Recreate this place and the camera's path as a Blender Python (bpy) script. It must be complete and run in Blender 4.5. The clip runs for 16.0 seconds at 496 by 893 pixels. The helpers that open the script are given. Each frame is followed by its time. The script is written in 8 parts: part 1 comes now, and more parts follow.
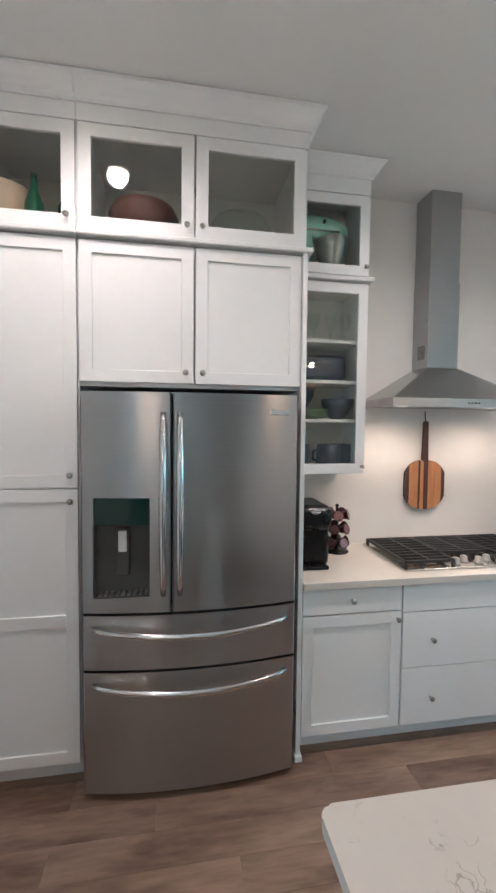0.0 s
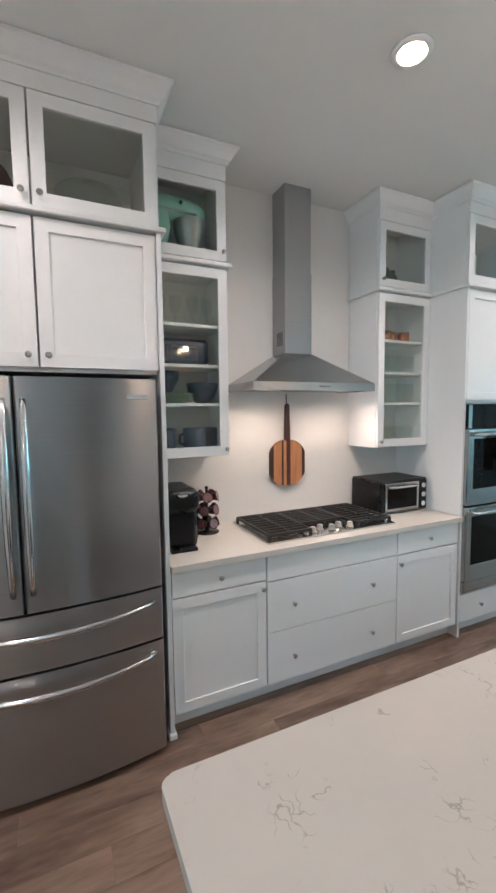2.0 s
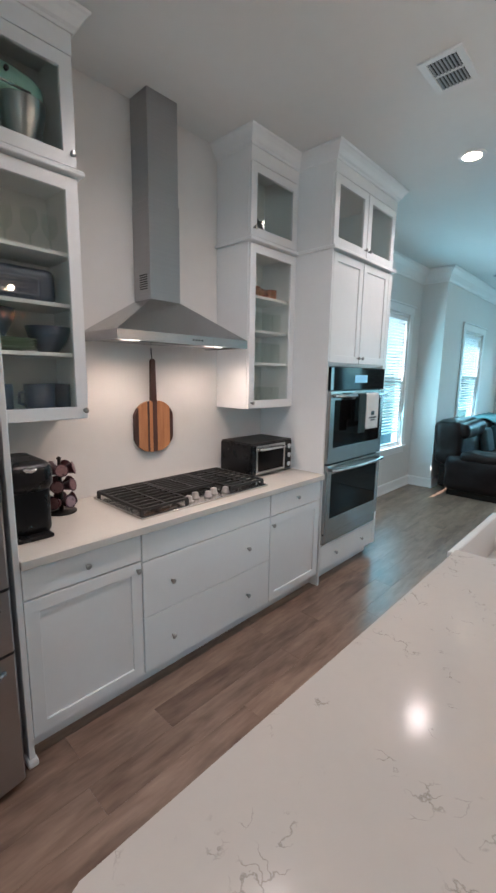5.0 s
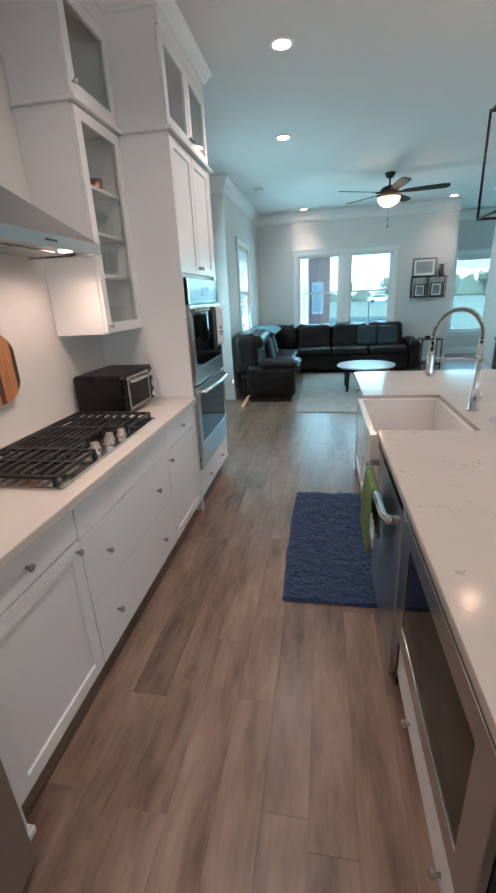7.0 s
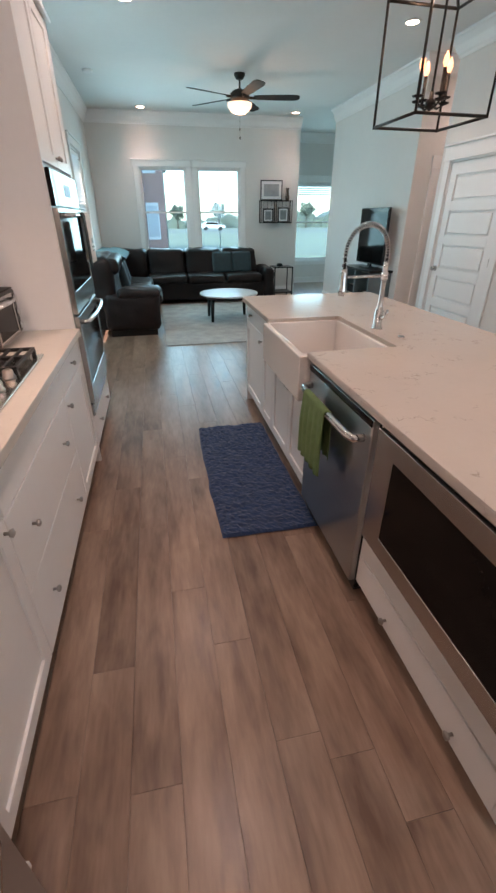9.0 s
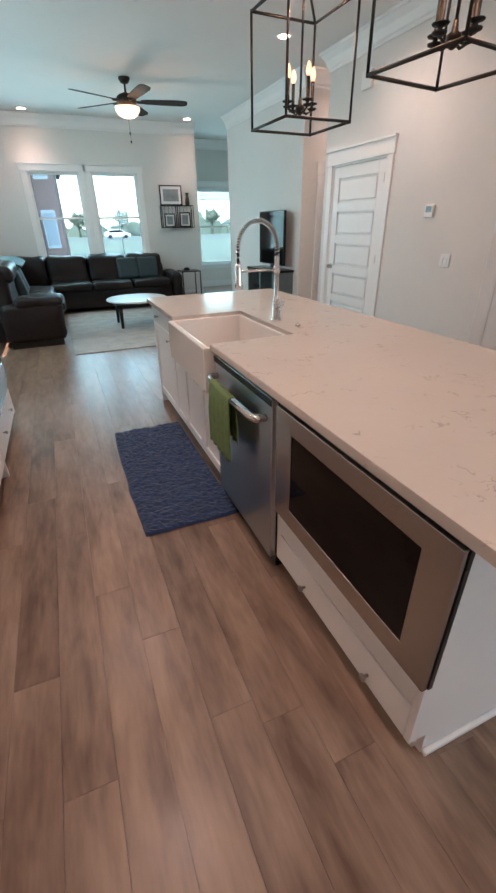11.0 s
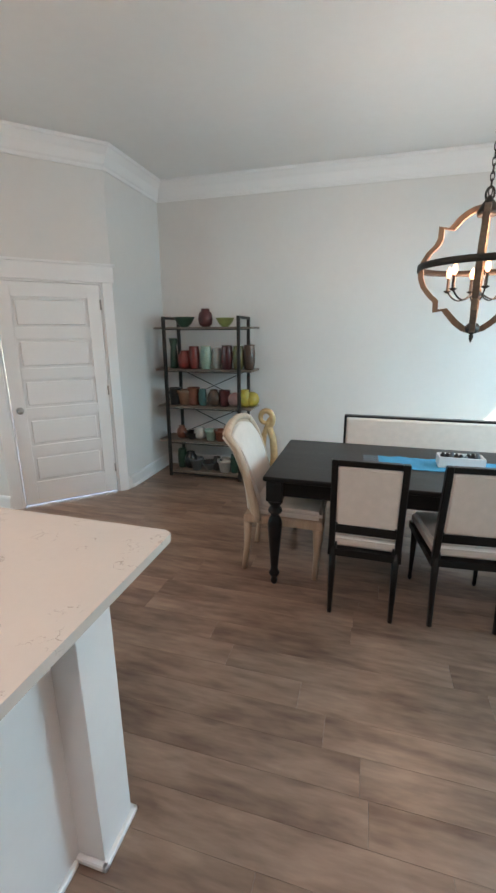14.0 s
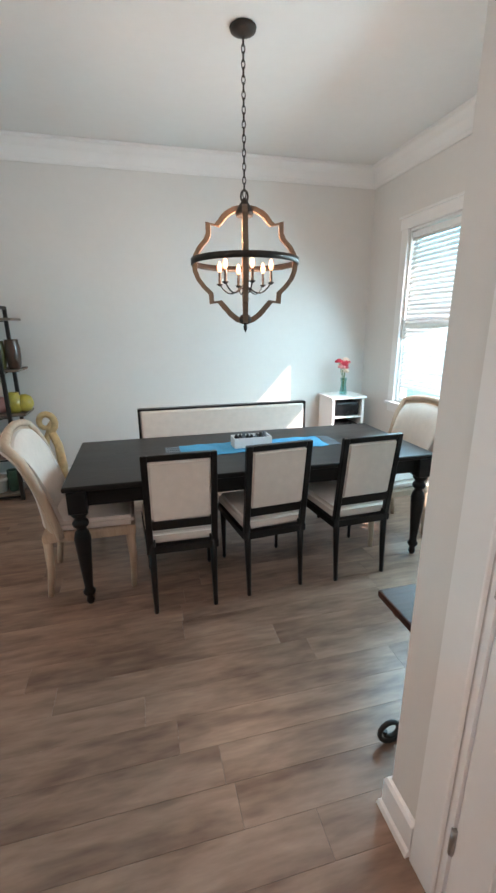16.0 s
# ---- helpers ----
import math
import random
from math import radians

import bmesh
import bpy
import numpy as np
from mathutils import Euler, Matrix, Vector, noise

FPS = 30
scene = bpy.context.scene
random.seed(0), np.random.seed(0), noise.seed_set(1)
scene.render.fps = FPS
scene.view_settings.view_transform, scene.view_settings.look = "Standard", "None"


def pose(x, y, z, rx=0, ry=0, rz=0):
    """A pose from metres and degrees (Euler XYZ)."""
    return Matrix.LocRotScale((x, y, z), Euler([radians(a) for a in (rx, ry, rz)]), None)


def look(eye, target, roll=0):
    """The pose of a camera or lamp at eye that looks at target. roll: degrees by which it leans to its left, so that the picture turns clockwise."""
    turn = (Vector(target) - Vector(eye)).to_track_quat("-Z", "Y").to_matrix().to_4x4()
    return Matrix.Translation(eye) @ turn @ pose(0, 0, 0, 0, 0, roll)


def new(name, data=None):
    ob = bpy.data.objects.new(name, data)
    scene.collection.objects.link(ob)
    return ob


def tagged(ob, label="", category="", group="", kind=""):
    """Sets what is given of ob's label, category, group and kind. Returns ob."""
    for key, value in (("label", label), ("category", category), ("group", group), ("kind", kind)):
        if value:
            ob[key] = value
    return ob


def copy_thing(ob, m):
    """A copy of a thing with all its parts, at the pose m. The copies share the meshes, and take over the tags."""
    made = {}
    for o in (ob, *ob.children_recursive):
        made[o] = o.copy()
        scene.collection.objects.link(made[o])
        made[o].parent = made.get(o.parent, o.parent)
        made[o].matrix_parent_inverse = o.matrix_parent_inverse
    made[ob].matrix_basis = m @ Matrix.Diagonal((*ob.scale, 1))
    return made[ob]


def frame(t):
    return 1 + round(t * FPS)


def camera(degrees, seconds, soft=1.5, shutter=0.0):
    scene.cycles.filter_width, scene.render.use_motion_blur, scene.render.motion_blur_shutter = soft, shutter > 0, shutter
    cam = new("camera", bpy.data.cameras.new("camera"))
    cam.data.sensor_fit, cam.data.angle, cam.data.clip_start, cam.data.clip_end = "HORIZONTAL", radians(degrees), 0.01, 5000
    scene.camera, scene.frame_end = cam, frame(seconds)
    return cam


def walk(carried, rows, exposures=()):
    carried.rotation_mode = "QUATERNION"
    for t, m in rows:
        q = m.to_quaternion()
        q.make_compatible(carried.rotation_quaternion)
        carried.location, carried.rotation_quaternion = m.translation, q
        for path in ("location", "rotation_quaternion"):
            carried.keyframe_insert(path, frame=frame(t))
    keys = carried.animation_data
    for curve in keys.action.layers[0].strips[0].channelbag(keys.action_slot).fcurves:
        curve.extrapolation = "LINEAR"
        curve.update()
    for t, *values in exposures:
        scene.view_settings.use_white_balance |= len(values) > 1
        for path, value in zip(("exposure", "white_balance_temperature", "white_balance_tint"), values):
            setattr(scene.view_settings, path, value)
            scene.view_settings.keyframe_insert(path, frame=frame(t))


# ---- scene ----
cam = camera(61.8, 16.0, soft=2.6)
PATH = [
    (0, (0.05, 0.037, 1.689), (0.384, 2.007, 1.593), 0.6),
    (0.5, (0.087, 0.015, 1.692), (0.576, 1.952, 1.597), -0.2),
    (1, (0.121, 0.003, 1.683), (0.752, 1.897, 1.572), -0.5),
    (1.5, (0.15, 0.0, 1.683), (0.901, 1.848, 1.537), -0.5),
    (2, (0.169, -0.009, 1.685), (1.012, 1.797, 1.516), -0.7),
    (2.5, (0.187, -0.025, 1.683), (1.128, 1.731, 1.509), -0.8),
    (3, (0.203, -0.034, 1.679), (1.233, 1.67, 1.489), -0.2),
    (3.5, (0.223, -0.035, 1.668), (1.356, 1.6, 1.459), 0.3),
    (4, (0.201, 0.035, 1.673), (1.436, 1.589, 1.427), 0.6),
    (6.5, (0.046, 0.89, 1.579), (1.825, 1.599, 1.003), -1.4),
    (7, (-0.024, 1.093, 1.57), (1.827, 1.438, 0.894), -2.9),
    (7.5, (-0.006, 1.209, 1.546), (1.852, 1.272, 0.81), -2.9),
    (8, (0.068, 1.372, 1.527), (1.887, 1.234, 0.706), -2.0),
    (8.5, (0.142, 1.5, 1.507), (1.904, 1.249, 0.596), -0.8),
    (11, (0.046, 1.441, 1.441), (1.673, 0.764, 0.496), -0.9),
    (11.5, (-0.029, 1.359, 1.515), (1.6, 0.633, 0.609), -0.8),
    (12, (-0.074, 1.215, 1.544), (1.5, 0.306, 0.709), -0.6),
    (12.5, (-0.095, 1.145, 1.565), (1.328, -0.034, 0.802), -1.1),
    (13, (-0.124, 1.125, 1.58), (0.979, -0.398, 0.899), -2.9),
    (13.5, (-0.21, 1.063, 1.588), (0.494, -0.708, 0.98), -2.0),
    (14, (-0.304, 0.911, 1.609), (0.225, -0.944, 1.079), -0.2),
    (14.5, (-0.349, 0.831, 1.61), (0.124, -1.042, 1.09), -0.8),
    (15, (-0.347, 0.786, 1.615), (-0.044, -1.121, 1.094), -0.2),
    (15.5, (-0.242, 0.78, 1.61), (-0.242, -1.146, 1.072), -0.3),
    (16, (-0.198, 0.83, 1.589), (-0.671, -1.031, 1.029), -0.4),
]
EXPOSE = [(0, 3.40, 6050, 15), (1.5, 3.40, 6050, 15), (4, 3.16, 6050, 17), (6.5, 3.02, 6450, 22), (7, 3.03, 6650, 24), (7.6, 3.0, 6800, 27), (8.5, 2.99, 7500, 35), (11, 3.14, 7650, 36), (12, 3.14, 7550, 34), (12.5, 3.20, 7400, 30), (13, 3.46, 7050, 27), (14, 3.58, 6900, 24), (15, 3.58, 6900, 24), (16, 3.53, 6950, 25)]
walk(cam, [(t, look(eye, target, roll)) for t, eye, target, roll in PATH], EXPOSE)

# ---- light ----
W = bpy.data.worlds.new("world")
scene.world = W
W.use_nodes = True
_nt = W.node_tree
_sky = _nt.nodes.new("ShaderNodeTexSky")
_sky.sky_type = "NISHITA"
_sky.sun_disc = False
_sky.sun_elevation = radians(33)
_sky.sun_rotation = radians(320)
_nt.links.new(_sky.outputs[0], _nt.nodes["Background"].inputs[0])
_nt.nodes["Background"].inputs[1].default_value = 0.15


def lamp(name, kind, m, energy, color, **settings):
    data = bpy.data.lights.new(name, kind)
    data.energy, data.color = energy, color
    for key, value in settings.items():
        if key == "size":
            data.size = value
        if key == "size_y":
            data.shape, data.size_y = "RECTANGLE", value
        if key == "angle":
            data.angle = value
        if key == "spot":
            data.spot_size, data.spot_blend = value, 0.8
        if key == "soft":
            data.shadow_soft_size = value
    ob = new(name, data)
    ob.matrix_basis = m
    return ob


DAY = (0.45, 0.86, 1.0)
DAYCOOL = (0.32, 0.86, 1.0)
WARM = (1.0, 0.90, 0.82)
# sun comes in low through the dining windows
SUN_WAY = Vector((1.0, -0.77, -1.04))
lamp("sun", "SUN", look((-20, 15, 16), Vector((-20, 15, 16)) + SUN_WAY), 1.4, (1.0, 0.95, 0.87), angle=radians(0.6))
# daylight standing in the window openings: centre, width, height, way in, watts
for c, w, h, way, watts in [
    ((-2.72, -2.58, 1.66), 0.85, 1.5, (1, 0.15, -0.7), 2.9),
    ((-2.72, -1.54, 1.66), 0.85, 1.5, (1, 0, -0.7), 6.0),
    ((5.75, 2.78, 1.6), 0.9, 1.8, (0, -1, -0.15), 3.3),
    ((7.95, 2.45, 1.7), 0.95, 1.4, (0, -1, -0.15), 2.4),
    ((9.72, 1.17, 1.6), 0.75, 1.4, (-1, 0, -0.15), 2.3),
    ((9.72, 0.09, 1.6), 0.75, 1.4, (-1, 0, -0.15), 2.3),
    ((11.2, -2.45, 1.5), 0.9, 1.6, (-1, 0, -0.15), 2.3),
]:
    lamp("window_daylight", "AREA", look(c, Vector(c) + Vector(way)), watts, DAY if c[0] < 0 else DAYCOOL, size=w, size_y=h)
# the last can, in the hall, is unseen and added to brighten its walls
CANS = [(-0.30, 1.386), (1.602, 1.386), (3.54, 1.386), (5.305, 1.53), (9.42, 1.48), (9.34, -1.30), (5.28, -1.22), (3.97, -1.185), (5.95, -2.90)]
CEIL = 3.18
for cx, cy in CANS:
    lamp("can_beam", "SPOT", look((cx, cy, CEIL - 0.03), (cx, cy, 0)), 3.2 if cx > 4.5 and cy > -2 else 5.8, WARM, spot=radians(105 if cx > 4.5 and cy > -2 else 155), soft=0.06)

# ---- materials ----
MATS = {}


def mat(name, color, rough=0.5, metal=0.0, vary=0.0, scale=6.0, bump=0.0, bump_scale=80.0, stretch=(1, 1, 1), spec=0.5, per_object=0.0, coat=0.0, sheen=0.0):
    """A principled surface with two scales of colour variation, fine relief and roughness wear."""
    m = bpy.data.materials.new(name)
    m.use_nodes = True
    nt = m.node_tree
    b = nt.nodes["Principled BSDF"]
    b.inputs["Base Color"].default_value = (*color, 1)
    b.inputs["Roughness"].default_value = rough
    b.inputs["Metallic"].default_value = metal
    b.inputs["Specular IOR Level"].default_value = spec
    b.inputs["Coat Weight"].default_value = coat
    b.inputs["Sheen Weight"].default_value = sheen
    co = nt.nodes.new("ShaderNodeTexCoord")
    mp = nt.nodes.new("ShaderNodeMapping")
    mp.inputs["Scale"].default_value = stretch
    nt.links.new(co.outputs["Object"], mp.inputs["Vector"])
    if vary:
        n1 = nt.nodes.new("ShaderNodeTexNoise")
        n1.inputs["Scale"].default_value, n1.inputs["Detail"].default_value = scale, 6
        n2 = nt.nodes.new("ShaderNodeTexNoise")
        n2.inputs["Scale"].default_value, n2.inputs["Detail"].default_value = scale * 11, 3
        nt.links.new(mp.outputs[0], n1.inputs["Vector"])
        nt.links.new(mp.outputs[0], n2.inputs["Vector"])
        add = nt.nodes.new("ShaderNodeMath")
        add.operation = "MULTIPLY_ADD"
        add.inputs[1].default_value = 0.45
        nt.links.new(n2.outputs[0], add.inputs[0])
        nt.links.new(n1.outputs[0], add.inputs[2])
        rg = nt.nodes.new("ShaderNodeMapRange")
        rg.inputs["From Min"].default_value, rg.inputs["From Max"].default_value = 0.42, 1.02
        rg.inputs["To Min"].default_value, rg.inputs["To Max"].default_value = 1 - vary, 1 + vary
        nt.links.new(add.outputs[0], rg.inputs["Value"])
        out = rg.outputs[0]
        if per_object:
            info = nt.nodes.new("ShaderNodeObjectInfo")
            r2 = nt.nodes.new("ShaderNodeMapRange")
            r2.inputs["To Min"].default_value, r2.inputs["To Max"].default_value = 1 - per_object, 1 + per_object
            nt.links.new(info.outputs["Random"], r2.inputs["Value"])
            mul = nt.nodes.new("ShaderNodeMath")
            mul.operation = "MULTIPLY"
            nt.links.new(out, mul.inputs[0])
            nt.links.new(r2.outputs[0], mul.inputs[1])
            out = mul.outputs[0]
        sc = nt.nodes.new("ShaderNodeVectorMath")
        sc.operation = "SCALE"
        sc.inputs[0].default_value = color
        nt.links.new(out, sc.inputs["Scale"])
        nt.links.new(sc.outputs[0], b.inputs["Base Color"])
        rr = nt.nodes.new("ShaderNodeMapRange")
        rr.inputs["To Min"].default_value, rr.inputs["To Max"].default_value = max(0.02, rough * (1 - vary)), min(1, rough * (1 + vary))
        nt.links.new(n1.outputs[0], rr.inputs["Value"])
        nt.links.new(rr.outputs[0], b.inputs["Roughness"])
    if bump:
        nb = nt.nodes.new("ShaderNodeTexNoise")
        nb.inputs["Scale"].default_value, nb.inputs["Detail"].default_value = bump_scale, 4
        nt.links.new(mp.outputs[0], nb.inputs["Vector"])
        bp = nt.nodes.new("ShaderNodeBump")
        bp.inputs["Strength"].default_value, bp.inputs["Distance"].default_value = bump, 0.004
        nt.links.new(nb.outputs[0], bp.inputs["Height"])
        nt.links.new(bp.outputs[0], b.inputs["Normal"])
    MATS[name] = m
    return m


def glow(name, color, strength):
    m = bpy.data.materials.new(name)
    m.use_nodes = True
    b = m.node_tree.nodes["Principled BSDF"]
    b.inputs["Base Color"].default_value = (*color, 1)
    b.inputs["Emission Color"].default_value = (*color, 1)
    b.inputs["Emission Strength"].default_value = strength
    return m


def glass(name, color=(1, 1, 1), rough=0.0, thin=True, tint=0.9):
    """Thin clear pane: mostly see-through with a real gloss on top."""
    m = bpy.data.materials.new(name)
    m.use_nodes = True
    nt = m.node_tree
    nt.nodes.remove(nt.nodes["Principled BSDF"])
    out = nt.nodes["Material Output"]
    tr = nt.nodes.new("ShaderNodeBsdfTransparent")
    tr.inputs[0].default_value = (color[0] * tint, color[1] * tint, color[2] * tint, 1)
    gl = nt.nodes.new("ShaderNodeBsdfGlossy")
    gl.inputs["Roughness"].default_value = rough
    lw = nt.nodes.new("ShaderNodeLayerWeight")
    pw = nt.nodes.new("ShaderNodeMath")
    pw.operation, pw.inputs[1].default_value = "POWER", 4.5
    nt.links.new(lw.outputs["Facing"], pw.inputs[0])
    fr = nt.nodes.new("ShaderNodeMath")
    fr.operation = "MULTIPLY_ADD"
    fr.inputs[1].default_value, fr.inputs[2].default_value = 0.6, 0.035
    nt.links.new(pw.outputs[0], fr.inputs[0])
    mx = nt.nodes.new("ShaderNodeMixShader")
    nt.links.new(fr.outputs[0], mx.inputs[0])
    nt.links.new(tr.outputs[0], mx.inputs[1])
    nt.links.new(gl.outputs[0], mx.inputs[2])
    nt.links.new(mx.outputs[0], out.inputs[0])
    return m


PAINT = mat("wall_paint", (0.70, 0.675, 0.65), 0.75, vary=0.03, scale=1.5, bump=0.12, bump_scale=220)
CEILING = mat("ceiling_paint", (0.77, 0.77, 0.755), 0.9, vary=0.03, scale=1.2, bump=0.15, bump_scale=160)
TRIM = mat("trim_paint", (0.80, 0.79, 0.78), 0.4, vary=0.02, scale=3, bump=0.03, bump_scale=60)
CAB = mat("cabinet_lacquer", (0.80, 0.795, 0.79), 0.33, vary=0.025, scale=2.5, bump=0.04, bump_scale=40)
CABIN = mat("cabinet_inside", (0.78, 0.78, 0.76), 0.5, vary=0.03, scale=3)
SUBFLOOR = mat("plank_joint", (0.10, 0.072, 0.058), 0.8, vary=0.1)
DARKGAP = mat("shadow_gap", (0.06, 0.06, 0.06), 0.8, vary=0.1)
KNOB = mat("brushed_nickel", (0.42, 0.40, 0.38), 0.28, 1.0, vary=0.06, scale=30)
STEEL = mat("brushed_steel", (0.41, 0.41, 0.415), 0.28, 1.0, vary=0.04, scale=3, bump=0.012, bump_scale=30, stretch=(1, 1, 60))
STEELH = mat("brushed_steel_hood", (0.46, 0.45, 0.44), 0.24, 1.0, vary=0.06, scale=3, bump=0.012, bump_scale=30, stretch=(60, 1, 1))
# the grain of the steel runs across and draws reflections out up and down
_n = STEEL.node_tree
_t = _n.nodes.new("ShaderNodeTangent")
_t.direction_type, _t.axis = "RADIAL", "Z"
_b = _n.nodes["Principled BSDF"]
_n.links.new(_t.outputs[0], _b.inputs["Tangent"])
_b.inputs["Anisotropic"].default_value, _b.inputs["Anisotropic Rotation"].default_value = 0.85, 0.25
CHROME = mat("chrome", (0.72, 0.72, 0.72), 0.12, 1.0, vary=0.03, scale=20)
BLACKGLASS = mat("black_glass", (0.008, 0.007, 0.007), 0.06, vary=0.1, scale=5, spec=0.10)
BLACKPL = mat("black_plastic", (0.008, 0.008, 0.009), 0.28, vary=0.12, scale=12, bump=0.05, spec=0.28)
IRON = mat("cast_iron", (0.010, 0.009, 0.009), 0.5, vary=0.2, scale=25, bump=0.25, bump_scale=150)
BLACKMETAL = mat("black_metal", (0.028, 0.025, 0.023), 0.45, 0.6, vary=0.15, scale=14, bump=0.05)
BRONZE = mat("dark_bronze", (0.045, 0.035, 0.03), 0.42, 0.7, vary=0.2, scale=20, bump=0.08)
CLEAR = glass("clear_glass", (0.99, 1.0, 0.97), tint=0.96)
PANE = glass("window_glass", (0.66, 0.93, 1.0), tint=0.80)
GLASSWARE = glass("glassware", (0.97, 1.0, 0.985), tint=0.97)
BULB = glow("warm_bulb", (1.0, 0.40, 0.19), 0.46)
CANLENS = glow("can_lens", (1.0, 0.92, 0.82), 1.0)
BLIND = mat("blind_slat", (0.78, 0.80, 0.80), 0.5, vary=0.04, scale=8)


def stone(name, base, vein, speck):
    """Quartz with sparse broken veins."""
    m = mat(name, base, 0.14, vary=0.03, scale=3, spec=0.13)
    nt = m.node_tree
    b = nt.nodes["Principled BSDF"]
    src = b.inputs["Base Color"].links[0].from_socket
    co = nt.nodes.new("ShaderNodeTexCoord")
    wob = nt.nodes.new("ShaderNodeTexNoise")
    wob.inputs["Scale"].default_value, wob.inputs["Detail"].default_value = 9.0, 8
    add = nt.nodes.new("ShaderNodeMixRGB")
    add.blend_type = "LINEAR_LIGHT"
    add.inputs[0].default_value = 0.22
    nt.links.new(co.outputs["Object"], wob.inputs["Vector"])
    nt.links.new(co.outputs["Object"], add.inputs[1])
    nt.links.new(wob.outputs["Color"], add.inputs[2])
    vor = nt.nodes.new("ShaderNodeTexVoronoi")
    vor.feature = "DISTANCE_TO_EDGE"
    vor.inputs["Scale"].default_value = 8.0
    nt.links.new(add.outputs[0], vor.inputs["Vector"])
    line = nt.nodes.new("ShaderNodeMapRange")
    line.inputs["From Min"].default_value, line.inputs["From Max"].default_value = 0.0, 0.035
    line.inputs["To Min"].default_value, line.inputs["To Max"].default_value = 1, 0
    nt.links.new(vor.outputs["Distance"], line.inputs["Value"])
    where = nt.nodes.new("ShaderNodeTexNoise")
    where.inputs["Scale"].default_value, where.inputs["Detail"].default_value = 11.0, 3
    nt.links.new(co.outputs["Object"], where.inputs["Vector"])
    wr = nt.nodes.new("ShaderNodeMapRange")
    wr.inputs["From Min"].default_value, wr.inputs["From Max"].default_value = 0.57, 0.65
    nt.links.new(where.outputs[0], wr.inputs["Value"])
    mul = nt.nodes.new("ShaderNodeMath")
    mul.operation = "MULTIPLY"
    nt.links.new(line.outputs[0], mul.inputs[0])
    nt.links.new(wr.outputs[0], mul.inputs[1])
    mul2 = nt.nodes.new("ShaderNodeMath")
    mul2.operation = "MULTIPLY"
    mul2.inputs[1].default_value = speck
    nt.links.new(mul.outputs[0], mul2.inputs[0])
    mix = nt.nodes.new("ShaderNodeMixRGB")
    mix.inputs[2].default_value = (*vein, 1)
    nt.links.new(mul2.outputs[0], mix.inputs[0])
    nt.links.new(src, mix.inputs[1])
    nt.links.new(mix.outputs[0], b.inputs["Base Color"])
    return m


QUARTZ = stone("island_quartz", (0.55, 0.50, 0.455), (0.20, 0.17, 0.13), 0.62)
COUNTER = stone("counter_quartz", (0.62, 0.58, 0.53), (0.35, 0.32, 0.28), 0.25)


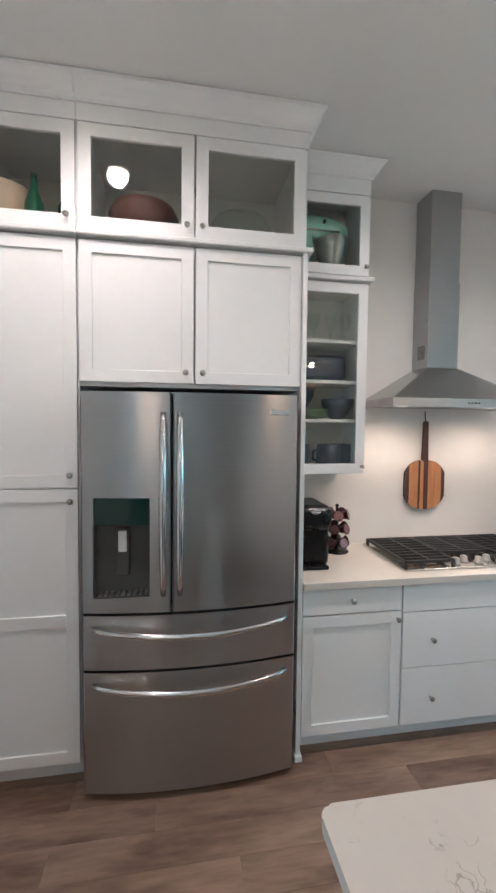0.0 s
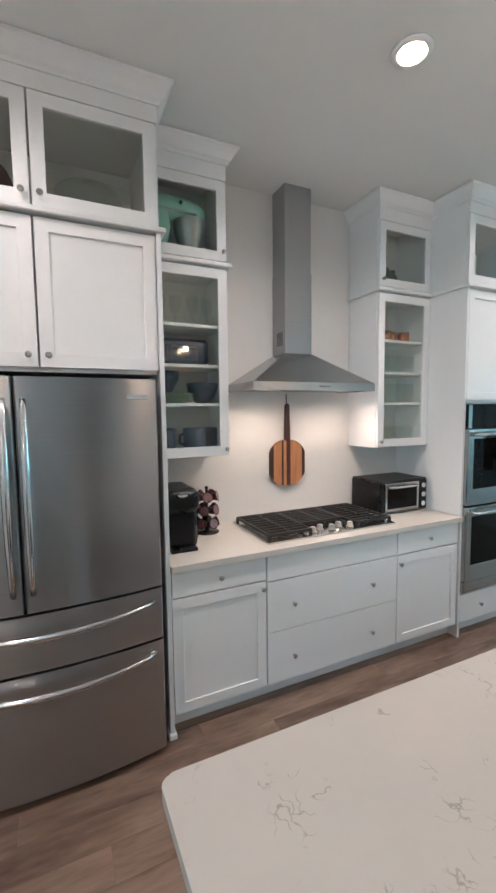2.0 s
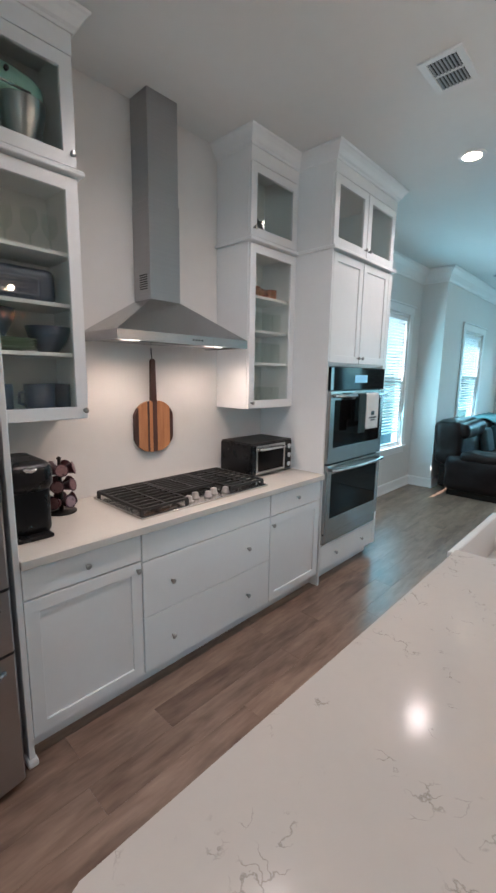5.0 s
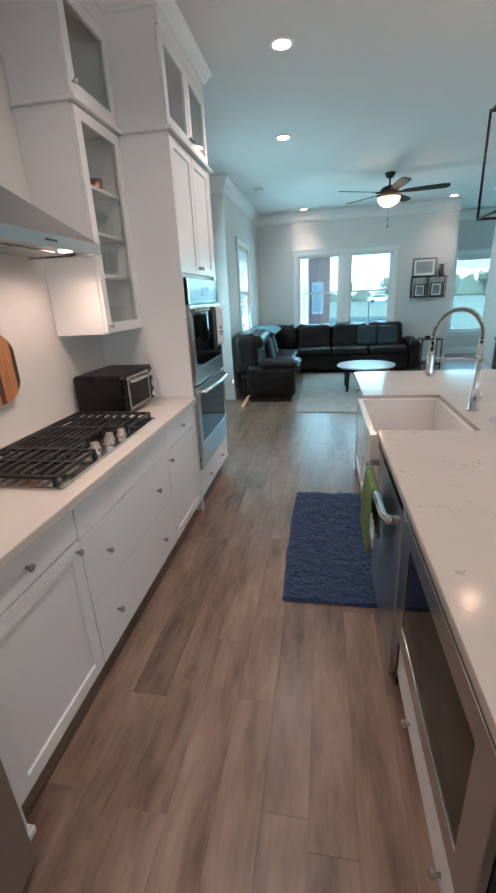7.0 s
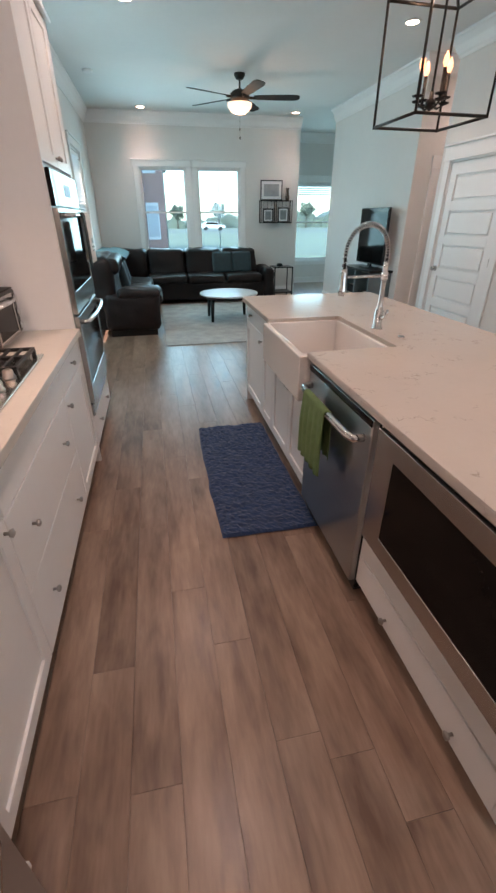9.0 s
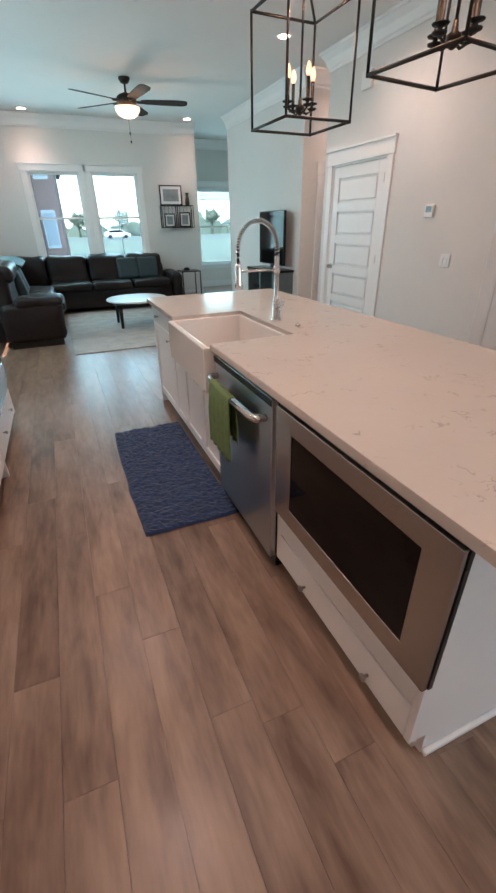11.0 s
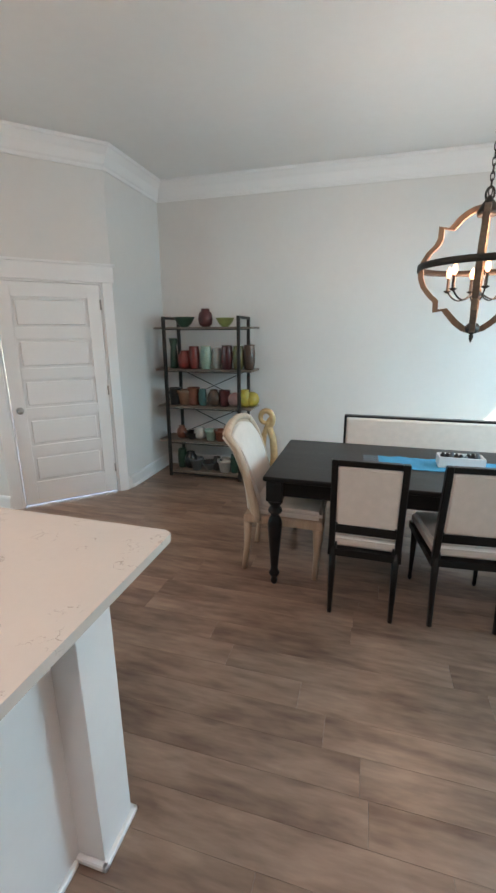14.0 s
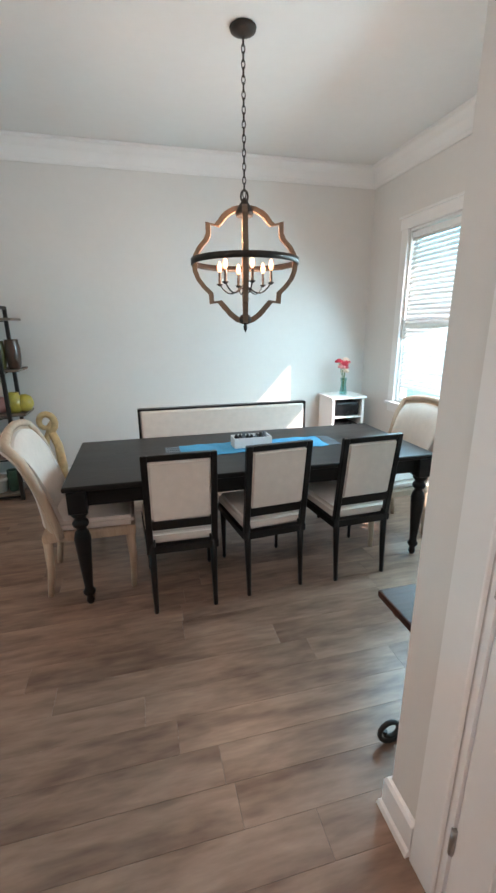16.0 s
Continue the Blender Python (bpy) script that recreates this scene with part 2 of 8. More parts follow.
def wood(name, dark, light, rough, along="x", scale=1.0, random_by_object=True, fine=0.5, spec=0.5, across=9.0, spread=0.34, mottle=0.0):
    """Wood with long grain along one axis; each piece gets its own tone and grain offset."""
    m = bpy.data.materials.new(name)
    m.use_nodes = True
    nt = m.node_tree
    b = nt.nodes["Principled BSDF"]
    geo = nt.nodes.new("ShaderNodeNewGeometry")
    co = nt.nodes.new("ShaderNodeTexCoord")
    info = nt.nodes.new("ShaderNodeObjectInfo")
    off = nt.nodes.new("ShaderNodeVectorMath")
    off.operation = "SCALE"
    off.inputs[0].default_value = (37.0, 91.0, 53.0)
    mixr = nt.nodes.new("ShaderNodeMath")
    mixr.operation = "ADD"
    nt.links.new(info.outputs["Random"], mixr.inputs[0])
    nt.links.new(geo.outputs["Random Per Island"], mixr.inputs[1])
    fr = nt.nodes.new("ShaderNodeMath")
    fr.operation = "FRACT"
    nt.links.new(mixr.outputs[0], fr.inputs[0])
    nt.links.new(fr.outputs[0], off.inputs["Scale"])
    add = nt.nodes.new("ShaderNodeVectorMath")
    add.operation = "ADD"
    nt.links.new(co.outputs["Object"], add.inputs[0])
    nt.links.new(off.outputs[0], add.inputs[1])
    mp = nt.nodes.new("ShaderNodeMapping")
    q = across
    s = {"x": (0.9, q, q), "y": (q, 0.9, q), "z": (q, q, 0.9)}[along]
    b.inputs["Specular IOR Level"].default_value = spec
    mp.inputs["Scale"].default_value = [v * scale for v in s]
    nt.links.new(add.outputs[0], mp.inputs["Vector"])
    n1 = nt.nodes.new("ShaderNodeTexNoise")
    n1.inputs["Scale"].default_value, n1.inputs["Detail"].default_value, n1.inputs["Distortion"].default_value = 1.6, 7, 0.35
    nt.links.new(mp.outputs[0], n1.inputs["Vector"])
    n2 = nt.nodes.new("ShaderNodeTexNoise")
    n2.inputs["Scale"].default_value, n2.inputs["Detail"].default_value = 9, 5
    nt.links.new(mp.outputs[0], n2.inputs["Vector"])
    ma = nt.nodes.new("ShaderNodeMath")
    ma.operation = "MULTIPLY_ADD"
    ma.inputs[1].default_value = fine
    nt.links.new(n2.outputs[0], ma.inputs[0])
    nt.links.new(n1.outputs[0], ma.inputs[2])
    tone = nt.nodes.new("ShaderNodeMath")
    tone.operation = "MULTIPLY_ADD"
    tone.inputs[1].default_value = spread if random_by_object else 0.1
    nt.links.new(fr.outputs[0], tone.inputs[0])
    nt.links.new(ma.outputs[0], tone.inputs[2])
    rg = nt.nodes.new("ShaderNodeMapRange")
    rg.inputs["From Min"].default_value, rg.inputs["From Max"].default_value = 0.30 + fine * 0.5, 0.95 + fine * 0.5
    src = tone.outputs[0]
    if mottle:
        # smoky patches and knots a hand wide
        mp2 = nt.nodes.new("ShaderNodeMapping")
        mp2.inputs["Scale"].default_value = (2.6, 8.0, 8.0)
        nt.links.new(add.outputs[0], mp2.inputs["Vector"])
        n3 = nt.nodes.new("ShaderNodeTexNoise")
        n3.inputs["Scale"].default_value, n3.inputs["Detail"].default_value, n3.inputs["Distortion"].default_value = 1.5, 4, 0.6
        nt.links.new(mp2.outputs[0], n3.inputs["Vector"])
        sm = nt.nodes.new("ShaderNodeMapRange")
        sm.inputs["From Min"].default_value, sm.inputs["From Max"].default_value = 0.38, 0.62
        sm.inputs["To Min"].default_value, sm.inputs["To Max"].default_value = -mottle * 0.45, mottle * 0.55
        nt.links.new(n3.outputs[0], sm.inputs["Value"])
        mo = nt.nodes.new("ShaderNodeMath")
        mo.operation = "ADD"
        nt.links.new(src, mo.inputs[0])
        nt.links.new(sm.outputs[0], mo.inputs[1])
        src = mo.outputs[0]
    nt.links.new(src, rg.inputs["Value"])
    mix = nt.nodes.new("ShaderNodeMixRGB")
    mix.inputs[1].default_value, mix.inputs[2].default_value = (*dark, 1), (*light, 1)
    nt.links.new(rg.outputs[0], mix.inputs[0])
    nt.links.new(mix.outputs[0], b.inputs["Base Color"])
    rr = nt.nodes.new("ShaderNodeMapRange")
    rr.inputs["To Min"].default_value, rr.inputs["To Max"].default_value = rough * 0.8, rough * 1.25
    nt.links.new(n1.outputs[0], rr.inputs["Value"])
    nt.links.new(rr.outputs[0], b.inputs["Roughness"])
    bp = nt.nodes.new("ShaderNodeBump")
    bp.inputs["Strength"].default_value, bp.inputs["Distance"].default_value = 0.22, 0.003
    nt.links.new(n2.outputs[0], bp.inputs["Height"])
    nt.links.new(bp.outputs[0], b.inputs["Normal"])
    return m


FLOORWOOD = wood("vinyl_plank", (0.124, 0.070, 0.049), (0.380, 0.260, 0.192), 0.32, "x", fine=0.44, across=5.0, spread=0.08, mottle=0.15)
BLACKWOOD = wood("black_painted_wood", (0.006, 0.0055, 0.0055), (0.015, 0.013, 0.0125), 0.30, "x", random_by_object=False, spec=0.22)
OAK = wood("washed_oak", (0.34, 0.235, 0.165), (0.54, 0.41, 0.305), 0.5, "z")
MAHOGANY = wood("dark_red_wood", (0.022, 0.009, 0.008), (0.06, 0.022, 0.018), 0.35, "x", random_by_object=False, spec=0.2)
SHELFWOOD = wood("grey_shelf_wood", (0.10, 0.075, 0.06), (0.24, 0.19, 0.15), 0.5, "x")
ACACIA = wood("acacia_board", (0.33, 0.13, 0.05), (0.60, 0.29, 0.13), 0.4, "z", random_by_object=False)
WALNUT = wood("walnut_strip", (0.035, 0.014, 0.012), (0.10, 0.035, 0.025), 0.4, "z", random_by_object=False)
DRIFT = wood("weathered_brown_wood", (0.10, 0.06, 0.04), (0.26, 0.16, 0.10), 0.6, "z", random_by_object=False)
LINEN = mat("cream_linen", (0.66, 0.58, 0.52), 0.9, vary=0.06, scale=20, bump=0.3, bump_scale=500, sheen=0.3)
LEATHER = mat("dark_brown_leather", (0.012, 0.0072, 0.007), 0.42, vary=0.3, scale=9, bump=0.45, bump_scale=28, spec=0.22)


# ---- mesh helpers ----
def box(bm, x0, x1, y0, y1, z0, z1, bevel=0.0, seg=1):
    """A box between two corners, with rounded edges if a bevel is given."""
    r = bmesh.ops.create_cube(bm, size=1)
    vs = r["verts"]
    for v in vs:
        v.co = Vector(((x0 + x1) / 2 + v.co.x * (x1 - x0), (y0 + y1) / 2 + v.co.y * (y1 - y0), (z0 + z1) / 2 + v.co.z * (z1 - z0)))
    if bevel:
        es = list({e for v in vs for e in v.link_edges})
        bmesh.ops.bevel(bm, geom=es, offset=bevel, segments=seg, affect="EDGES", profile=0.5)
    return bm


def lathe(bm, profile, c=(0, 0, 0), seg=20, scale=(1, 1), caps=True):
    """A turned shape from (radius, height) pairs round a vertical axis at c."""
    rings = []
    for r, z in profile:
        rings.append([bm.verts.new((c[0] + r * scale[0] * math.cos(2 * math.pi * i / seg), c[1] + r * scale[1] * math.sin(2 * math.pi * i / seg), c[2] + z)) for i in range(seg)])
    for a, b in zip(rings, rings[1:]):
        for i in range(seg):
            f = bm.faces.new((a[i], a[(i + 1) % seg], b[(i + 1) % seg], b[i]))
            f.smooth = True
    if caps and profile[0][0] > 1e-5:
        bm.faces.new(rings[0][::-1])
    if caps and profile[-1][0] > 1e-5:
        bm.faces.new(rings[-1])
    return bm


def tube(bm, pts, r, seg=8, closed=False):
    """A round bar along a line of points; r is one radius or one for each point."""
    pts = [Vector(p) for p in pts]
    n = len(pts)
    rs = r if isinstance(r, (list, tuple)) else [r] * n
    rings, side = [], None
    for i, p in enumerate(pts):
        a = pts[(i - 1) % n] if closed or i else p
        b = pts[(i + 1) % n] if closed or i < n - 1 else p
        d = (b - a).normalized()
        if side is None:
            side = d.cross(Vector((0, 0, 1)) if abs(d.z) < 0.9 else Vector((1, 0, 0))).normalized()
        side = (side - d * side.dot(d)).normalized()
        up = d.cross(side)
        rings.append([bm.verts.new(p + (side * math.cos(2 * math.pi * k / seg) + up * math.sin(2 * math.pi * k / seg)) * rs[i]) for k in range(seg)])
    last = n if closed else n - 1
    for i in range(last):
        a, b = rings[i], rings[(i + 1) % n]
        for k in range(seg):
            f = bm.faces.new((a[k], a[(k + 1) % seg], b[(k + 1) % seg], b[k]))
            f.smooth = True
    if not closed:
        bm.faces.new(rings[0][::-1])
        bm.faces.new(rings[-1])
    return bm


def prism(bm, poly, axis, a, b, smooth=False):
    """A flat outline pushed along an axis from a to b. The outline is in the other two axes, in order."""
    def at(p, v):
        return {"x": (v, p[0], p[1]), "y": (p[0], v, p[1]), "z": (p[0], p[1], v)}[axis]
    lo = [bm.verts.new(at(p, a)) for p in poly]
    hi = [bm.verts.new(at(p, b)) for p in poly]
    n = len(poly)
    for i in range(n):
        f = bm.faces.new((lo[i], lo[(i + 1) % n], hi[(i + 1) % n], hi[i]))
        f.smooth = smooth
    bm.faces.new(lo[::-1])
    bm.faces.new(hi)
    return bm


def ring(bm, x0, x1, z0, z1, ya, yb, rails, bevel=0.0016):
    """An upright rectangular frame in one piece. rails: widths at the low-x side, high-x side, bottom and top."""
    a, b, c, d = rails
    out = [(x0, z0), (x1, z0), (x1, z1), (x0, z1)]
    inn = [(x0 + a, z0 + c), (x1 - b, z0 + c), (x1 - b, z1 - d), (x0 + a, z1 - d)]
    v = {(k, y): [bm.verts.new((p[0], y, p[1])) for p in ps] for k, ps in (("o", out), ("i", inn)) for y in (ya, yb)}
    faces = []
    for i in range(4):
        j = (i + 1) % 4
        for y in (ya, yb):
            faces.append(bm.faces.new((v["o", y][i], v["o", y][j], v["i", y][j], v["i", y][i])))
        for k in "oi":
            faces.append(bm.faces.new((v[k, ya][i], v[k, ya][j], v[k, yb][j], v[k, yb][i])))
    bmesh.ops.recalc_face_normals(bm, faces=faces)
    edges = [e for e in {e for f in faces for e in f.edges} if len(e.link_faces) == 2 and e.calc_face_angle(0) > 0.5]
    bmesh.ops.bevel(bm, geom=edges, offset=bevel, segments=1, affect="EDGES")
    return bm


def B():
    return bmesh.new()


ORG = {}


def finish(name, bm, material, org):
    bmesh.ops.recalc_face_normals(bm, faces=bm.faces)
    if org is not None:
        bmesh.ops.translate(bm, verts=bm.verts, vec=-Vector(org))
    me = bpy.data.meshes.new(name)
    bm.to_mesh(me)
    bm.free()
    me.materials.append(material)
    return new(name, me)


def thing(name, loc, label, category, group="", kind=""):
    """An empty at the base of a thing; its parts are built in world places."""
    ob = new(name)
    ob.empty_display_size = 0.1
    ob.location = loc
    ORG[ob.name] = Vector(loc)
    return tagged(ob, label, category, group, kind)


def part(name, bm, material, parent, label=""):
    """One mesh under a thing or under a part, given in world places."""
    org = ORG[parent.name]
    ob = finish(name, bm, material, org)
    ob.parent = parent
    ORG[ob.name] = org
    return tagged(ob, label)


def solid(name, bm, material, label, category, group="", kind="", loc=None):
    """A thing of one mesh."""
    ob = finish(name, bm, material, loc)
    if loc is not None:
        ob.location = loc
    ORG[ob.name] = Vector(loc or (0, 0, 0))
    return tagged(ob, label, category, group, kind)


def slab(name, material, boxes, label, category):
    bm = B()
    for b in boxes:
        box(bm, *b)
    return solid(name, bm, material, label, category, kind="structure")


# ---- setting ----
YN = 2.64          # kitchen wall
YB, XJ, YL = 2.85, 6.55, 2.50  # bay wall, its end, living room wall
XF = 9.80          # far wall
YS = -1.96         # wall with the closet door
YD = -3.74         # dining wall
XW = -2.80         # dining window wall
XK = -0.905        # short wall beside the pantry cupboard
T = 0.14
ground_z = -0.45
bm = B()
box(bm, -3.2, 12.2, -6.0, 3.3, -0.30, -0.012)
subfloor = solid("floor", bm, SUBFLOOR, "grey-brown wood-look plank floor through the open room", "floor", kind="structure")
bm = B()
box(bm, -3.2, 12.2, -6.0, 3.3, CEIL, CEIL + 0.2)
solid("ceiling", bm, CEILING, "flat matte off-white painted ceiling", "ceiling", kind="structure")


def wall_with_holes(name, axis, at, thick, a, b, holes, label, z1=CEIL):
    """A wall along x (axis 'x', its face at y=at) or along y, from a to b, with rectangular holes (a, b, z0, z1)."""
    bm = B()
    cuts = sorted(holes)
    s = a
    def put(u0, u1, z0, z1):
        if u1 - u0 < 1e-4 or z1 - z0 < 1e-4:
            return
        lo, hi = min(at, at + thick), max(at, at + thick)
        if axis == "x":
            box(bm, u0, u1, lo, hi, z0, z1)
        else:
            box(bm, lo, hi, u0, u1, z0, z1)
    for h0, h1, z0, zt in cuts:
        put(s, h0, 0, z1)
        put(h0, h1, 0, z0)
        put(h0, h1, zt, z1)
        s = h1
    put(s, b, 0, z1)
    return solid(name, bm, PAINT, label, "wall", kind="structure")


WIN = {  # hole spans along the wall, sill and head
    "bay": (5.15, 6.15, 0.66, 2.52),
    "living": (7.47, 8.45, 0.93, 2.40),
    "far_a": (0.727, 1.622, 0.83, 2.35),
    "far_b": (-0.341, 0.524, 0.83, 2.35),
    "recess": (-2.98, -2.0, 0.54, 2.25),
    "dining": (-3.04, -2.12, 0.80, 2.47),
    "dining_b": (-1.99, -1.07, 0.80, 2.47),
}
wall_with_holes("wall_north", "x", YN, T, XK - T, 3.86, [], "plain light wall behind the kitchen cabinets")
slab("wall_return", PAINT, [(3.86, 3.98, YN, YB + T, 0, CEIL)], "short plain light return wall", "wall")
wall_with_holes("wall_bay", "x", YB, T, 3.98, XJ, [WIN["bay"]], "light greige painted wall with one window")
slab("wall_jog", PAINT, [(XJ, XJ + T, YL, YB + T, 0, CEIL)], "short light greige painted return wall", "wall")
wall_with_holes("wall_living", "x", YL, T, XJ + T, XF, [WIN["living"]], "light greige painted living room wall with one window")
wall_with_holes("wall_far", "y", XF, T, -1.56, YL + T, [WIN["far_b"], WIN["far_a"]], "light greige painted far wall with paired windows")
slab("wall_recess", PAINT, [(XF + T, 11.3, -1.56, -1.56 + T, 0, CEIL), (8.99, 11.3, -3.4, -3.4 + T, 0, CEIL)], "plain light walls of the recess", "wall")
wall_with_holes("wall_recess_end", "y", 11.3, T, -3.4, -1.32, [WIN["recess"]], "light painted recess wall with one window")
slab("wall_television", PAINT, [(6.09, 8.99, YS - T, YS, 0, CEIL), (8.85, 8.99, -3.4, YS - T, 0, CEIL)], "light painted wall behind the television", "wall")
slab("wall_hall", PAINT, [(6.09, 6.09 + T, -3.75, YS - T, 0, CEIL), (5.36, 6.23, -3.89, -3.75, 0, CEIL), (5.36, 5.50, -3.75, YS - T, 0, CEIL)], "warm-lit plain walls of the entry hall", "wall")
wall_with_holes("wall_closet", "x", YS - T, T, 2.83, 5.50, [(4.285, 5.31, 0, 2.06)], "light greige painted wall with a panelled door")
wall_with_holes("wall_dining", "x", YD - T, T, XW - T, 2.4, [], "plain light greige dining room wall")
slab("wall_corner", PAINT, [(2.06, 2.06 + T, YD, -2.74, 0, CEIL)], "short light greige wall beside the plant shelf", "wall")
wall_with_holes("wall_west", "y", XW - T, T, YD - T, 0.1, [WIN["dining"], WIN["dining_b"]], "light greige dining room wall with one window")
wall_with_holes("wall_pantry", "y", XK - T, T, -0.035, YN, [(0.20, 1.0, 0, 2.06)], "light painted wall end with a white cased door")
slab("wall_stub", PAINT, [(XW, XK - T, -0.035, 0.105, 0, CEIL)], "plain light painted wall behind the console table", "wall")
# unseen slab, added to cut the sun so its patch stays low on the wall
slab("roof_eave", TRIM, [(-3.45, XW - T - 0.002, YD - T, 0.1, 2.79, 2.93)], "unseen white eave slab added to cut the high sun at the dining windows", "eave")
# angled pantry wall with a door, between the closet wall and the corner wall
A0, A1 = Vector((2.83, YS, 0)), Vector((2.06, -2.74, 0))
ang = math.degrees(math.atan2((A1 - A0).y, (A1 - A0).x))
L_ANG = (A1 - A0).length
D0, D1 = 0.098, 0.998  # door along the angled wall


def place(ob, m):
    ob.matrix_basis = m
    return ob


M_ANG = Matrix.Translation(A0) @ pose(0, 0, 0, 0, 0, ang)
bm = B()
for u0, u1, z0, z1 in [(0, D0, 0, CEIL), (D1, L_ANG, 0, CEIL), (D0, D1, 2.06, CEIL)]:
    box(bm, u0, u1, 0, T, z0, z1)
place(solid("wall_angled", bm, PAINT, "light greige painted angled wall with a panelled pantry door", "wall", kind="structure"), M_ANG)


def window(name, axis, at, inward, span, label, blind=0.0, tilt=0.012, muntin=False):
    """A cased sash window in a wall: frame, sashes, panes, sill, casing and blind slats.
    axis: the wall runs along it; at: its room face; inward: +1 or -1, the way into the room."""
    a, b, z0, z1 = span
    def bx(bm, u0, u1, d0, d1, za, zb, bev=0.0):
        lo, hi = sorted((at + inward * d0, at + inward * d1))
        if axis == "x":
            box(bm, u0, u1, lo, hi, za, zb, bev)
        else:
            box(bm, lo, hi, u0, u1, za, zb, bev)
    c = (a + b) / 2
    base = (c, at, z0) if axis == "x" else (at, c, z0)
    w = thing(name, base, label, "window", kind="structure")
    bm = B()
    for u0, u1, za, zb in [(a, a + 0.02, z0, z1), (b - 0.02, b, z0, z1), (a, b, z0, z0 + 0.02), (a, b, z1 - 0.02, z1)]:
        bx(bm, u0, u1, -0.12, -0.01, za, zb, 0.003)
    part("window_frame", bm, TRIM, w)
    mid = (z0 + z1) / 2
    for za, zb, d in [(z0 + 0.02, mid + 0.015, -0.06), (mid - 0.015, z1 - 0.02, -0.09)]:
        bm = B()
        for u0, u1, q0, q1 in [(a + 0.02, a + 0.045, za, zb), (b - 0.045, b - 0.02, za, zb), (a + 0.045, b - 0.045, za, za + 0.03), (a + 0.045, b - 0.045, zb - 0.03, zb)]:
            bx(bm, u0, u1, d, d + 0.028, q0, q1, 0.002)
        sash = part("sash", bm, TRIM, w)
        bm = B()
        bx(bm, a + 0.045, b - 0.045, d + 0.010, d + 0.016, za + 0.03, zb - 0.03)
        pane = part("pane", bm, PANE, sash)
        pane.visible_shadow = False
        if muntin:
            bm = B()
            bx(bm, c - 0.008, c + 0.008, d + 0.004, d + 0.0095, za + 0.03, zb - 0.03)
            part("muntin", bm, TRIM, sash)
    bm = B()
    for u0, u1, za, zb in [(a - 0.10, a, z0 - 0.02, z1), (b, b + 0.10, z0 - 0.02, z1)]:
        bx(bm, u0, u1, 0.002, 0.022, za, zb, 0.003)
    bx(bm, a - 0.12, b + 0.12, 0.002, 0.026, z1, z1 + 0.10, 0.003)
    bx(bm, a - 0.135, b + 0.135, 0.002, 0.045, z1 + 0.10, z1 + 0.122, 0.004)
    part("casing", bm, TRIM, w)
    bm = B()
    bx(bm, a - 0.12, b + 0.12, -0.10, 0.05, z0 - 0.03, z0, 0.004)
    bx(bm, a - 0.10, b + 0.10, 0.002, 0.02, z0 - 0.11, z0 - 0.03, 0.003)
    part("window_sill", bm, TRIM, w)
    if blind:
        bm = B()
        bx(bm, a + 0.04, b - 0.04, -0.045, -0.005, z1 - 0.09, z1 - 0.04, 0.004)
        part("headrail", bm, BLIND, w)
        zt, zb, step = z1 - 0.10, z1 - 0.10 - blind * (z1 - z0 - 0.18), 0.042
        n = int((zt - zb) / step)
        for i in range(n):
            bm = B()
            z = zt - i * step
            u0, u1 = a + 0.045, b - 0.045
            d0, d1 = -0.048, -0.004
            pts = []
            for d, dz in ((d0, -tilt), ((d0 + d1) / 2, 0.003), (d1, tilt)):
                for u in (u0, u1):
                    for e in (0, 0.003):
                        p = (u, at + inward * d, z + dz + e) if axis == "x" else (at + inward * d, u, z + dz + e)
                        pts.append(bm.verts.new(p))
            for k in range(2):
                q = k * 4
                bm.faces.new((pts[q], pts[q + 2], pts[q + 6], pts[q + 4]))
                bm.faces.new((pts[q + 1], pts[q + 3], pts[q + 7], pts[q + 5]))
            bm.faces.new((pts[0], pts[1], pts[3], pts[2]))
            bm.faces.new((pts[8], pts[9], pts[11], pts[10]))
            part("slat", bm, BLIND, w)
    return w


window("window_1", "x", YB, -1, WIN["bay"], "white cased sash window with white slat blind lowered", 0.97)
window("window_2", "x", YL, -1, WIN["living"], "white cased sash window beside the sofa, blind lowered", 0.97)
window("window_3", "y", XF, -1, WIN["far_a"], "white sash window above the sofa, no blind", muntin=True)
window("window_4", "y", XF, -1, WIN["far_b"], "white sash window above the sofa, no blind", muntin=True)
window("window_5", "y", 11.3, -1, WIN["recess"], "white sash window in the recess, blind mostly raised", 0.14)
window("window_6", "y", XW, 1, WIN["dining"], "white cased dining window with white blind lowered", 0.97, -0.0205)
window("window_7", "y", XW, 1, WIN["dining_b"], "white cased dining window letting the low sun in", 0.97, -0.0225)


def casing(name, place_m, u0, u1, zt, label):
    """Flat door casing with a head board, in wall coordinates: u along the wall, y out of it."""
    bm = B()
    for a, b, z0, z1, d in [(u0 - 0.095, u0, 0, zt, 0.02), (u1, u1 + 0.095, 0, zt, 0.02), (u0 - 0.11, u1 + 0.11, zt, zt + 0.14, 0.024), (u0 - 0.125, u1 + 0.125, zt + 0.14, zt + 0.162, 0.042)]:
        box(bm, a, b, -d, -0.002, z0, z1, 0.003)
    for a, b in [(u0, u0 + 0.018), (u1 - 0.018, u1)]:
        box(bm, a, b, 0.001, T, 0, zt)
    box(bm, u0 + 0.018, u1 - 0.018, 0.001, T, zt - 0.018, zt)
    return place(solid(name, bm, TRIM, label, "door frame", kind="structure"), place_m)


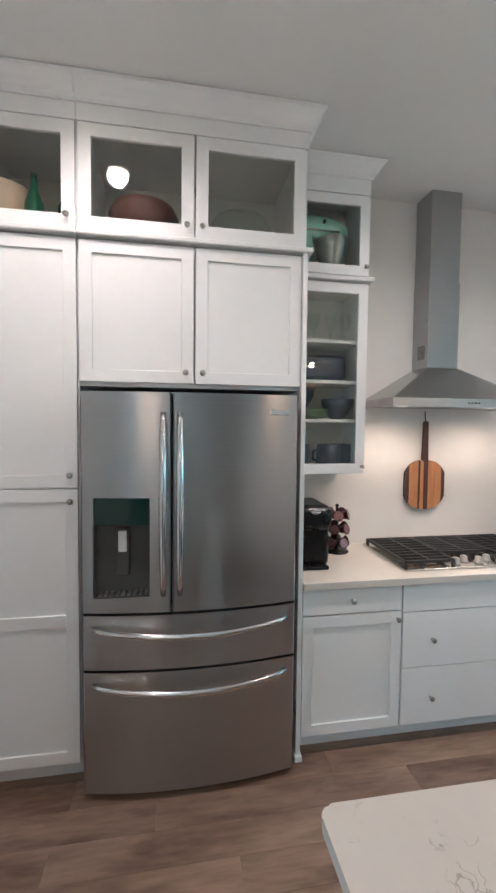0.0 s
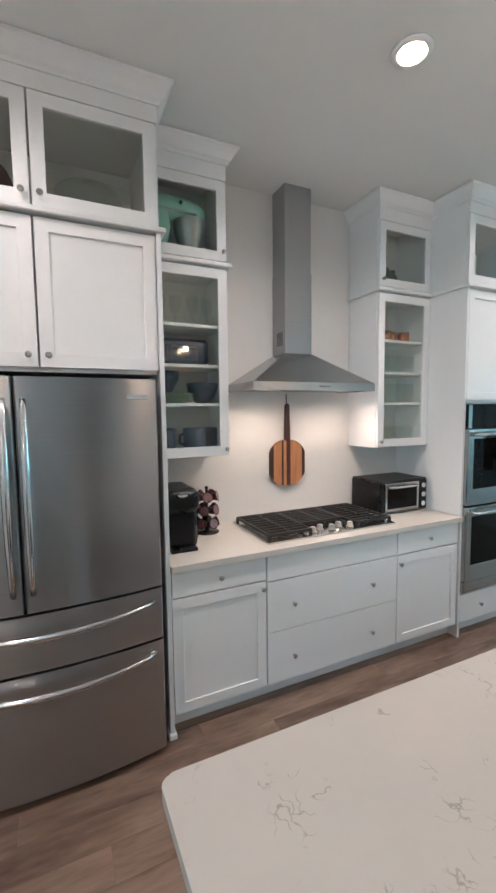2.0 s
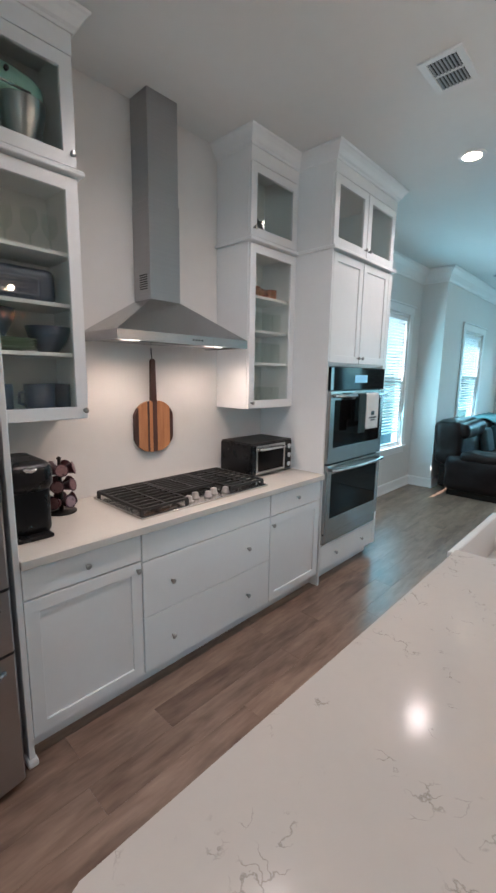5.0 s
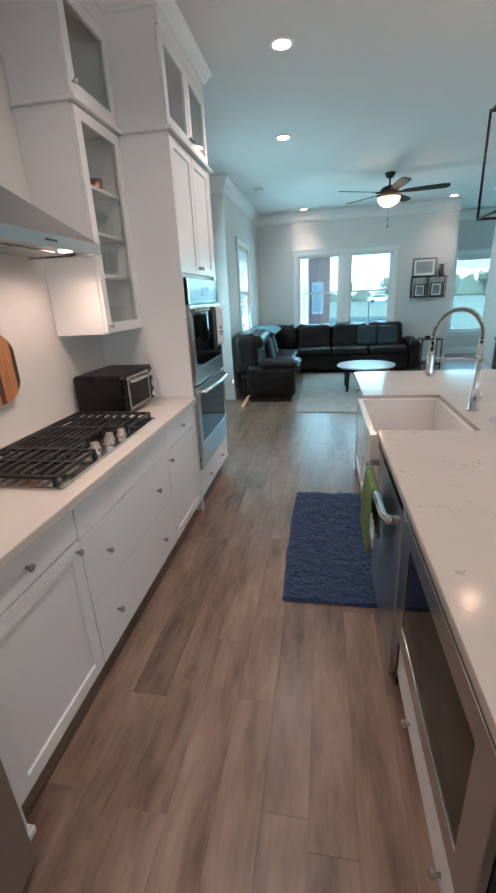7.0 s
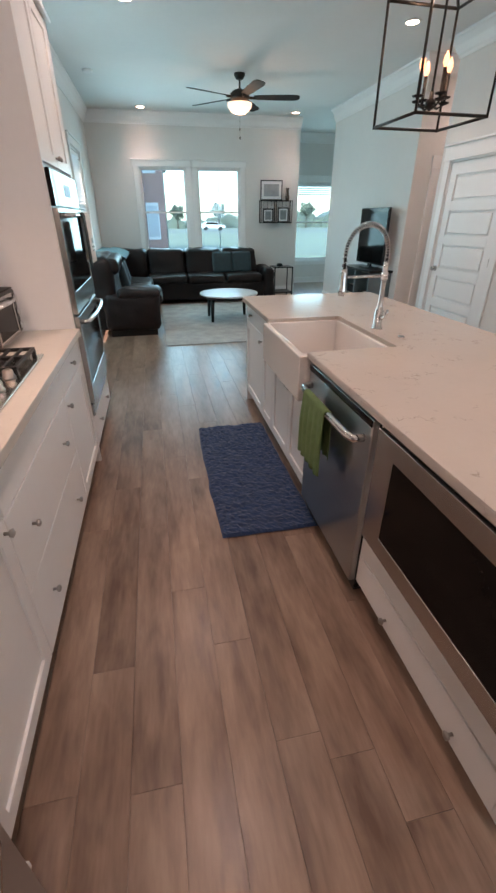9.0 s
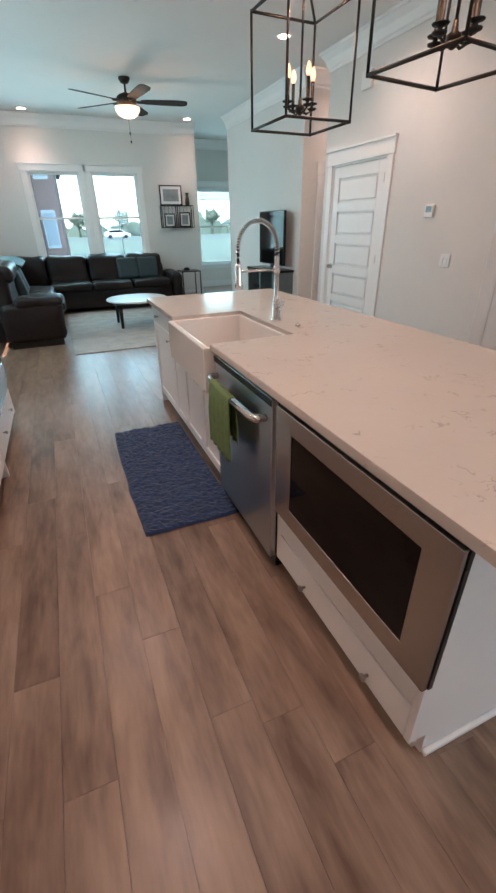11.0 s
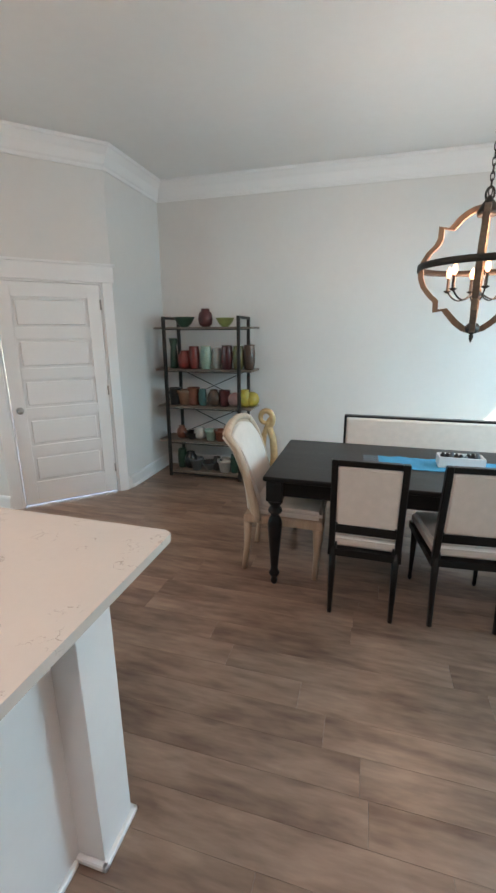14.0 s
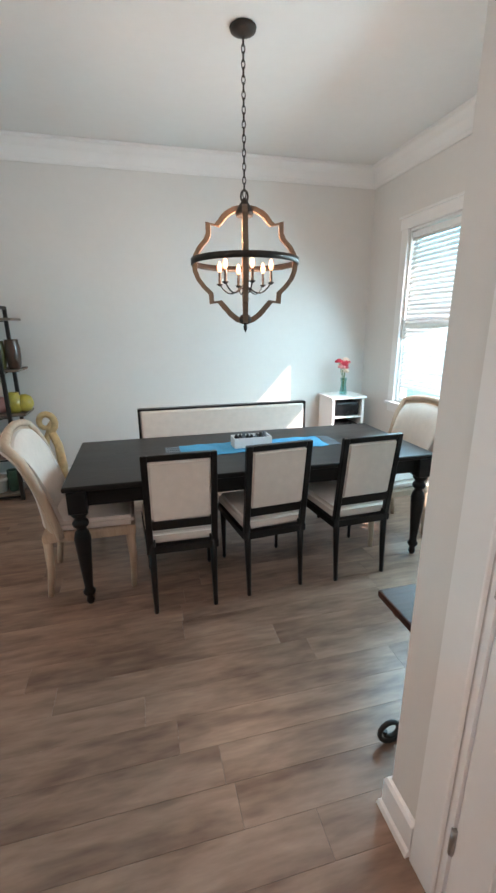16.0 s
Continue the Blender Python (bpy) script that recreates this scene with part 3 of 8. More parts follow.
def panel_door(name, place_m, u0, u1, zt, knob_at, label, hinge_at):
    """A white door with five raised horizontal panels; local y points into the wall."""
    d = thing(name, (0, 0, 0), label, "door", kind="structure")
    g = 0.004
    u0, u1, z0, z1 = u0 + 0.018 + g, u1 - 0.018 - g, 0.012, zt - 0.018 - g
    bm = B()
    box(bm, u0, u1, 0.028, 0.052, z0, z1)
    st = 0.115
    n = 5
    rail = 0.10
    ph = (z1 - z0 - 0.22 - 0.12 - rail * (n - 1)) / n
    y0, y1 = 0.008, 0.028
    box(bm, u0, u0 + st, y0, y1, z0, z1, 0.002)
    box(bm, u1 - st, u1, y0, y1, z0, z1, 0.002)
    z = z0
    zs = []
    for i in range(n + 1):
        h = 0.22 if i == 0 else 0.12 if i == n else rail
        box(bm, u0 + st, u1 - st, y0, y1, z, z + h, 0.002)
        zs.append(z + h)
        z += h + ph
    part("leaf", bm, TRIM, d)
    for zz in zs[:-1]:
        bm = B()
        box(bm, u0 + st + 0.025, u1 - st - 0.025, 0.012, 0.0285, zz + 0.020, zz + ph - 0.020, 0.009)
        part("panel", bm, TRIM, d)
    bm = B()
    ku = u0 + 0.065 if knob_at == 0 else u1 - 0.065
    tube(bm, [(ku, 0.012, 0.93), (ku, 0.004, 0.93)], 0.032, 16)
    tube(bm, [(ku, 0.008, 0.93), (ku, -0.015, 0.93), (ku, -0.022, 0.93), (ku, -0.034, 0.93), (ku, -0.045, 0.93), (ku, -0.052, 0.93)], [0.011, 0.011, 0.022, 0.028, 0.024, 0.010], 16)
    part("door_knob", bm, KNOB, d, "satin nickel round knob")
    hu = u0 if hinge_at == 0 else u1
    for hz in (0.22, 1.02, 1.82):
        bm = B()
        tube(bm, [(hu, 0.002, hz), (hu, 0.002, hz + 0.09)], 0.008, 8)
        part("hinge", bm, KNOB, d)
    place(d, place_m)
    return d


M_CL = Matrix.Translation((5.31, YS, 0)) @ pose(0, 0, 0, 0, 0, 180)
casing("door_frame_1", M_CL, 0, 1.025, 2.06, "white flat door casing with head board")
panel_door("door_1", M_CL, 0, 1.025, 2.06, 0, "closed white five-panel door beside the thermostat", 1)
casing("door_frame_2", M_ANG, D0, D1, 2.06, "white flat door casing with head board")
panel_door("door_2", M_ANG, D0, D1, 2.06, 0, "closed white five-panel pantry door in the angled wall", 1)
M_PK = Matrix.Translation((XK, 0, 0)) @ pose(0, 0, 0, 0, 0, 90)
casing("door_frame_3", M_PK, 0.20, 1.0, 2.06, "white flat door casing on the wall end")
panel_door("door_3", M_PK, 0.20, 1.0, 2.06, 1, "closed white panelled door near the kitchen", 0)


def moulding(name, chains, profile, material, label, category):
    """Mitred runs of a moulding along chains of wall points, the room on the right-hand side; profile: (out, z) pairs."""
    bm = B()
    for chain in chains:
        pts = [Vector((x, y, 0)) for x, y in chain]
        ways = [(b - a).normalized() for a, b in zip(pts, pts[1:])]
        outs = [Vector((d.y, -d.x, 0)) for d in ways]
        rows = []
        for k, p in enumerate(pts):
            n0, n1 = outs[max(0, k - 1)], outs[min(k, len(outs) - 1)]
            mit = (n0 + n1) / (1 + n0.dot(n1))
            rows.append([bm.verts.new(p + mit * o + Vector((0, 0, z))) for o, z in profile])
        n = len(profile)
        for r0, r1 in zip(rows, rows[1:]):
            for i in range(n):
                bm.faces.new((r0[i], r0[(i + 1) % n], r1[(i + 1) % n], r1[i]))
        bm.faces.new(rows[0])
        bm.faces.new(rows[-1][::-1])
    return solid(name, bm, material, label, category, kind="structure")


CROWN = [(0.002, CEIL - 0.19), (0.014, CEIL - 0.19), (0.018, CEIL - 0.165), (0.03, CEIL - 0.15), (0.055, CEIL - 0.085), (0.095, CEIL - 0.035), (0.108, CEIL - 0.028), (0.112, CEIL - 0.004), (0.002, CEIL - 0.004)]
BASE = [(0.002, 0.0), (0.030, 0.0), (0.026, 0.02), (0.018, 0.028), (0.018, 0.12), (0.012, 0.135), (0.002, 0.14)]
crown_runs = [
    [(3.98, YB), (XJ, YB), (XJ, YL), (XF, YL), (XF, -1.56)],
    [(8.99, YS), (6.09, YS), (6.09, -3.75), (5.50, -3.75), (5.50, YS), (2.83, YS), (2.06, -2.74), (2.06, YD), (XW, YD), (XW, -0.035), (XK - 0.01, -0.035)],
    [(11.3, -1.56), (11.3, -3.26)],
]
moulding("crown_moulding", crown_runs, CROWN, TRIM, "white cove crown moulding along the ceiling", "moulding")
D_A = (A1 - A0) / L_ANG
base_runs = [
    [(3.98, YB), (XJ, YB), (XJ, YL), (XF, YL), (XF, -1.56)],
    [(8.99, YS), (6.09, YS), (6.09, -2.16)],
    [(5.50, -3.75), (5.50, YS), (5.42, YS)],
    [(4.18, YS), (2.83, YS), tuple((A0 + D_A * 0.010).xy)],
    [tuple((A0 + D_A * (D1 + 0.1)).xy), tuple(A1.xy), (2.06, YD), (XW, YD), (XW, -0.035), (XK, -0.035), (XK, 0.10)],
    [(11.3, -1.56), (11.3, -3.26)],
]
moulding("baseboard", base_runs, BASE, TRIM, "white baseboard with shoe moulding", "baseboard")

# ---- kitchen ----
FY = 2.0  # face of the tall and base cabinet doors


def knob(parent, x, y, z, way=-1):
    """A small round cabinet knob standing out along y."""
    bm = B()
    tube(bm, [(x, y, z), (x, y + way * 0.012, z), (x, y + way * 0.016, z), (x, y + way * 0.024, z), (x, y + way * 0.029, z)], [0.006, 0.005, 0.012, 0.014, 0.006], 12)
    return part("knob", bm, KNOB, parent, "brushed nickel round knob")


def shaker(parent, name, x0, x1, z0, z1, y, way=-1, rail=0.057, pane=None, mid=None):
    """A shaker door: frame of stiles and rails proud of a recessed panel or a glass pane. y: the outer face."""
    bm = B()
    d = 0.021
    o = y - way * d
    lo, hi = min(y, o), max(y, o)
    ring(bm, x0, x1, z0, z1, lo, hi, (rail,) * 4)
    ob = part(name, bm, CAB, parent)
    if mid:
        bm = B()
        box(bm, x0 + rail, x1 - rail, lo + 0.0005, hi, mid - rail / 2, mid + rail / 2, 0.0016)
        part("mid_rail", bm, CAB, ob)
    bm = B()
    p0 = y - way * 0.010
    p1 = y - way * 0.016
    box(bm, x0 + rail - 0.004, x1 - rail + 0.004, min(p0, p1), max(p0, p1), z0 + rail - 0.004, z1 - rail + 0.004)
    q = part("pane" if pane else "panel", bm, pane or CAB, ob, "clear glass pane" if pane else "")
    if pane:
        q.visible_shadow = False
    return ob


def slabfront(parent, name, x0, x1, z0, z1, y, way=-1):
    bm = B()
    o = y - way * 0.021
    box(bm, x0, x1, min(y, o), max(y, o), z0, z1, 0.0025, 2)
    return part(name, bm, CAB, parent)


def carcass(parent, x0, x1, y0, y1, z0, z1, open_front=False, shelves=(), toe=False):
    """The body of a cabinet. y0: its front edge, y1: its back; open ones are hollow with shelves."""
    bm = B()
    t = 0.018
    if not open_front:
        box(bm, x0, x1, y0 + 0.02, y1, z0, z1)
        part("body", bm, CAB, parent)
    else:
        for nm, a in [("side_panel", (x0, x0 + t, y0, y1, z0, z1)), ("side_panel", (x1 - t, x1, y0, y1, z0, z1)), ("bottom_panel", (x0 + t, x1 - t, y0, y1, z0, z0 + t)), ("top_panel", (x0 + t, x1 - t, y0, y1, z1 - t, z1))]:
            bm = B()
            box(bm, *a)
            part(nm, bm, CAB, parent)
        bm = B()
        box(bm, x0 + t, x1 - t, y1 - 0.01, y1, z0 + t, z1 - t)
        part("back_panel", bm, CABIN, parent)
    for z in shelves:
        bm = B()
        box(bm, x0 + t + 0.001, x1 - t - 0.001, y0 + 0.02, y1 - 0.012, z - 0.009, z + 0.009, 0.001)
        part("shelf", bm, CAB, parent, "white shelf board")
    if toe:
        bm = B()
        box(bm, x0, x1, y0 + 0.06, y0 + 0.075, 0.0, z0)
        part("toe_kick", bm, CAB, parent)


def cab_crown(parent, x0, x1, y, z0, z1, left=False, right=False, back=YN):
    """Cove crown on a cabinet top, with returns to the wall where a side shows."""
    prof = [(0.0, z0), (0.008, z0), (0.012, z0 + 0.012), (0.024, z0 + 0.022), (0.04, z0 + 0.05), (0.056, z0 + 0.07), (0.064, z0 + 0.076), (0.066, z1), (0.0, z1)]
    bm = B()
    rows = []
    path = []
    if left:
        path.append(((x0, back), (-1, 0)))
    path.append(((x0, y), (-1 if left else 0, -1)))
    path.append(((x1, y), (1 if right else 0, -1)))
    if right:
        path.append(((x1, back), (1, 0)))
    for (px, py), (nx, ny) in path:
        rows.append([bm.verts.new((px + nx * o, py + ny * o, z)) for o, z in prof])
    n = len(prof)
    for a, b in zip(rows, rows[1:]):
        for i in range(n):
            bm.faces.new((a[i], a[(i + 1) % n], b[(i + 1) % n], b[i]))
    bm.faces.new(rows[0])
    bm.faces.new(rows[-1][::-1])
    return part("crown", bm, CAB, parent)


def ledge(parent, x0, x1, y, z, left=False, right=False):
    bm = B()
    box(bm, x0 - (0.022 if left else 0), x1 + (0.022 if right else 0), y - 0.028, YN - 0.002, z, z + 0.022, 0.004)
    part("ledge", bm, CAB, parent)


def cabinet(name, x0, x1, y0, z0, label, group="kitchen cabinets"):
    return thing(name, ((x0 + x1) / 2, (y0 + YN) / 2, z0), label, "cabinet", group)


G = 0.003
BK = YN - 0.003
# tall pantry cupboard
c = cabinet("pantry_cabinet", -0.896, -0.392, FY, 0, "tall white shaker pantry cabinet with two closed doors")
carcass(c, -0.896, -0.392, FY + 0.022, BK, 0.10, 2.52, toe=True)
d = shaker(c, "door", -0.893 + G, -0.392 - G, 0.115, 1.398, FY, mid=0.79)
knob(d, -0.425, FY, 1.345)
d = shaker(c, "door", -0.893 + G, -0.392 - G, 1.404, 2.51, FY)
knob(d, -0.425, FY, 1.462)
# cabinet over the refrigerator with its side panel
c = cabinet("fridge_cabinet", -0.39, 0.64, FY, 1.885, "white shaker cabinet above the refrigerator, two doors")
carcass(c, -0.390, 0.640, FY + 0.022, BK, 1.868, 2.52)
for a, b, kx in [(-0.388, 0.124, 0.085), (0.127, 0.640, 0.163)]:
    d = shaker(c, "door", a + G, b - G, 1.885, 2.51, FY)
    knob(d, kx, FY, 1.935)
bm = B()
box(bm, 0.6405, 0.664, FY - 0.012, BK, 0.0, 2.52, 0.002)
box(bm, 0.632, 0.672, FY - 0.03, FY + 0.04, 0.0, 0.03, 0.004)
solid("refrigerator_side_panel", bm, CAB, "white tall side panel beside the refrigerator", "panel", loc=(0.65, 2.3, 0))
# row of glass cabinets on top
TOPROW = [(-0.896, -0.392, [(-0.895, -0.394)], [-0.43]), (-0.390, 0.664, [(-0.389, 0.124), (0.127, 0.655)], [0.09, 0.16])]
for x0, x1, doors, kn in TOPROW:
    c = cabinet("glass_top_cabinet", x0, x1, FY, 2.522, "white upper cabinet with clear glass doors, lit from the room")
    ledge(c, x0, x1, FY, 2.521, right=x1 > 0)
    carcass(c, x0, x1, FY + 0.022, BK, 2.545, 3.09, True)
    bm = B()
    box(bm, x0, x1, FY + 0.001, FY + 0.022, 3.012, 3.175)
    part("frieze", bm, CAB, c)
    if x1 > 0:
        bm = B()
        box(bm, x1 - 0.018, x1, FY + 0.022, BK, 3.09, 3.175)
        part("side_frieze", bm, CAB, c)
    for (a, b), kx in zip(doors, kn):
        d = shaker(c, "door", a + G, b - G, 2.553, 3.008, FY, pane=CLEAR)
        knob(d, kx, FY, 2.60)
    cab_crown(c, x0, x1, FY, 3.086, 3.176, right=x1 > 0)

# base cabinets
c = cabinet("base_cabinet", 0.666, 1.213, FY, 0, "white base cabinet with one drawer over one shaker door")
carcass(c, 0.666, 1.2135, FY + 0.022, BK, 0.10, 0.872, toe=True)
d = slabfront(c, "drawer_front", 0.668 + G, 1.213 - G, 0.738, 0.868, FY)
knob(d, 0.935, FY, 0.806)
d = shaker(c, "door", 0.668 + G, 1.213 - G, 0.108, 0.730, FY)
knob(d, 1.185, FY, 0.693)
c = cabinet("base_cabinet", 1.2145, 2.189, FY, 0, "wide white drawer cabinet under the gas cooktop")
carcass(c, 1.2145, 2.1895, FY + 0.022, BK, 0.10, 0.872, toe=True)
slabfront(c, "drawer_front", 1.215 + G, 2.189 - G, 0.724, 0.868, FY)
for z0, z1, kz in [(0.108, 0.415, 0.250), (0.419, 0.718, 0.568)]:
    d = slabfront(c, "drawer_front", 1.215 + G, 2.189 - G, z0, z1, FY)
    for kx in (1.389, 1.974):
        knob(d, kx, FY, kz)
c = cabinet("base_cabinet", 2.1905, 2.785, FY, 0, "white base cabinet with one drawer over one shaker door")
carcass(c, 2.1905, 2.787, FY + 0.022, BK, 0.10, 0.872, toe=True)
d = slabfront(c, "drawer_front", 2.191 + G, 2.770 - G, 0.724, 0.868, FY)
knob(d, 2.48, FY, 0.80)
d = shaker(c, "door", 2.191 + G, 2.770 - G, 0.108, 0.716, FY)
knob(d, 2.213, FY, 0.658)
bm = B()
box(bm, 0.666, 2.788, FY - 0.025, BK, 0.8755, 0.915, 0.004, 2)
solid("countertop", bm, COUNTER, "light beige quartz countertop along the wall", "countertop", loc=(1.7, 2.3, 0.8755))

# glass wall cabinets
UY = 2.31
for x0, x1, zl, kx, side, tag in [(0.668, 1.130, 1.418, 1.105, "right", "white wall cabinet with glass door, full of blue dishes"), (2.285, 2.786, 1.408, 2.315, "left", "white wall cabinet with glass door and rows of glasses")]:
    c = cabinet("glass_wall_cabinet", x0, x1, UY, zl, tag)
    carcass(c, x0, x1, UY + 0.022, BK, zl, 2.520, True, shelves=(1.728, 1.955, 2.187))
    d = shaker(c, "door", x0 + G, x1 - G, zl + 0.004, 2.512, UY, pane=CLEAR)
    knob(d, kx, UY, zl + 0.045)
    ledge(c, x0, x1, UY, 2.521, left=side == "left", right=side == "right")
    c = cabinet("glass_top_cabinet", x0, x1, UY, 2.545, "small white upper cabinet with one glass door")
    carcass(c, x0, x1, UY + 0.022, BK, 2.545, 3.09, True)
    d = shaker(c, "door", x0 + G, x1 - G, 2.556, 3.002, UY, pane=CLEAR)
    knob(d, kx, UY, 2.605)
    bm = B()
    box(bm, x0, x1, UY + 0.001, UY + 0.022, 3.006, 3.175)
    box(bm, x0 if side == "left" else x1 - 0.018, x0 + 0.018 if side == "left" else x1, UY + 0.022, BK, 3.09, 3.175)
    part("frieze", bm, CAB, c)
    cab_crown(c, x0, x1, UY, 3.09, 3.176, left=side == "left", right=side == "right")

# tall oven cabinet
c = cabinet("oven_cabinet", 2.79, 3.73, FY, 0, "tall white cabinet housing a double wall oven")
for b in [(2.79, 2.808, FY + 0.0, BK, 0.0, 2.52), (3.672, 3.73, FY + 0.0, BK, 0.10, 2.52), (2.808, 3.672, FY + 0.022, BK, 1.722, 2.52), (2.808, 3.672, FY + 0.022, BK, 0.10, 0.325), (2.808, 3.672, FY + 0.5, BK, 0.325, 1.722)]:
    bm = B()
    box(bm, *b)
    part("body", bm, CAB, c)
bm = B()
box(bm, 2.808, 3.70, FY + 0.08, FY + 0.095, 0, 0.10)
part("toe_kick", bm, CAB, c)
for a, b, kx in [(2.809, 3.238, 3.21), (3.242, 3.671, 3.27)]:
    d = shaker(c, "door", a + G, b - G, 1.745, 2.51, FY)
    knob(d, kx, FY, 1.79)
d = slabfront(c, "drawer_front", 2.81, 3.67, 0.108, 0.318, FY)
for kx in (3.03, 3.46):
    knob(d, kx, FY, 0.215)
c = cabinet("glass_top_cabinet", 2.79, 3.73, FY, 2.522, "white upper cabinet with two glass doors above the oven")
ledge(c, 2.79, 3.73, FY, 2.521, left=True, right=True)
carcass(c, 2.79, 3.73, FY + 0.022, BK, 2.545, 3.09, True)
bm = B()
box(bm, 2.79, 3.73, FY + 0.001, FY + 0.022, 3.012, 3.175)
box(bm, 2.79, 2.808, FY + 0.022, BK, 3.09, 3.175)
part("frieze", bm, CAB, c)
for a, b, kx in [(2.792, 3.258, 3.23), (3.262, 3.728, 3.29)]:
    d = shaker(c, "door", a + G, b - G, 2.553, 3.008, FY, pane=CLEAR)
    knob(d, kx, FY, 2.60)
cab_crown(c, 2.79, 3.73, FY, 3.086, 3.176, left=True, right=True)

# ---- refrigerator ----
FX0, FX1 = -0.362, 0.604
FC = (FX0 + FX1) / 2


def bulge(x):
    return 1.915 - 0.045 * (1 - ((x - FC) / 0.49) ** 2)


def curved_front(x0, x1, z0, z1, left=True, right=True, n=14):
    """A door whose face follows the refrigerator's bow."""
    xs = [x0 + (x1 - x0) * i / n for i in range(n + 1)]
    front = [(x, bulge(x)) for x in xs]
    if left:
        front[0] = (x0, front[0][1] + 0.008)
        front.insert(1, (x0 + 0.008, bulge(x0 + 0.008)))
    if right:
        front[-1] = (x1, front[-1][1] + 0.008)
        front.insert(-1, (x1 - 0.008, bulge(x1 - 0.008)))
    poly = front + [(x1, 1.985), (x0, 1.985)]
    return prism(B(), poly, "z", z0, z1)


f = thing("refrigerator", (FC, 2.25, 0), "stainless steel french-door refrigerator with bottom freezer drawers", "refrigerator")
bm = B()
box(bm, FX0 + 0.008, FX1 - 0.008, 1.99, BK - 0.02, 0.02, 1.84, 0.004)
part("body", bm, DARKGAP, f, "dark grey body")
SPLIT = 0.024
DX0, DX1, DZ0, DZ1 = -0.312, -0.070, 0.935, 1.372
# the left door is built round the dispenser opening
ld = part("door", curved_front(FX0, DX0, 0.862, 1.835, True, False), STEEL, f)
for a in [(DX0, DX1, 0.862, DZ0, False, False), (DX0, DX1, DZ1, 1.835, False, False), (DX1, SPLIT - 0.003, 0.862, 1.835, False, True)]:
    part("door_face", curved_front(*a), STEEL, ld)
part("door", curved_front(SPLIT + 0.003, FX1, 0.862, 1.835), STEEL, f)
part("freezer_drawer", curved_front(FX0, FX1, 0.604, 0.850), STEEL, f)
part("freezer_drawer", curved_front(FX0, FX1, 0.035, 0.592), STEEL, f)
bm = B()
yb = bulge(-0.19)
box(bm, DX0 + 0.006, DX1 - 0.006, yb + 0.05, yb + 0.07, DZ0 + 0.006, DZ1 - 0.11)
for a in [(DX0 + 0.001, DX0 + 0.006, yb - 0.001, yb + 0.07, DZ0 + 0.001, DZ1 - 0.12), (DX1 - 0.006, DX1 - 0.001, yb - 0.012, yb + 0.07, DZ0 + 0.001, DZ1 - 0.12), (DX0 + 0.006, DX1 - 0.006, yb - 0.01, yb + 0.07, DZ0 + 0.001, DZ0 + 0.006)]:
    box(bm, *a)
part("dispenser_recess", bm, mat("dispenser_grey", (0.10, 0.10, 0.10), 0.4, 0.5, vary=0.08), ld, "dark grey dispenser recess")
bm = B()
prism(bm, [(DX0 + 0.002, bulge(DX0) - 0.001), (FC - 0.2, bulge(FC - 0.2) - 0.003), (DX1 - 0.002, bulge(DX1) - 0.001), (DX1 - 0.002, 1.95), (DX0 + 0.002, 1.95)], "z", DZ1 - 0.118, DZ1 - 0.002)
part("control_panel", bm, mat("dispenser_glass", (0.012, 0.035, 0.032), 0.08, vary=0.1), ld, "dark green glass control panel")
bm = B()
box(bm, -0.218, -0.162, yb + 0.025, yb + 0.045, 1.02, 1.235, 0.006, 2)
part("paddle", bm, mat("paddle_grey", (0.07, 0.07, 0.07), 0.35), ld)
bm = B()
box(bm, -0.208, -0.172, yb + 0.018, yb + 0.024, 1.13, 1.225, 0.003)
part("paddle_label", bm, mat("label_white", (0.7, 0.7, 0.7), 0.5), ld)
bm = B()
for i in range(9):
    x = DX0 + 0.02 + i * 0.0248
    box(bm, x, x + 0.012, yb + 0.0, yb + 0.05, DZ0 + 0.006, DZ0 + 0.012)
part("drip_tray", bm, STEEL, ld)
for x in (SPLIT - 0.036, SPLIT + 0.036):
    bm = B()
    pts = []
    for i in range(17):
        u = i / 16
        pts.append((x, bulge(x) - 0.012 - 0.045 * math.sin(math.pi * u) ** 0.5, 0.945 + u * 0.80))
    tube(bm, pts, [0.012 + 0.006 * math.sin(math.pi * i / 16) for i in range(17)], 10)
    part("handle", bm, CHROME, f, "bowed polished steel handle")
for z in (0.782, 0.528):
    bm = B()
    pts = []
    for i in range(21):
        u = i / 20
        x = FX0 + 0.045 + u * (FX1 - FX0 - 0.09)
        pts.append((x, bulge(x) - 0.008 - 0.045 * math.sin(math.pi * u) ** 0.4, z - 0.022 * math.sin(math.pi * u) + 0.012))
    tube(bm, pts, [0.010 + 0.005 * math.sin(math.pi * i / 20) for i in range(21)], 10)
    part("handle", bm, CHROME, f, "bowed polished steel handle")
bm = B()
box(bm, 0.465, 0.560, bulge(0.51) + 0.0005, bulge(0.51) + 0.02, 1.742, 1.768, 0.003)
for v in bm.verts:
    v.co.y += bulge(v.co.x) - bulge(0.51) - 0.003
part("badge", bm, CHROME, f, "small plain metal badge")
for x in (FX0 + 0.06, FX1 - 0.06):
    bm = B()
    box(bm, x - 0.03, x + 0.03, 1.96, 2.05, 0.0, 0.035, 0.006)
    part("foot", bm, BLACKPL, f)

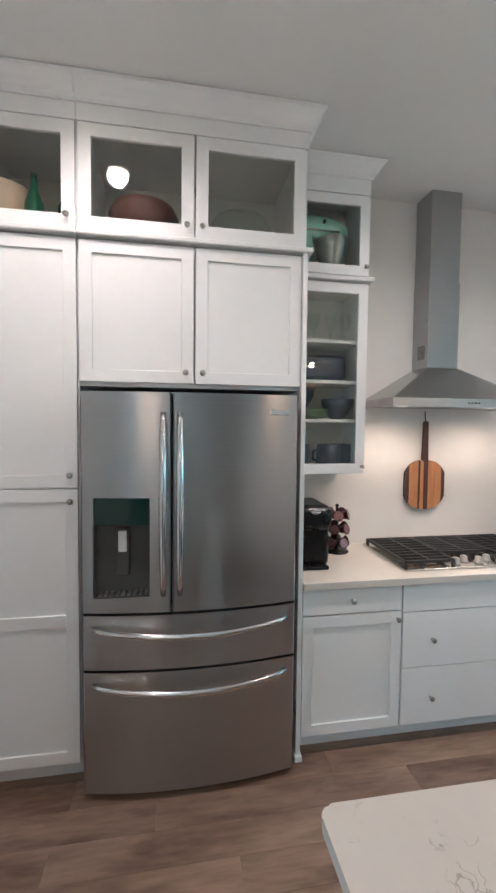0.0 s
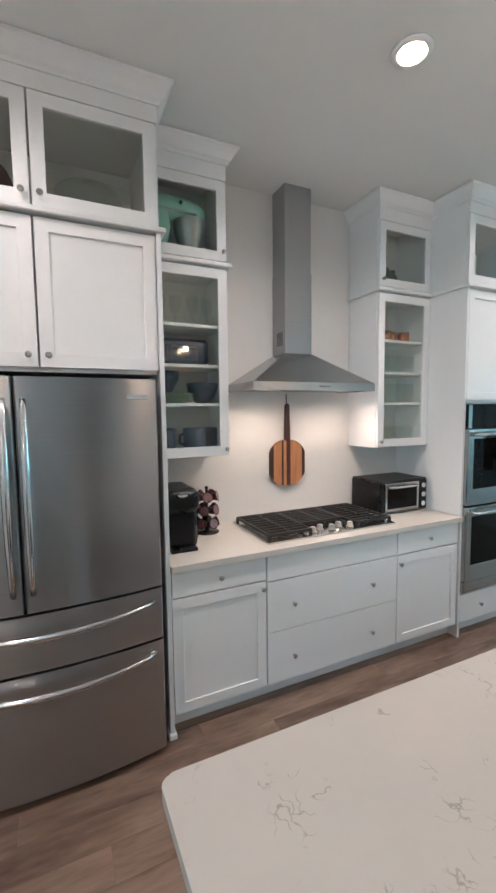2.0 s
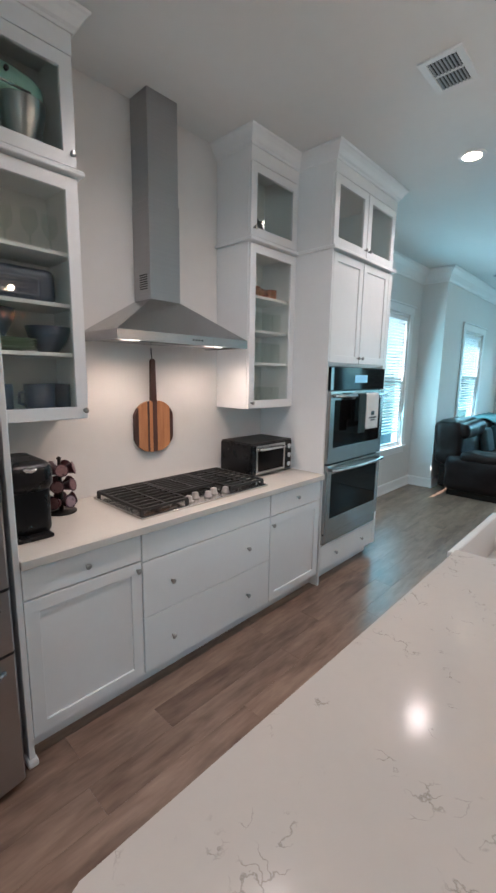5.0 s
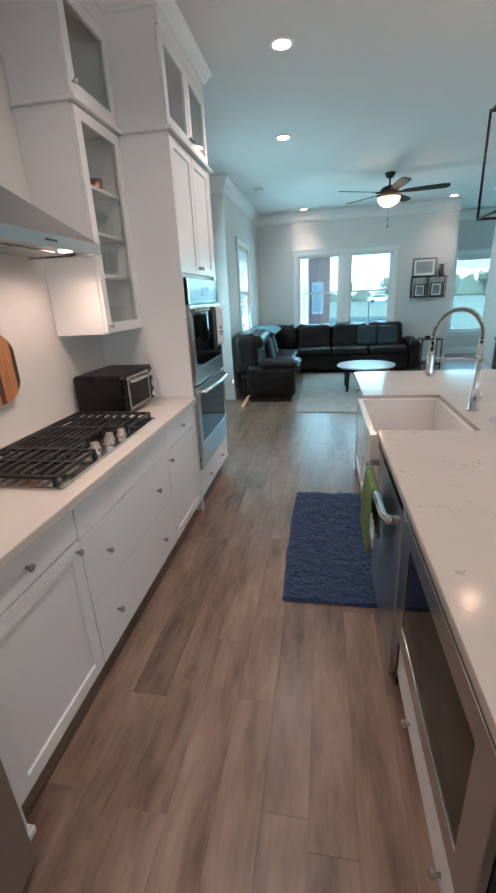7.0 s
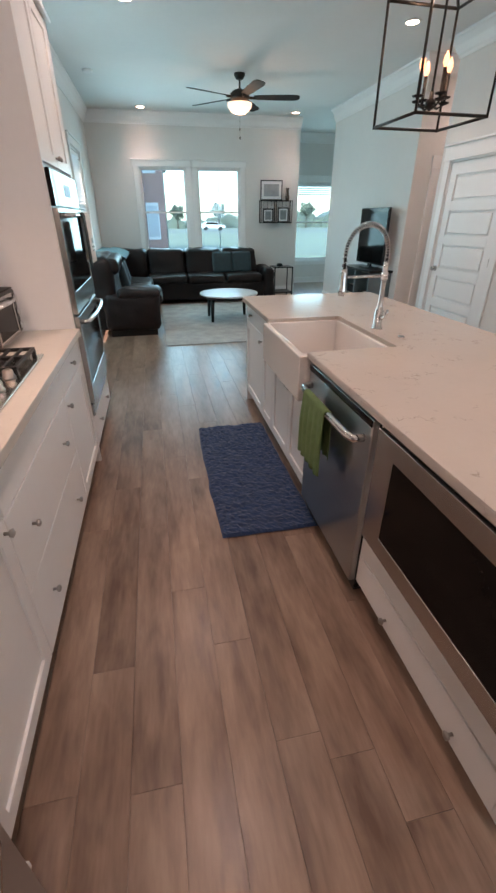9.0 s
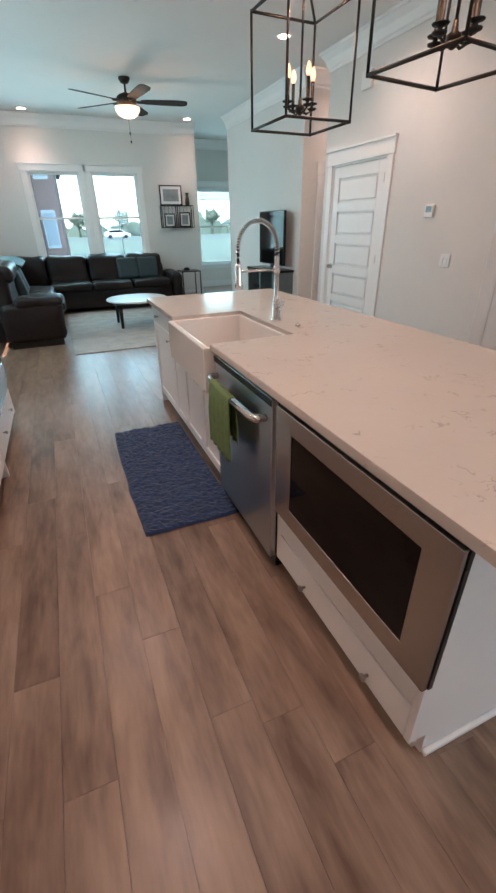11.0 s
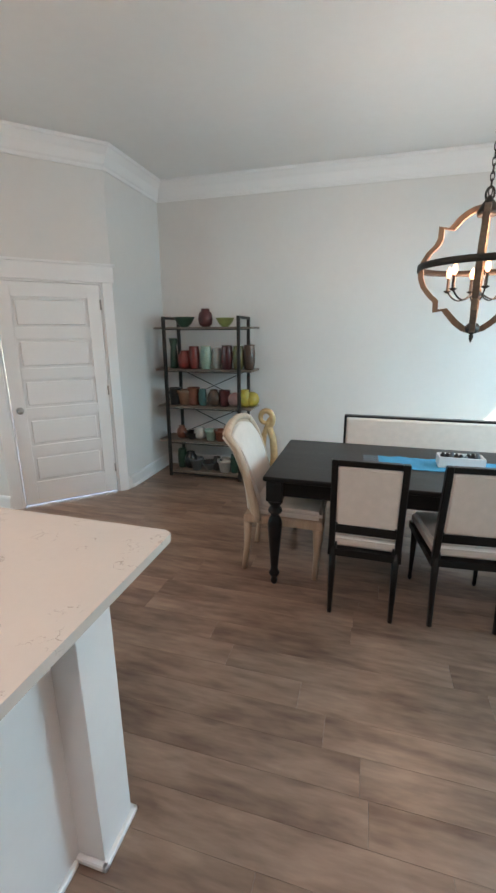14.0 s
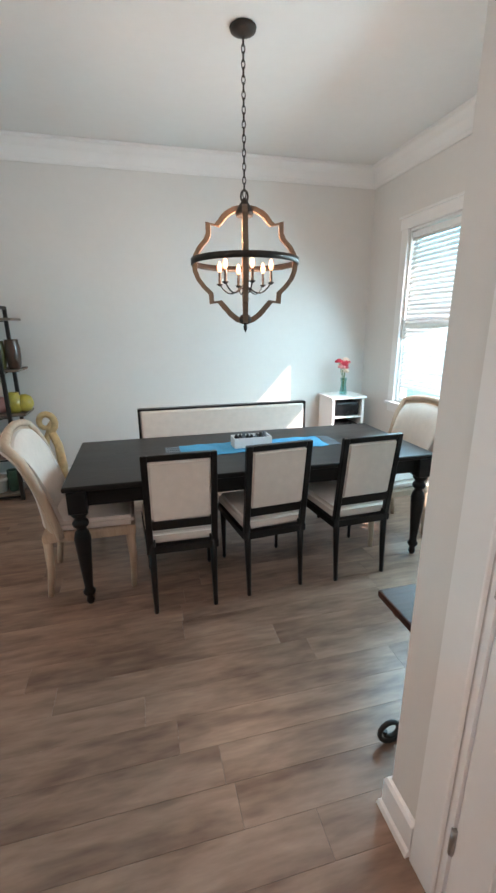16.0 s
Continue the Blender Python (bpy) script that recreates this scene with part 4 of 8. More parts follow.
# ---- hood ----
HX0, HX1, HY0, HZ = 1.258, 2.190, 2.235, 1.815
h = thing("range_hood", ((HX0 + HX1) / 2, YN, HZ), "stainless steel pyramid chimney range hood on the wall", "range hood")
bm = B()
for a in [(HX0, HX1, HY0, HY0 + 0.02, HZ, HZ + 0.05), (HX0, HX0 + 0.02, HY0 + 0.02, BK, HZ, HZ + 0.05), (HX1 - 0.02, HX1, HY0 + 0.02, BK, HZ, HZ + 0.05), (HX0 + 0.02, HX1 - 0.02, HY0 + 0.02, BK, HZ + 0.012, HZ + 0.03)]:
    box(bm, *a)
part("rim", bm, STEELH, h)
bm = B()
CX0, CX1, CY0 = 1.608, 1.822, 2.462
lo = [bm.verts.new(p) for p in [(HX0, HY0, HZ + 0.05), (HX1, HY0, HZ + 0.05), (HX1, BK, HZ + 0.05), (HX0, BK, HZ + 0.05)]]
hi = [bm.verts.new(p) for p in [(CX0, CY0, 2.075), (CX1, CY0, 2.075), (CX1, BK, 2.075), (CX0, BK, 2.075)]]
for i in range(4):
    bm.faces.new((lo[i], lo[(i + 1) % 4], hi[(i + 1) % 4], hi[i]))
bm.faces.new(lo[::-1])
bm.faces.new(hi)
part("canopy", bm, STEELH, h)
bm = B()
box(bm, CX0, CX1, CY0, BK, 2.075, 2.62, 0.002)
part("chimney", bm, STEEL, h)
bm = B()
box(bm, CX0 + 0.004, CX1 - 0.004, CY0 + 0.004, BK, 2.62, CEIL - 0.002, 0.002)
part("chimney", bm, STEEL, h)
bm = B()
for i in range(7):
    box(bm, CX0 - 0.002, CX0 + 0.003, CY0 + 0.03, CY0 + 0.11, 2.135 + i * 0.013, 2.141 + i * 0.013)
part("vent_slots", bm, BLACKPL, h)
for x in (1.42, 2.03):
    bm = B()
    lathe(bm, [(0.0, 0), (0.03, 0), (0.034, 0.006)], (x, HY0 + 0.10, HZ + 0.006), 16)
    part("hood_light", bm, glow("hood_lens", (1.0, 0.86, 0.7), 1.0), h)
    lamp("hood_beam", "SPOT", look((x, HY0 + 0.09, HZ - 0.006), (x, HY0 + 0.12, 0.9)), 1.15, (1.0, 0.80, 0.62), spot=radians(160), soft=0.034)
bm = B()
for i in range(2):
    box(bm, HX0 + 0.05 + i * 0.42, HX0 + 0.45 + i * 0.42, HY0 + 0.15, BK - 0.06, HZ + 0.004, HZ + 0.013, 0.002)
part("filter", bm, STEELH, h)
bm = B()
for i in range(4):
    tube(bm, [(1.74 + i * 0.022, HY0 + 0.001, HZ + 0.026), (1.74 + i * 0.022, HY0 - 0.003, HZ + 0.026)], 0.005, 10)
part("buttons", bm, BLACKPL, h)

# ---- cooktop ----
CHROMETRAY = mat("cooktop_steel", (0.58, 0.56, 0.53), 0.2, 1.0, vary=0.06, scale=12)
KX0, KX1, KY0, KY1 = 1.255, 2.225, 2.055, 2.575
k = thing("gas_cooktop", ((KX0 + KX1) / 2, (KY0 + KY1) / 2, 0.915), "stainless gas cooktop with black iron grates on the counter", "cooktop")
bm = B()
box(bm, KX0, KX1, KY0, KY1, 0.9155, 0.928, 0.004, 2)
part("tray", bm, CHROMETRAY, k)
burners = [(1.43, 2.21), (1.43, 2.45), (1.74, 2.38), (2.05, 2.21), (2.05, 2.45)]
for x, y in burners:
    bm = B()
    lathe(bm, [(0.055, 0.0), (0.055, 0.012), (0.04, 0.014), (0.042, 0.024), (0.03, 0.028)], (x, y, 0.928), 18)
    part("burner", bm, IRON, k)
for g0, g1 in [(KX0 + 0.015, 1.575), (1.58, 1.90), (1.905, KX1 - 0.015)]:
    bm = B()
    y0, y1 = (KY0 + 0.03, KY1 - 0.02) if g0 != 1.58 else (KY0 + 0.17, KY1 - 0.02)
    zt = 0.966
    for a in [(g0, g1, y0, y0 + 0.014), (g0, g1, y1 - 0.014, y1), (g0, g0 + 0.014, y0, y1), (g1 - 0.014, g1, y0, y1)]:
        box(bm, *a, zt - 0.016, zt, 0.002)
    n = 9
    for i in range(1, n):
        y = y0 + (y1 - y0) * i / n
        box(bm, g0 + 0.01, g1 - 0.01, y - 0.005, y + 0.005, zt - 0.012, zt + 0.002, 0.002)
    xm = (g0 + g1) / 2
    box(bm, xm - 0.006, xm + 0.006, y0, y1, zt - 0.014, zt)
    for x in (g0 + 0.007, g1 - 0.007):
        for y in (y0 + 0.007, y1 - 0.007):
            box(bm, x - 0.008, x + 0.008, y - 0.008, y + 0.008, 0.928, zt - 0.01)
    part("grate", bm, IRON, k, "black cast iron grate")
for i in range(5):
    x = 1.60 + i * 0.072
    bm = B()
    lathe(bm, [(0.026, 0), (0.026, 0.006), (0.021, 0.01), (0.019, 0.032), (0.012, 0.036)], (x, 2.115 + (0.03 if i % 2 else 0), 0.928), 16)
    part("control_knob", bm, KNOB, k, "polished control knob")

# ---- double oven ----
o = thing("double_wall_oven", (3.23, FY, 0.33), "stainless double wall oven with black glass doors", "oven")
OX0, OX1 = 2.812, 3.668
bm = B()
box(bm, OX0 + 0.01, OX1 - 0.01, FY + 0.004, FY + 0.45, 0.33, 1.715)
part("body", bm, BLACKPL, o)
bm = B()
box(bm, OX0, OX1, FY - 0.022, FY + 0.003, 1.545, 1.716, 0.003)
cp = part("control_panel", bm, BLACKGLASS, o, "black glass control panel")
bm = B()
box(bm, 3.16, 3.36, FY - 0.0235, FY - 0.0225, 1.60, 1.66)
part("display", bm, glow("oven_display", (0.25, 0.55, 0.75), 0.05), cp)
bm = B()
box(bm, OX0, OX0 + 0.035, FY - 0.024, FY - 0.0225, 1.546, 1.715)
part("trim", bm, STEELH, cp)


def oven_door(z0, z1, gz0, gz1):
    d = None
    bm = B()
    ring(bm, OX0, OX1, z0, z1, FY - 0.03, FY + 0.002, (0.055, 0.055, gz0 - z0, z1 - gz1))
    d = part("oven_door", bm, STEELH, o)
    bm = B()
    box(bm, OX0 + 0.055, OX1 - 0.055, FY - 0.027, FY + 0.002, gz0, gz1)
    part("oven_glass", bm, BLACKGLASS, d, "black glass oven window")
    bm = B()
    pts = [(OX0 + 0.04, FY - 0.03, z1 - 0.035), (OX0 + 0.045, FY - 0.075, z1 - 0.035)]
    for i in range(1, 8):
        u = i / 8
        pts.append((OX0 + 0.045 + u * (OX1 - OX0 - 0.09), FY - 0.075 - 0.02 * math.sin(math.pi * u), z1 - 0.035))
    pts += [(OX1 - 0.045, FY - 0.075, z1 - 0.035), (OX1 - 0.04, FY - 0.03, z1 - 0.035)]
    tube(bm, pts, 0.013, 10)
    part("handle", bm, CHROME, d, "long steel bar handle")
    return d


oven_door(0.990, 1.538, 1.108, 1.470)
oven_door(0.425, 0.975, 0.545, 0.905)
bm = B()
box(bm, OX0, OX1, FY - 0.014, FY + 0.002, 0.335, 0.415, 0.002)
part("vent_strip", bm, STEELH, o)
bm = B()
box(bm, OX0 + 0.01, OX1 - 0.01, FY - 0.012, FY + 0.002, 0.4155, 0.4245)
part("vent_gap", bm, BLACKPL, o)

# ---- island ----
IX0, IX1, IY0, IY1, IZ = 0.335, 3.71, -0.335, 0.814, 0.915
SX0, SX1, SY0 = 2.03, 2.80, 0.33  # sink opening
bm = B()
outline = []
r = 0.028
for cx, cy, a0 in [(IX0 + r, IY0 + r, 180), (IX1 - r, IY0 + r, 270), (IX1 - r, IY1 - r, 0)]:
    for i in range(7):
        a = radians(a0 + 90 * i / 6)
        outline.append((cx + r * math.cos(a), cy + r * math.sin(a)))
outline += [(SX1, IY1), (SX1, SY0), (SX0, SY0), (SX0, IY1)]
for i in range(7):
    a = radians(90 + 90 * i / 6)
    outline.append((IX0 + r + r * math.cos(a), IY1 - r + r * math.sin(a)))
prism(bm, outline, "z", IZ - 0.032, IZ)
bmesh.ops.bevel(bm, geom=[e for e in bm.edges if abs(e.verts[0].co.z - e.verts[1].co.z) < 1e-4 and e.calc_length() < 4], offset=0.004, segments=2, affect="EDGES")
solid("island_top", bm, QUARTZ, "white quartz island top with grey-brown veins", "countertop", loc=(2.0, 0.2, IZ - 0.032))
IF = 0.776  # cabinet faces
isl = thing("kitchen_island", (2.0, 0.35, 0), "white painted kitchen island with end panel and leg", "kitchen island")
bm = B()
box(bm, 0.494, 1.315, 0.16, IF - 0.024, 0.10, 0.24)
box(bm, 1.288, 1.328, 0.16, IF - 0.002, 0.10, IZ - 0.034)
box(bm, 0.494, 1.2875, IF - 0.02, IF - 0.002, 0.255, 0.395)
box(bm, 2.005, 3.69, 0.16, IF - 0.024, 0.10, 0.62)
box(bm, 2.005, 2.022, 0.16, IF - 0.024, 0.62, IZ - 0.034)
box(bm, 2.81, 3.69, 0.16, IF - 0.024, 0.62, IZ - 0.034)
part("body", bm, CAB, isl)
bm = B()
box(bm, 0.494, 3.69, 0.706, 0.721, 0.0, 0.10)
part("toe_kick", bm, CAB, isl)
bm = B()
prism(bm, [(0.136, 0.0), (0.707, 0.0), (0.707, 0.10), (IF - 0.003, 0.10), (IF - 0.003, IZ - 0.033), (0.136, IZ - 0.033)], "x", 0.472, 0.4935)
part("end_panel", bm, CAB, isl)
bm = B()
box(bm, 0.4945, 3.70, 0.136, 0.159, 0.0, IZ - 0.033)
part("back_panel", bm, CAB, isl)
bm = B()
box(bm, 3.691, 3.705, 0.136, IF - 0.003, 0.0, IZ - 0.033)
part("end_panel", bm, CAB, isl)
bm = B()
box(bm, 0.378, 0.530, 0.010, 0.164, 0.0, IZ - 0.033, 0.002)
leg = part("leg", bm, CAB, isl)
bm = B()
box(bm, 0.362, 0.380, -0.006, 0.184, 0.0, 0.022, 0.004)
box(bm, 0.362, 0.546, -0.006, 0.010, 0.0, 0.022, 0.004)
box(bm, 0.362, 0.471, 0.1645, 0.184, 0.0, 0.022, 0.004)
part("shoe_moulding", bm, CAB, leg)
bm = B()
box(bm, 0.456, 0.4715, 0.185, 0.705, 0.0, 0.022, 0.004)
part("shoe_moulding", bm, CAB, isl)
d = slabfront(isl, "drawer_front", 0.495, 1.287, 0.105, 0.248, IF, 1)
for kx in (0.668, 1.072):
    knob(d, kx, IF, 0.150, 1)
d = slabfront(isl, "drawer_front", 2.805, 3.10, 0.735, 0.868, IF, 1)
d = slabfront(isl, "drawer_front", 3.105, 3.685, 0.735, 0.868, IF, 1)
knob(d, 3.49, IF, 0.80, 1)
d = shaker(isl, "door", 3.105, 3.685, 0.108, 0.728, IF, 1)
knob(d, 3.135, IF, 0.68, 1)
for a, b, kx in [(2.008, 2.403, 2.373), (2.407, 2.80, 2.437)]:
    d = shaker(isl, "door", a, b, 0.108, 0.655, IF, 1)
    knob(d, kx, IF, 0.60, 1)
d = shaker(isl, "door", 2.805, 3.10, 0.108, 0.728, IF, 1)
knob(d, 2.835, IF, 0.68, 1)
bm = B()
box(bm, 0.463, 0.4715, 0.392, 0.516, 0.608, 0.692, 0.003)
ol = solid("power_outlet", bm, TRIM, "white double power outlet on the island end", "outlet", loc=(0.467, 0.454, 0.65))
for y in (0.428, 0.480):
    bm = B()
    box(bm, 0.4605, 0.4628, y - 0.015, y + 0.015, 0.624, 0.674, 0.001)
    so_ = part("socket", bm, TRIM, ol)
    bm = B()
    for dz in (0.635, 0.658):
        box(bm, 0.4598, 0.4604, y - 0.006, y - 0.004, dz, dz + 0.007)
        box(bm, 0.4598, 0.4604, y + 0.004, y + 0.006, dz, dz + 0.007)
    part("slots", bm, DARKGAP, so_)
# microwave drawer
m = thing("microwave_drawer", (0.88, IF, 0.24), "stainless microwave drawer with dark glass in the island", "microwave")
bm = B()
box(bm, 0.497, 1.285, 0.2, IF + 0.004, 0.396, 0.876)
part("body", bm, BLACKPL, m)
bm = B()
ring(bm, 0.455, 1.282, 0.402, 0.866, IF + 0.018, IF + 0.036, (0.098, 0.115, 0.075, 0.072))
part("door", bm, STEELH, m)
bm = B()
box(bm, 0.553, 1.167, IF + 0.018, IF + 0.033, 0.477, 0.794)
part("window", bm, BLACKGLASS, m, "dark glass window")
bm = B()
box(bm, 0.452, 1.284, IF + 0.0045, IF + 0.0175, 0.404, 0.868)
part("door_liner", bm, BLACKPL, m)
# dishwasher
m = thing("dishwasher", (1.69, IF, 0.0), "dark stainless dishwasher with bar handle in the island", "dishwasher")
bm = B()
box(bm, 1.335, 1.995, 0.2, IF - 0.002, 0.03, 0.872)
part("body", bm, BLACKPL, m)
bm = B()
box(bm, 1.332, 1.998, IF, IF + 0.03, 0.095, 0.868, 0.005, 2)
dd = part("door", bm, STEEL, m)
bm = B()
box(bm, 1.335, 1.995, IF + 0.0305, IF + 0.0325, 0.838, 0.865)
part("control_strip", bm, BLACKGLASS, dd)
bm = B()
pts = [(1.385, IF + 0.03, 0.775), (1.385, IF + 0.07, 0.775), (1.42, IF + 0.082, 0.775), (1.67, IF + 0.088, 0.775), (1.915, IF + 0.082, 0.775), (1.95, IF + 0.07, 0.775), (1.95, IF + 0.03, 0.775)]
tube(bm, pts, 0.016, 10)
part("handle", bm, CHROME, dd, "steel bar handle")
bm = B()
box(bm, 1.34, 1.99, 0.69, 0.705, 0.0, 0.095)
part("kick_plate", bm, BLACKPL, m)
# farmhouse sink
s = thing("apron_sink", (2.42, 0.55, 0.63), "white ceramic apron-front sink set in the island", "sink")
CERAMIC = mat("white_ceramic", (0.76, 0.74, 0.72), 0.12, vary=0.02, scale=4, coat=0.3)
bm = B()
x0, x1, y0, y1, z0, z1 = SX0 + 0.003, SX1 - 0.003, SY0 + 0.003, 0.85, 0.655, 0.895
t = 0.022
lo, hi = (x0, y0, x1, y1), (x0 + t, y0 + t, x1 - t, y1 - 0.035)
rims = []
for (ax, ay, bx_, by), zz in ((lo, z0), (lo, z1), (hi, z1), (hi, z0 + t)):
    rims.append([bm.verts.new((px, py, zz)) for px, py in ((ax, ay), (bx_, ay), (bx_, by), (ax, by))])
for q0, q1 in zip(rims, rims[1:]):
    for i in range(4):
        bm.faces.new((q0[i], q0[(i + 1) % 4], q1[(i + 1) % 4], q1[i]))
bm.faces.new(rims[0][::-1])
bm.faces.new(rims[-1])
bmesh.ops.recalc_face_normals(bm, faces=bm.faces)
bmesh.ops.bevel(bm, geom=bm.edges[:], offset=0.008, segments=3, affect="EDGES", profile=0.5)
part("basin", bm, CERAMIC, s)
bm = B()
lathe(bm, [(0.0, 0), (0.045, 0), (0.05, 0.004)], (2.42, 0.54, z0 + t), 18)
part("drain", bm, CHROME, s)
# spring faucet
fa = thing("spring_faucet", (2.41, 0.256, IZ), "tall chrome pull-down faucet with a spring neck", "faucet")
FXC, FYC = 2.41, 0.256
bm = B()
lathe(bm, [(0.034, 0), (0.034, 0.006), (0.025, 0.012), (0.024, 0.11), (0.018, 0.12), (0.014, 0.13), (0.014, 0.36)], (FXC, FYC, IZ), 18)
part("body", bm, CHROME, fa)
wayv = Vector((-0.06, 1.0, 0)).normalized()
arc = []
R = 0.125
for i in range(25):
    a = math.pi * i / 24
    p = Vector((FXC, FYC, IZ + 0.40)) + wayv * (R - R * math.cos(a)) + Vector((0, 0, 1)) * (R * 1.15 * math.sin(a))
    arc.append(p)
neck = [Vector((FXC, FYC, IZ + 0.34)), Vector((FXC, FYC, IZ + 0.37))] + arc + [arc[-1] - Vector((0, 0, z)) for z in (0.04, 0.09)]
bm = B()
tube(bm, neck, 0.008, 8)
part("hose", bm, BLACKPL, fa)
bm = B()
spring = []
turns = 40
tot = len(neck) - 1
for i in range(turns * 8):
    u = i / (turns * 8 - 1) * tot
    j = min(int(u), tot - 1)
    p = neck[j].lerp(neck[j + 1], u - j)
    d = (neck[j + 1] - neck[j]).normalized()
    sd = d.cross(Vector((1, 0.06, 0)).normalized()).normalized()
    up = d.cross(sd)
    a = 2 * math.pi * i / 8
    spring.append(p + (sd * math.cos(a) + up * math.sin(a)) * 0.0125)
tube(bm, spring, 0.0032, 4)
part("spring", bm, CHROME, fa)
bm = B()
e = neck[-1]
lathe(bm, [(0.016, 0.02), (0.019, 0.0), (0.019, -0.07), (0.024, -0.085), (0.024, -0.11), (0.018, -0.115)], e, 16)
part("spray_head", bm, CHROME, fa)
bm = B()
q = Vector((FXC, FYC, e.z - 0.02))
tube(bm, [q, Vector((e.x, e.y, q.z)) - wayv * 0.015], 0.007, 8)
lathe(bm, [(0.02, -0.018), (0.02, 0.018)], q, 14)
part("docking_arm", bm, CHROME, fa)
bm = B()
tube(bm, [(FXC - 0.02, FYC, IZ + 0.07), (FXC - 0.06, FYC - 0.005, IZ + 0.075), (FXC - 0.075, FYC - 0.01, IZ + 0.12)], [0.014, 0.010, 0.006], 8)
part("lever", bm, CHROME, fa)
bm = B()
lathe(bm, [(0.018, 0), (0.018, 0.008), (0.008, 0.01)], (2.195, 0.222, IZ), 14)
solid("sink_button", bm, CHROME, "small chrome air switch button on the island", "button", loc=(2.195, 0.222, IZ))

# ---- ceiling lights and vents ----
for cx, cy in CANS:
    l = thing("recessed_light", (cx, cy, CEIL), "white recessed ceiling light, switched on", "ceiling light", "recessed ceiling lights")
    bm = B()
    lathe(bm, [(0.0585, -0.004), (0.062, -0.010), (0.084, -0.007), (0.088, 0.0)], (cx, cy, CEIL - 0.001), 28)
    part("trim_ring", bm, TRIM, l)
    bm = B()
    lathe(bm, [(0.0, -0.009), (0.058, -0.009)], (cx, cy, CEIL - 0.002), 28)
    part("lens", bm, CANLENS, l)


def candle(parent, x, y, z, h, r=0.011, bulb_h=0.075, glowm=None, sleeve=None):
    bm = B()
    lathe(bm, [(0.006, -0.03), (0.024, -0.024), (0.026, -0.018), (0.008, -0.014), (0.010, -0.004), (0.028, 0.0), (0.030, 0.004), (r, 0.008), (r, h)], (x, y, z), 14)
    cnd = part("candle_sleeve", bm, sleeve or BRONZE, parent)
    bm = B()
    lathe(bm, [(0.006, 0), (0.011, 0.010), (0.0145, 0.024), (0.011, 0.042), (0.004, 0.058), (0.001, bulb_h - 0.008)], (x, y, z + h), 12)
    part("bulb", bm, glowm or BULB, cnd, "glowing candle bulb")


CANDLEBLACK = mat("black_candle_sleeve", (0.012, 0.011, 0.011), 0.6, vary=0.15, scale=20, spec=0.3)


def cage_pendant(cx, cy, turn):
    """An open square metal cage with a peaked top and four candle bulbs."""
    p = thing("cage_pendant", (cx, cy, CEIL), "black metal cage pendant with four lit candle bulbs", "pendant light", "pendants over the island")
    s, z0, z1, za = 0.20, 1.927, 2.437, 2.567
    w = 0.0075
    def at(u, v, z):
        a = radians(turn)
        return Vector((cx + u * math.cos(a) - v * math.sin(a), cy + u * math.sin(a) + v * math.cos(a), z))
    cs = [(-s, -s), (s, -s), (s, s), (-s, s)]
    for i in range(4):
        a, b = cs[i], cs[(i + 1) % 4]
        for nm, q0, q1 in [("bottom_bar", at(*a, z0), at(*b, z0)), ("top_bar", at(*a, z1), at(*b, z1)), ("upright", at(*a, z0 - w), at(*a, z1 + w)), ("rafter", at(*a, z1), at(0, 0, za))]:
            bm = B()
            tube(bm, [q0, q1], w, 4)
            part(nm, bm, BLACKMETAL, p)
    bm = B()
    tube(bm, [at(0, 0, 2.0), at(0, 0, CEIL - 0.02)], 0.006, 8)
    part("stem", bm, BLACKMETAL, p)
    bm = B()
    lathe(bm, [(0.065, -0.022), (0.065, -0.004), (0.055, 0.0)], (cx, cy, CEIL - 0.001), 20)
    part("ceiling_plate", bm, BLACKMETAL, p)
    bm = B()
    lathe(bm, [(0.004, -0.03), (0.018, -0.022), (0.026, -0.008), (0.026, 0.01), (0.012, 0.02), (0.008, 0.05)], (cx, cy, 2.005), 14)
    for u, v in [(1, 0), (0, -1), (0, 1), (-1, 0)]:
        q = at(u * 0.078, v * 0.078, 2.015)
        tube(bm, [at(0, 0, 2.0), at(u * 0.042, v * 0.042, 1.985), q - Vector((0, 0, 0.012)), q], 0.0055, 6)
    part("arm_hub", bm, BLACKMETAL, p)
    for u, v in [(1, 0), (0, -1), (0, 1), (-1, 0)]:
        q = at(u * 0.078, v * 0.078, 2.030)
        candle(p, q.x, q.y, q.z, 0.10, 0.009, 0.07, None, CANDLEBLACK)
    lamp("pendant_glow", "POINT", pose(cx, cy, 2.40), 1.1, (1.0, 0.70, 0.45), soft=0.03)


cage_pendant(2.63, 0.02, 2)
cage_pendant(1.565, 0.003, 8.5)
bm = B()
v = thing("ceiling_vent", (2.56, 1.205, CEIL), "white square ceiling air vent with dark slots", "vent")
for a in [(2.41, 2.71, 1.10, 1.135), (2.41, 2.71, 1.275, 1.31), (2.41, 2.44, 1.135, 1.275), (2.68, 2.71, 1.135, 1.275), (2.555, 2.567, 1.135, 1.275)]:
    box(bm, *a, CEIL - 0.012, CEIL - 0.001, 0.002)
part("frame", bm, TRIM, v)
bm = B()
box(bm, 2.44, 2.68, 1.135, 1.275, CEIL - 0.004, CEIL - 0.001)
part("backing", bm, BLACKPL, v)
v.location.x += 0.025
v.location.y += 0.025
for i in range(8):
    bm = B()
    box(bm, 2.441, 2.679, 1.142 + i * 0.0172, 1.149 + i * 0.0172, CEIL - 0.010, CEIL - 0.004)
    part("slat", bm, mat("vent_slat", (0.35, 0.35, 0.36), 0.5) if "vent_slat" not in MATS else MATS["vent_slat"], v)

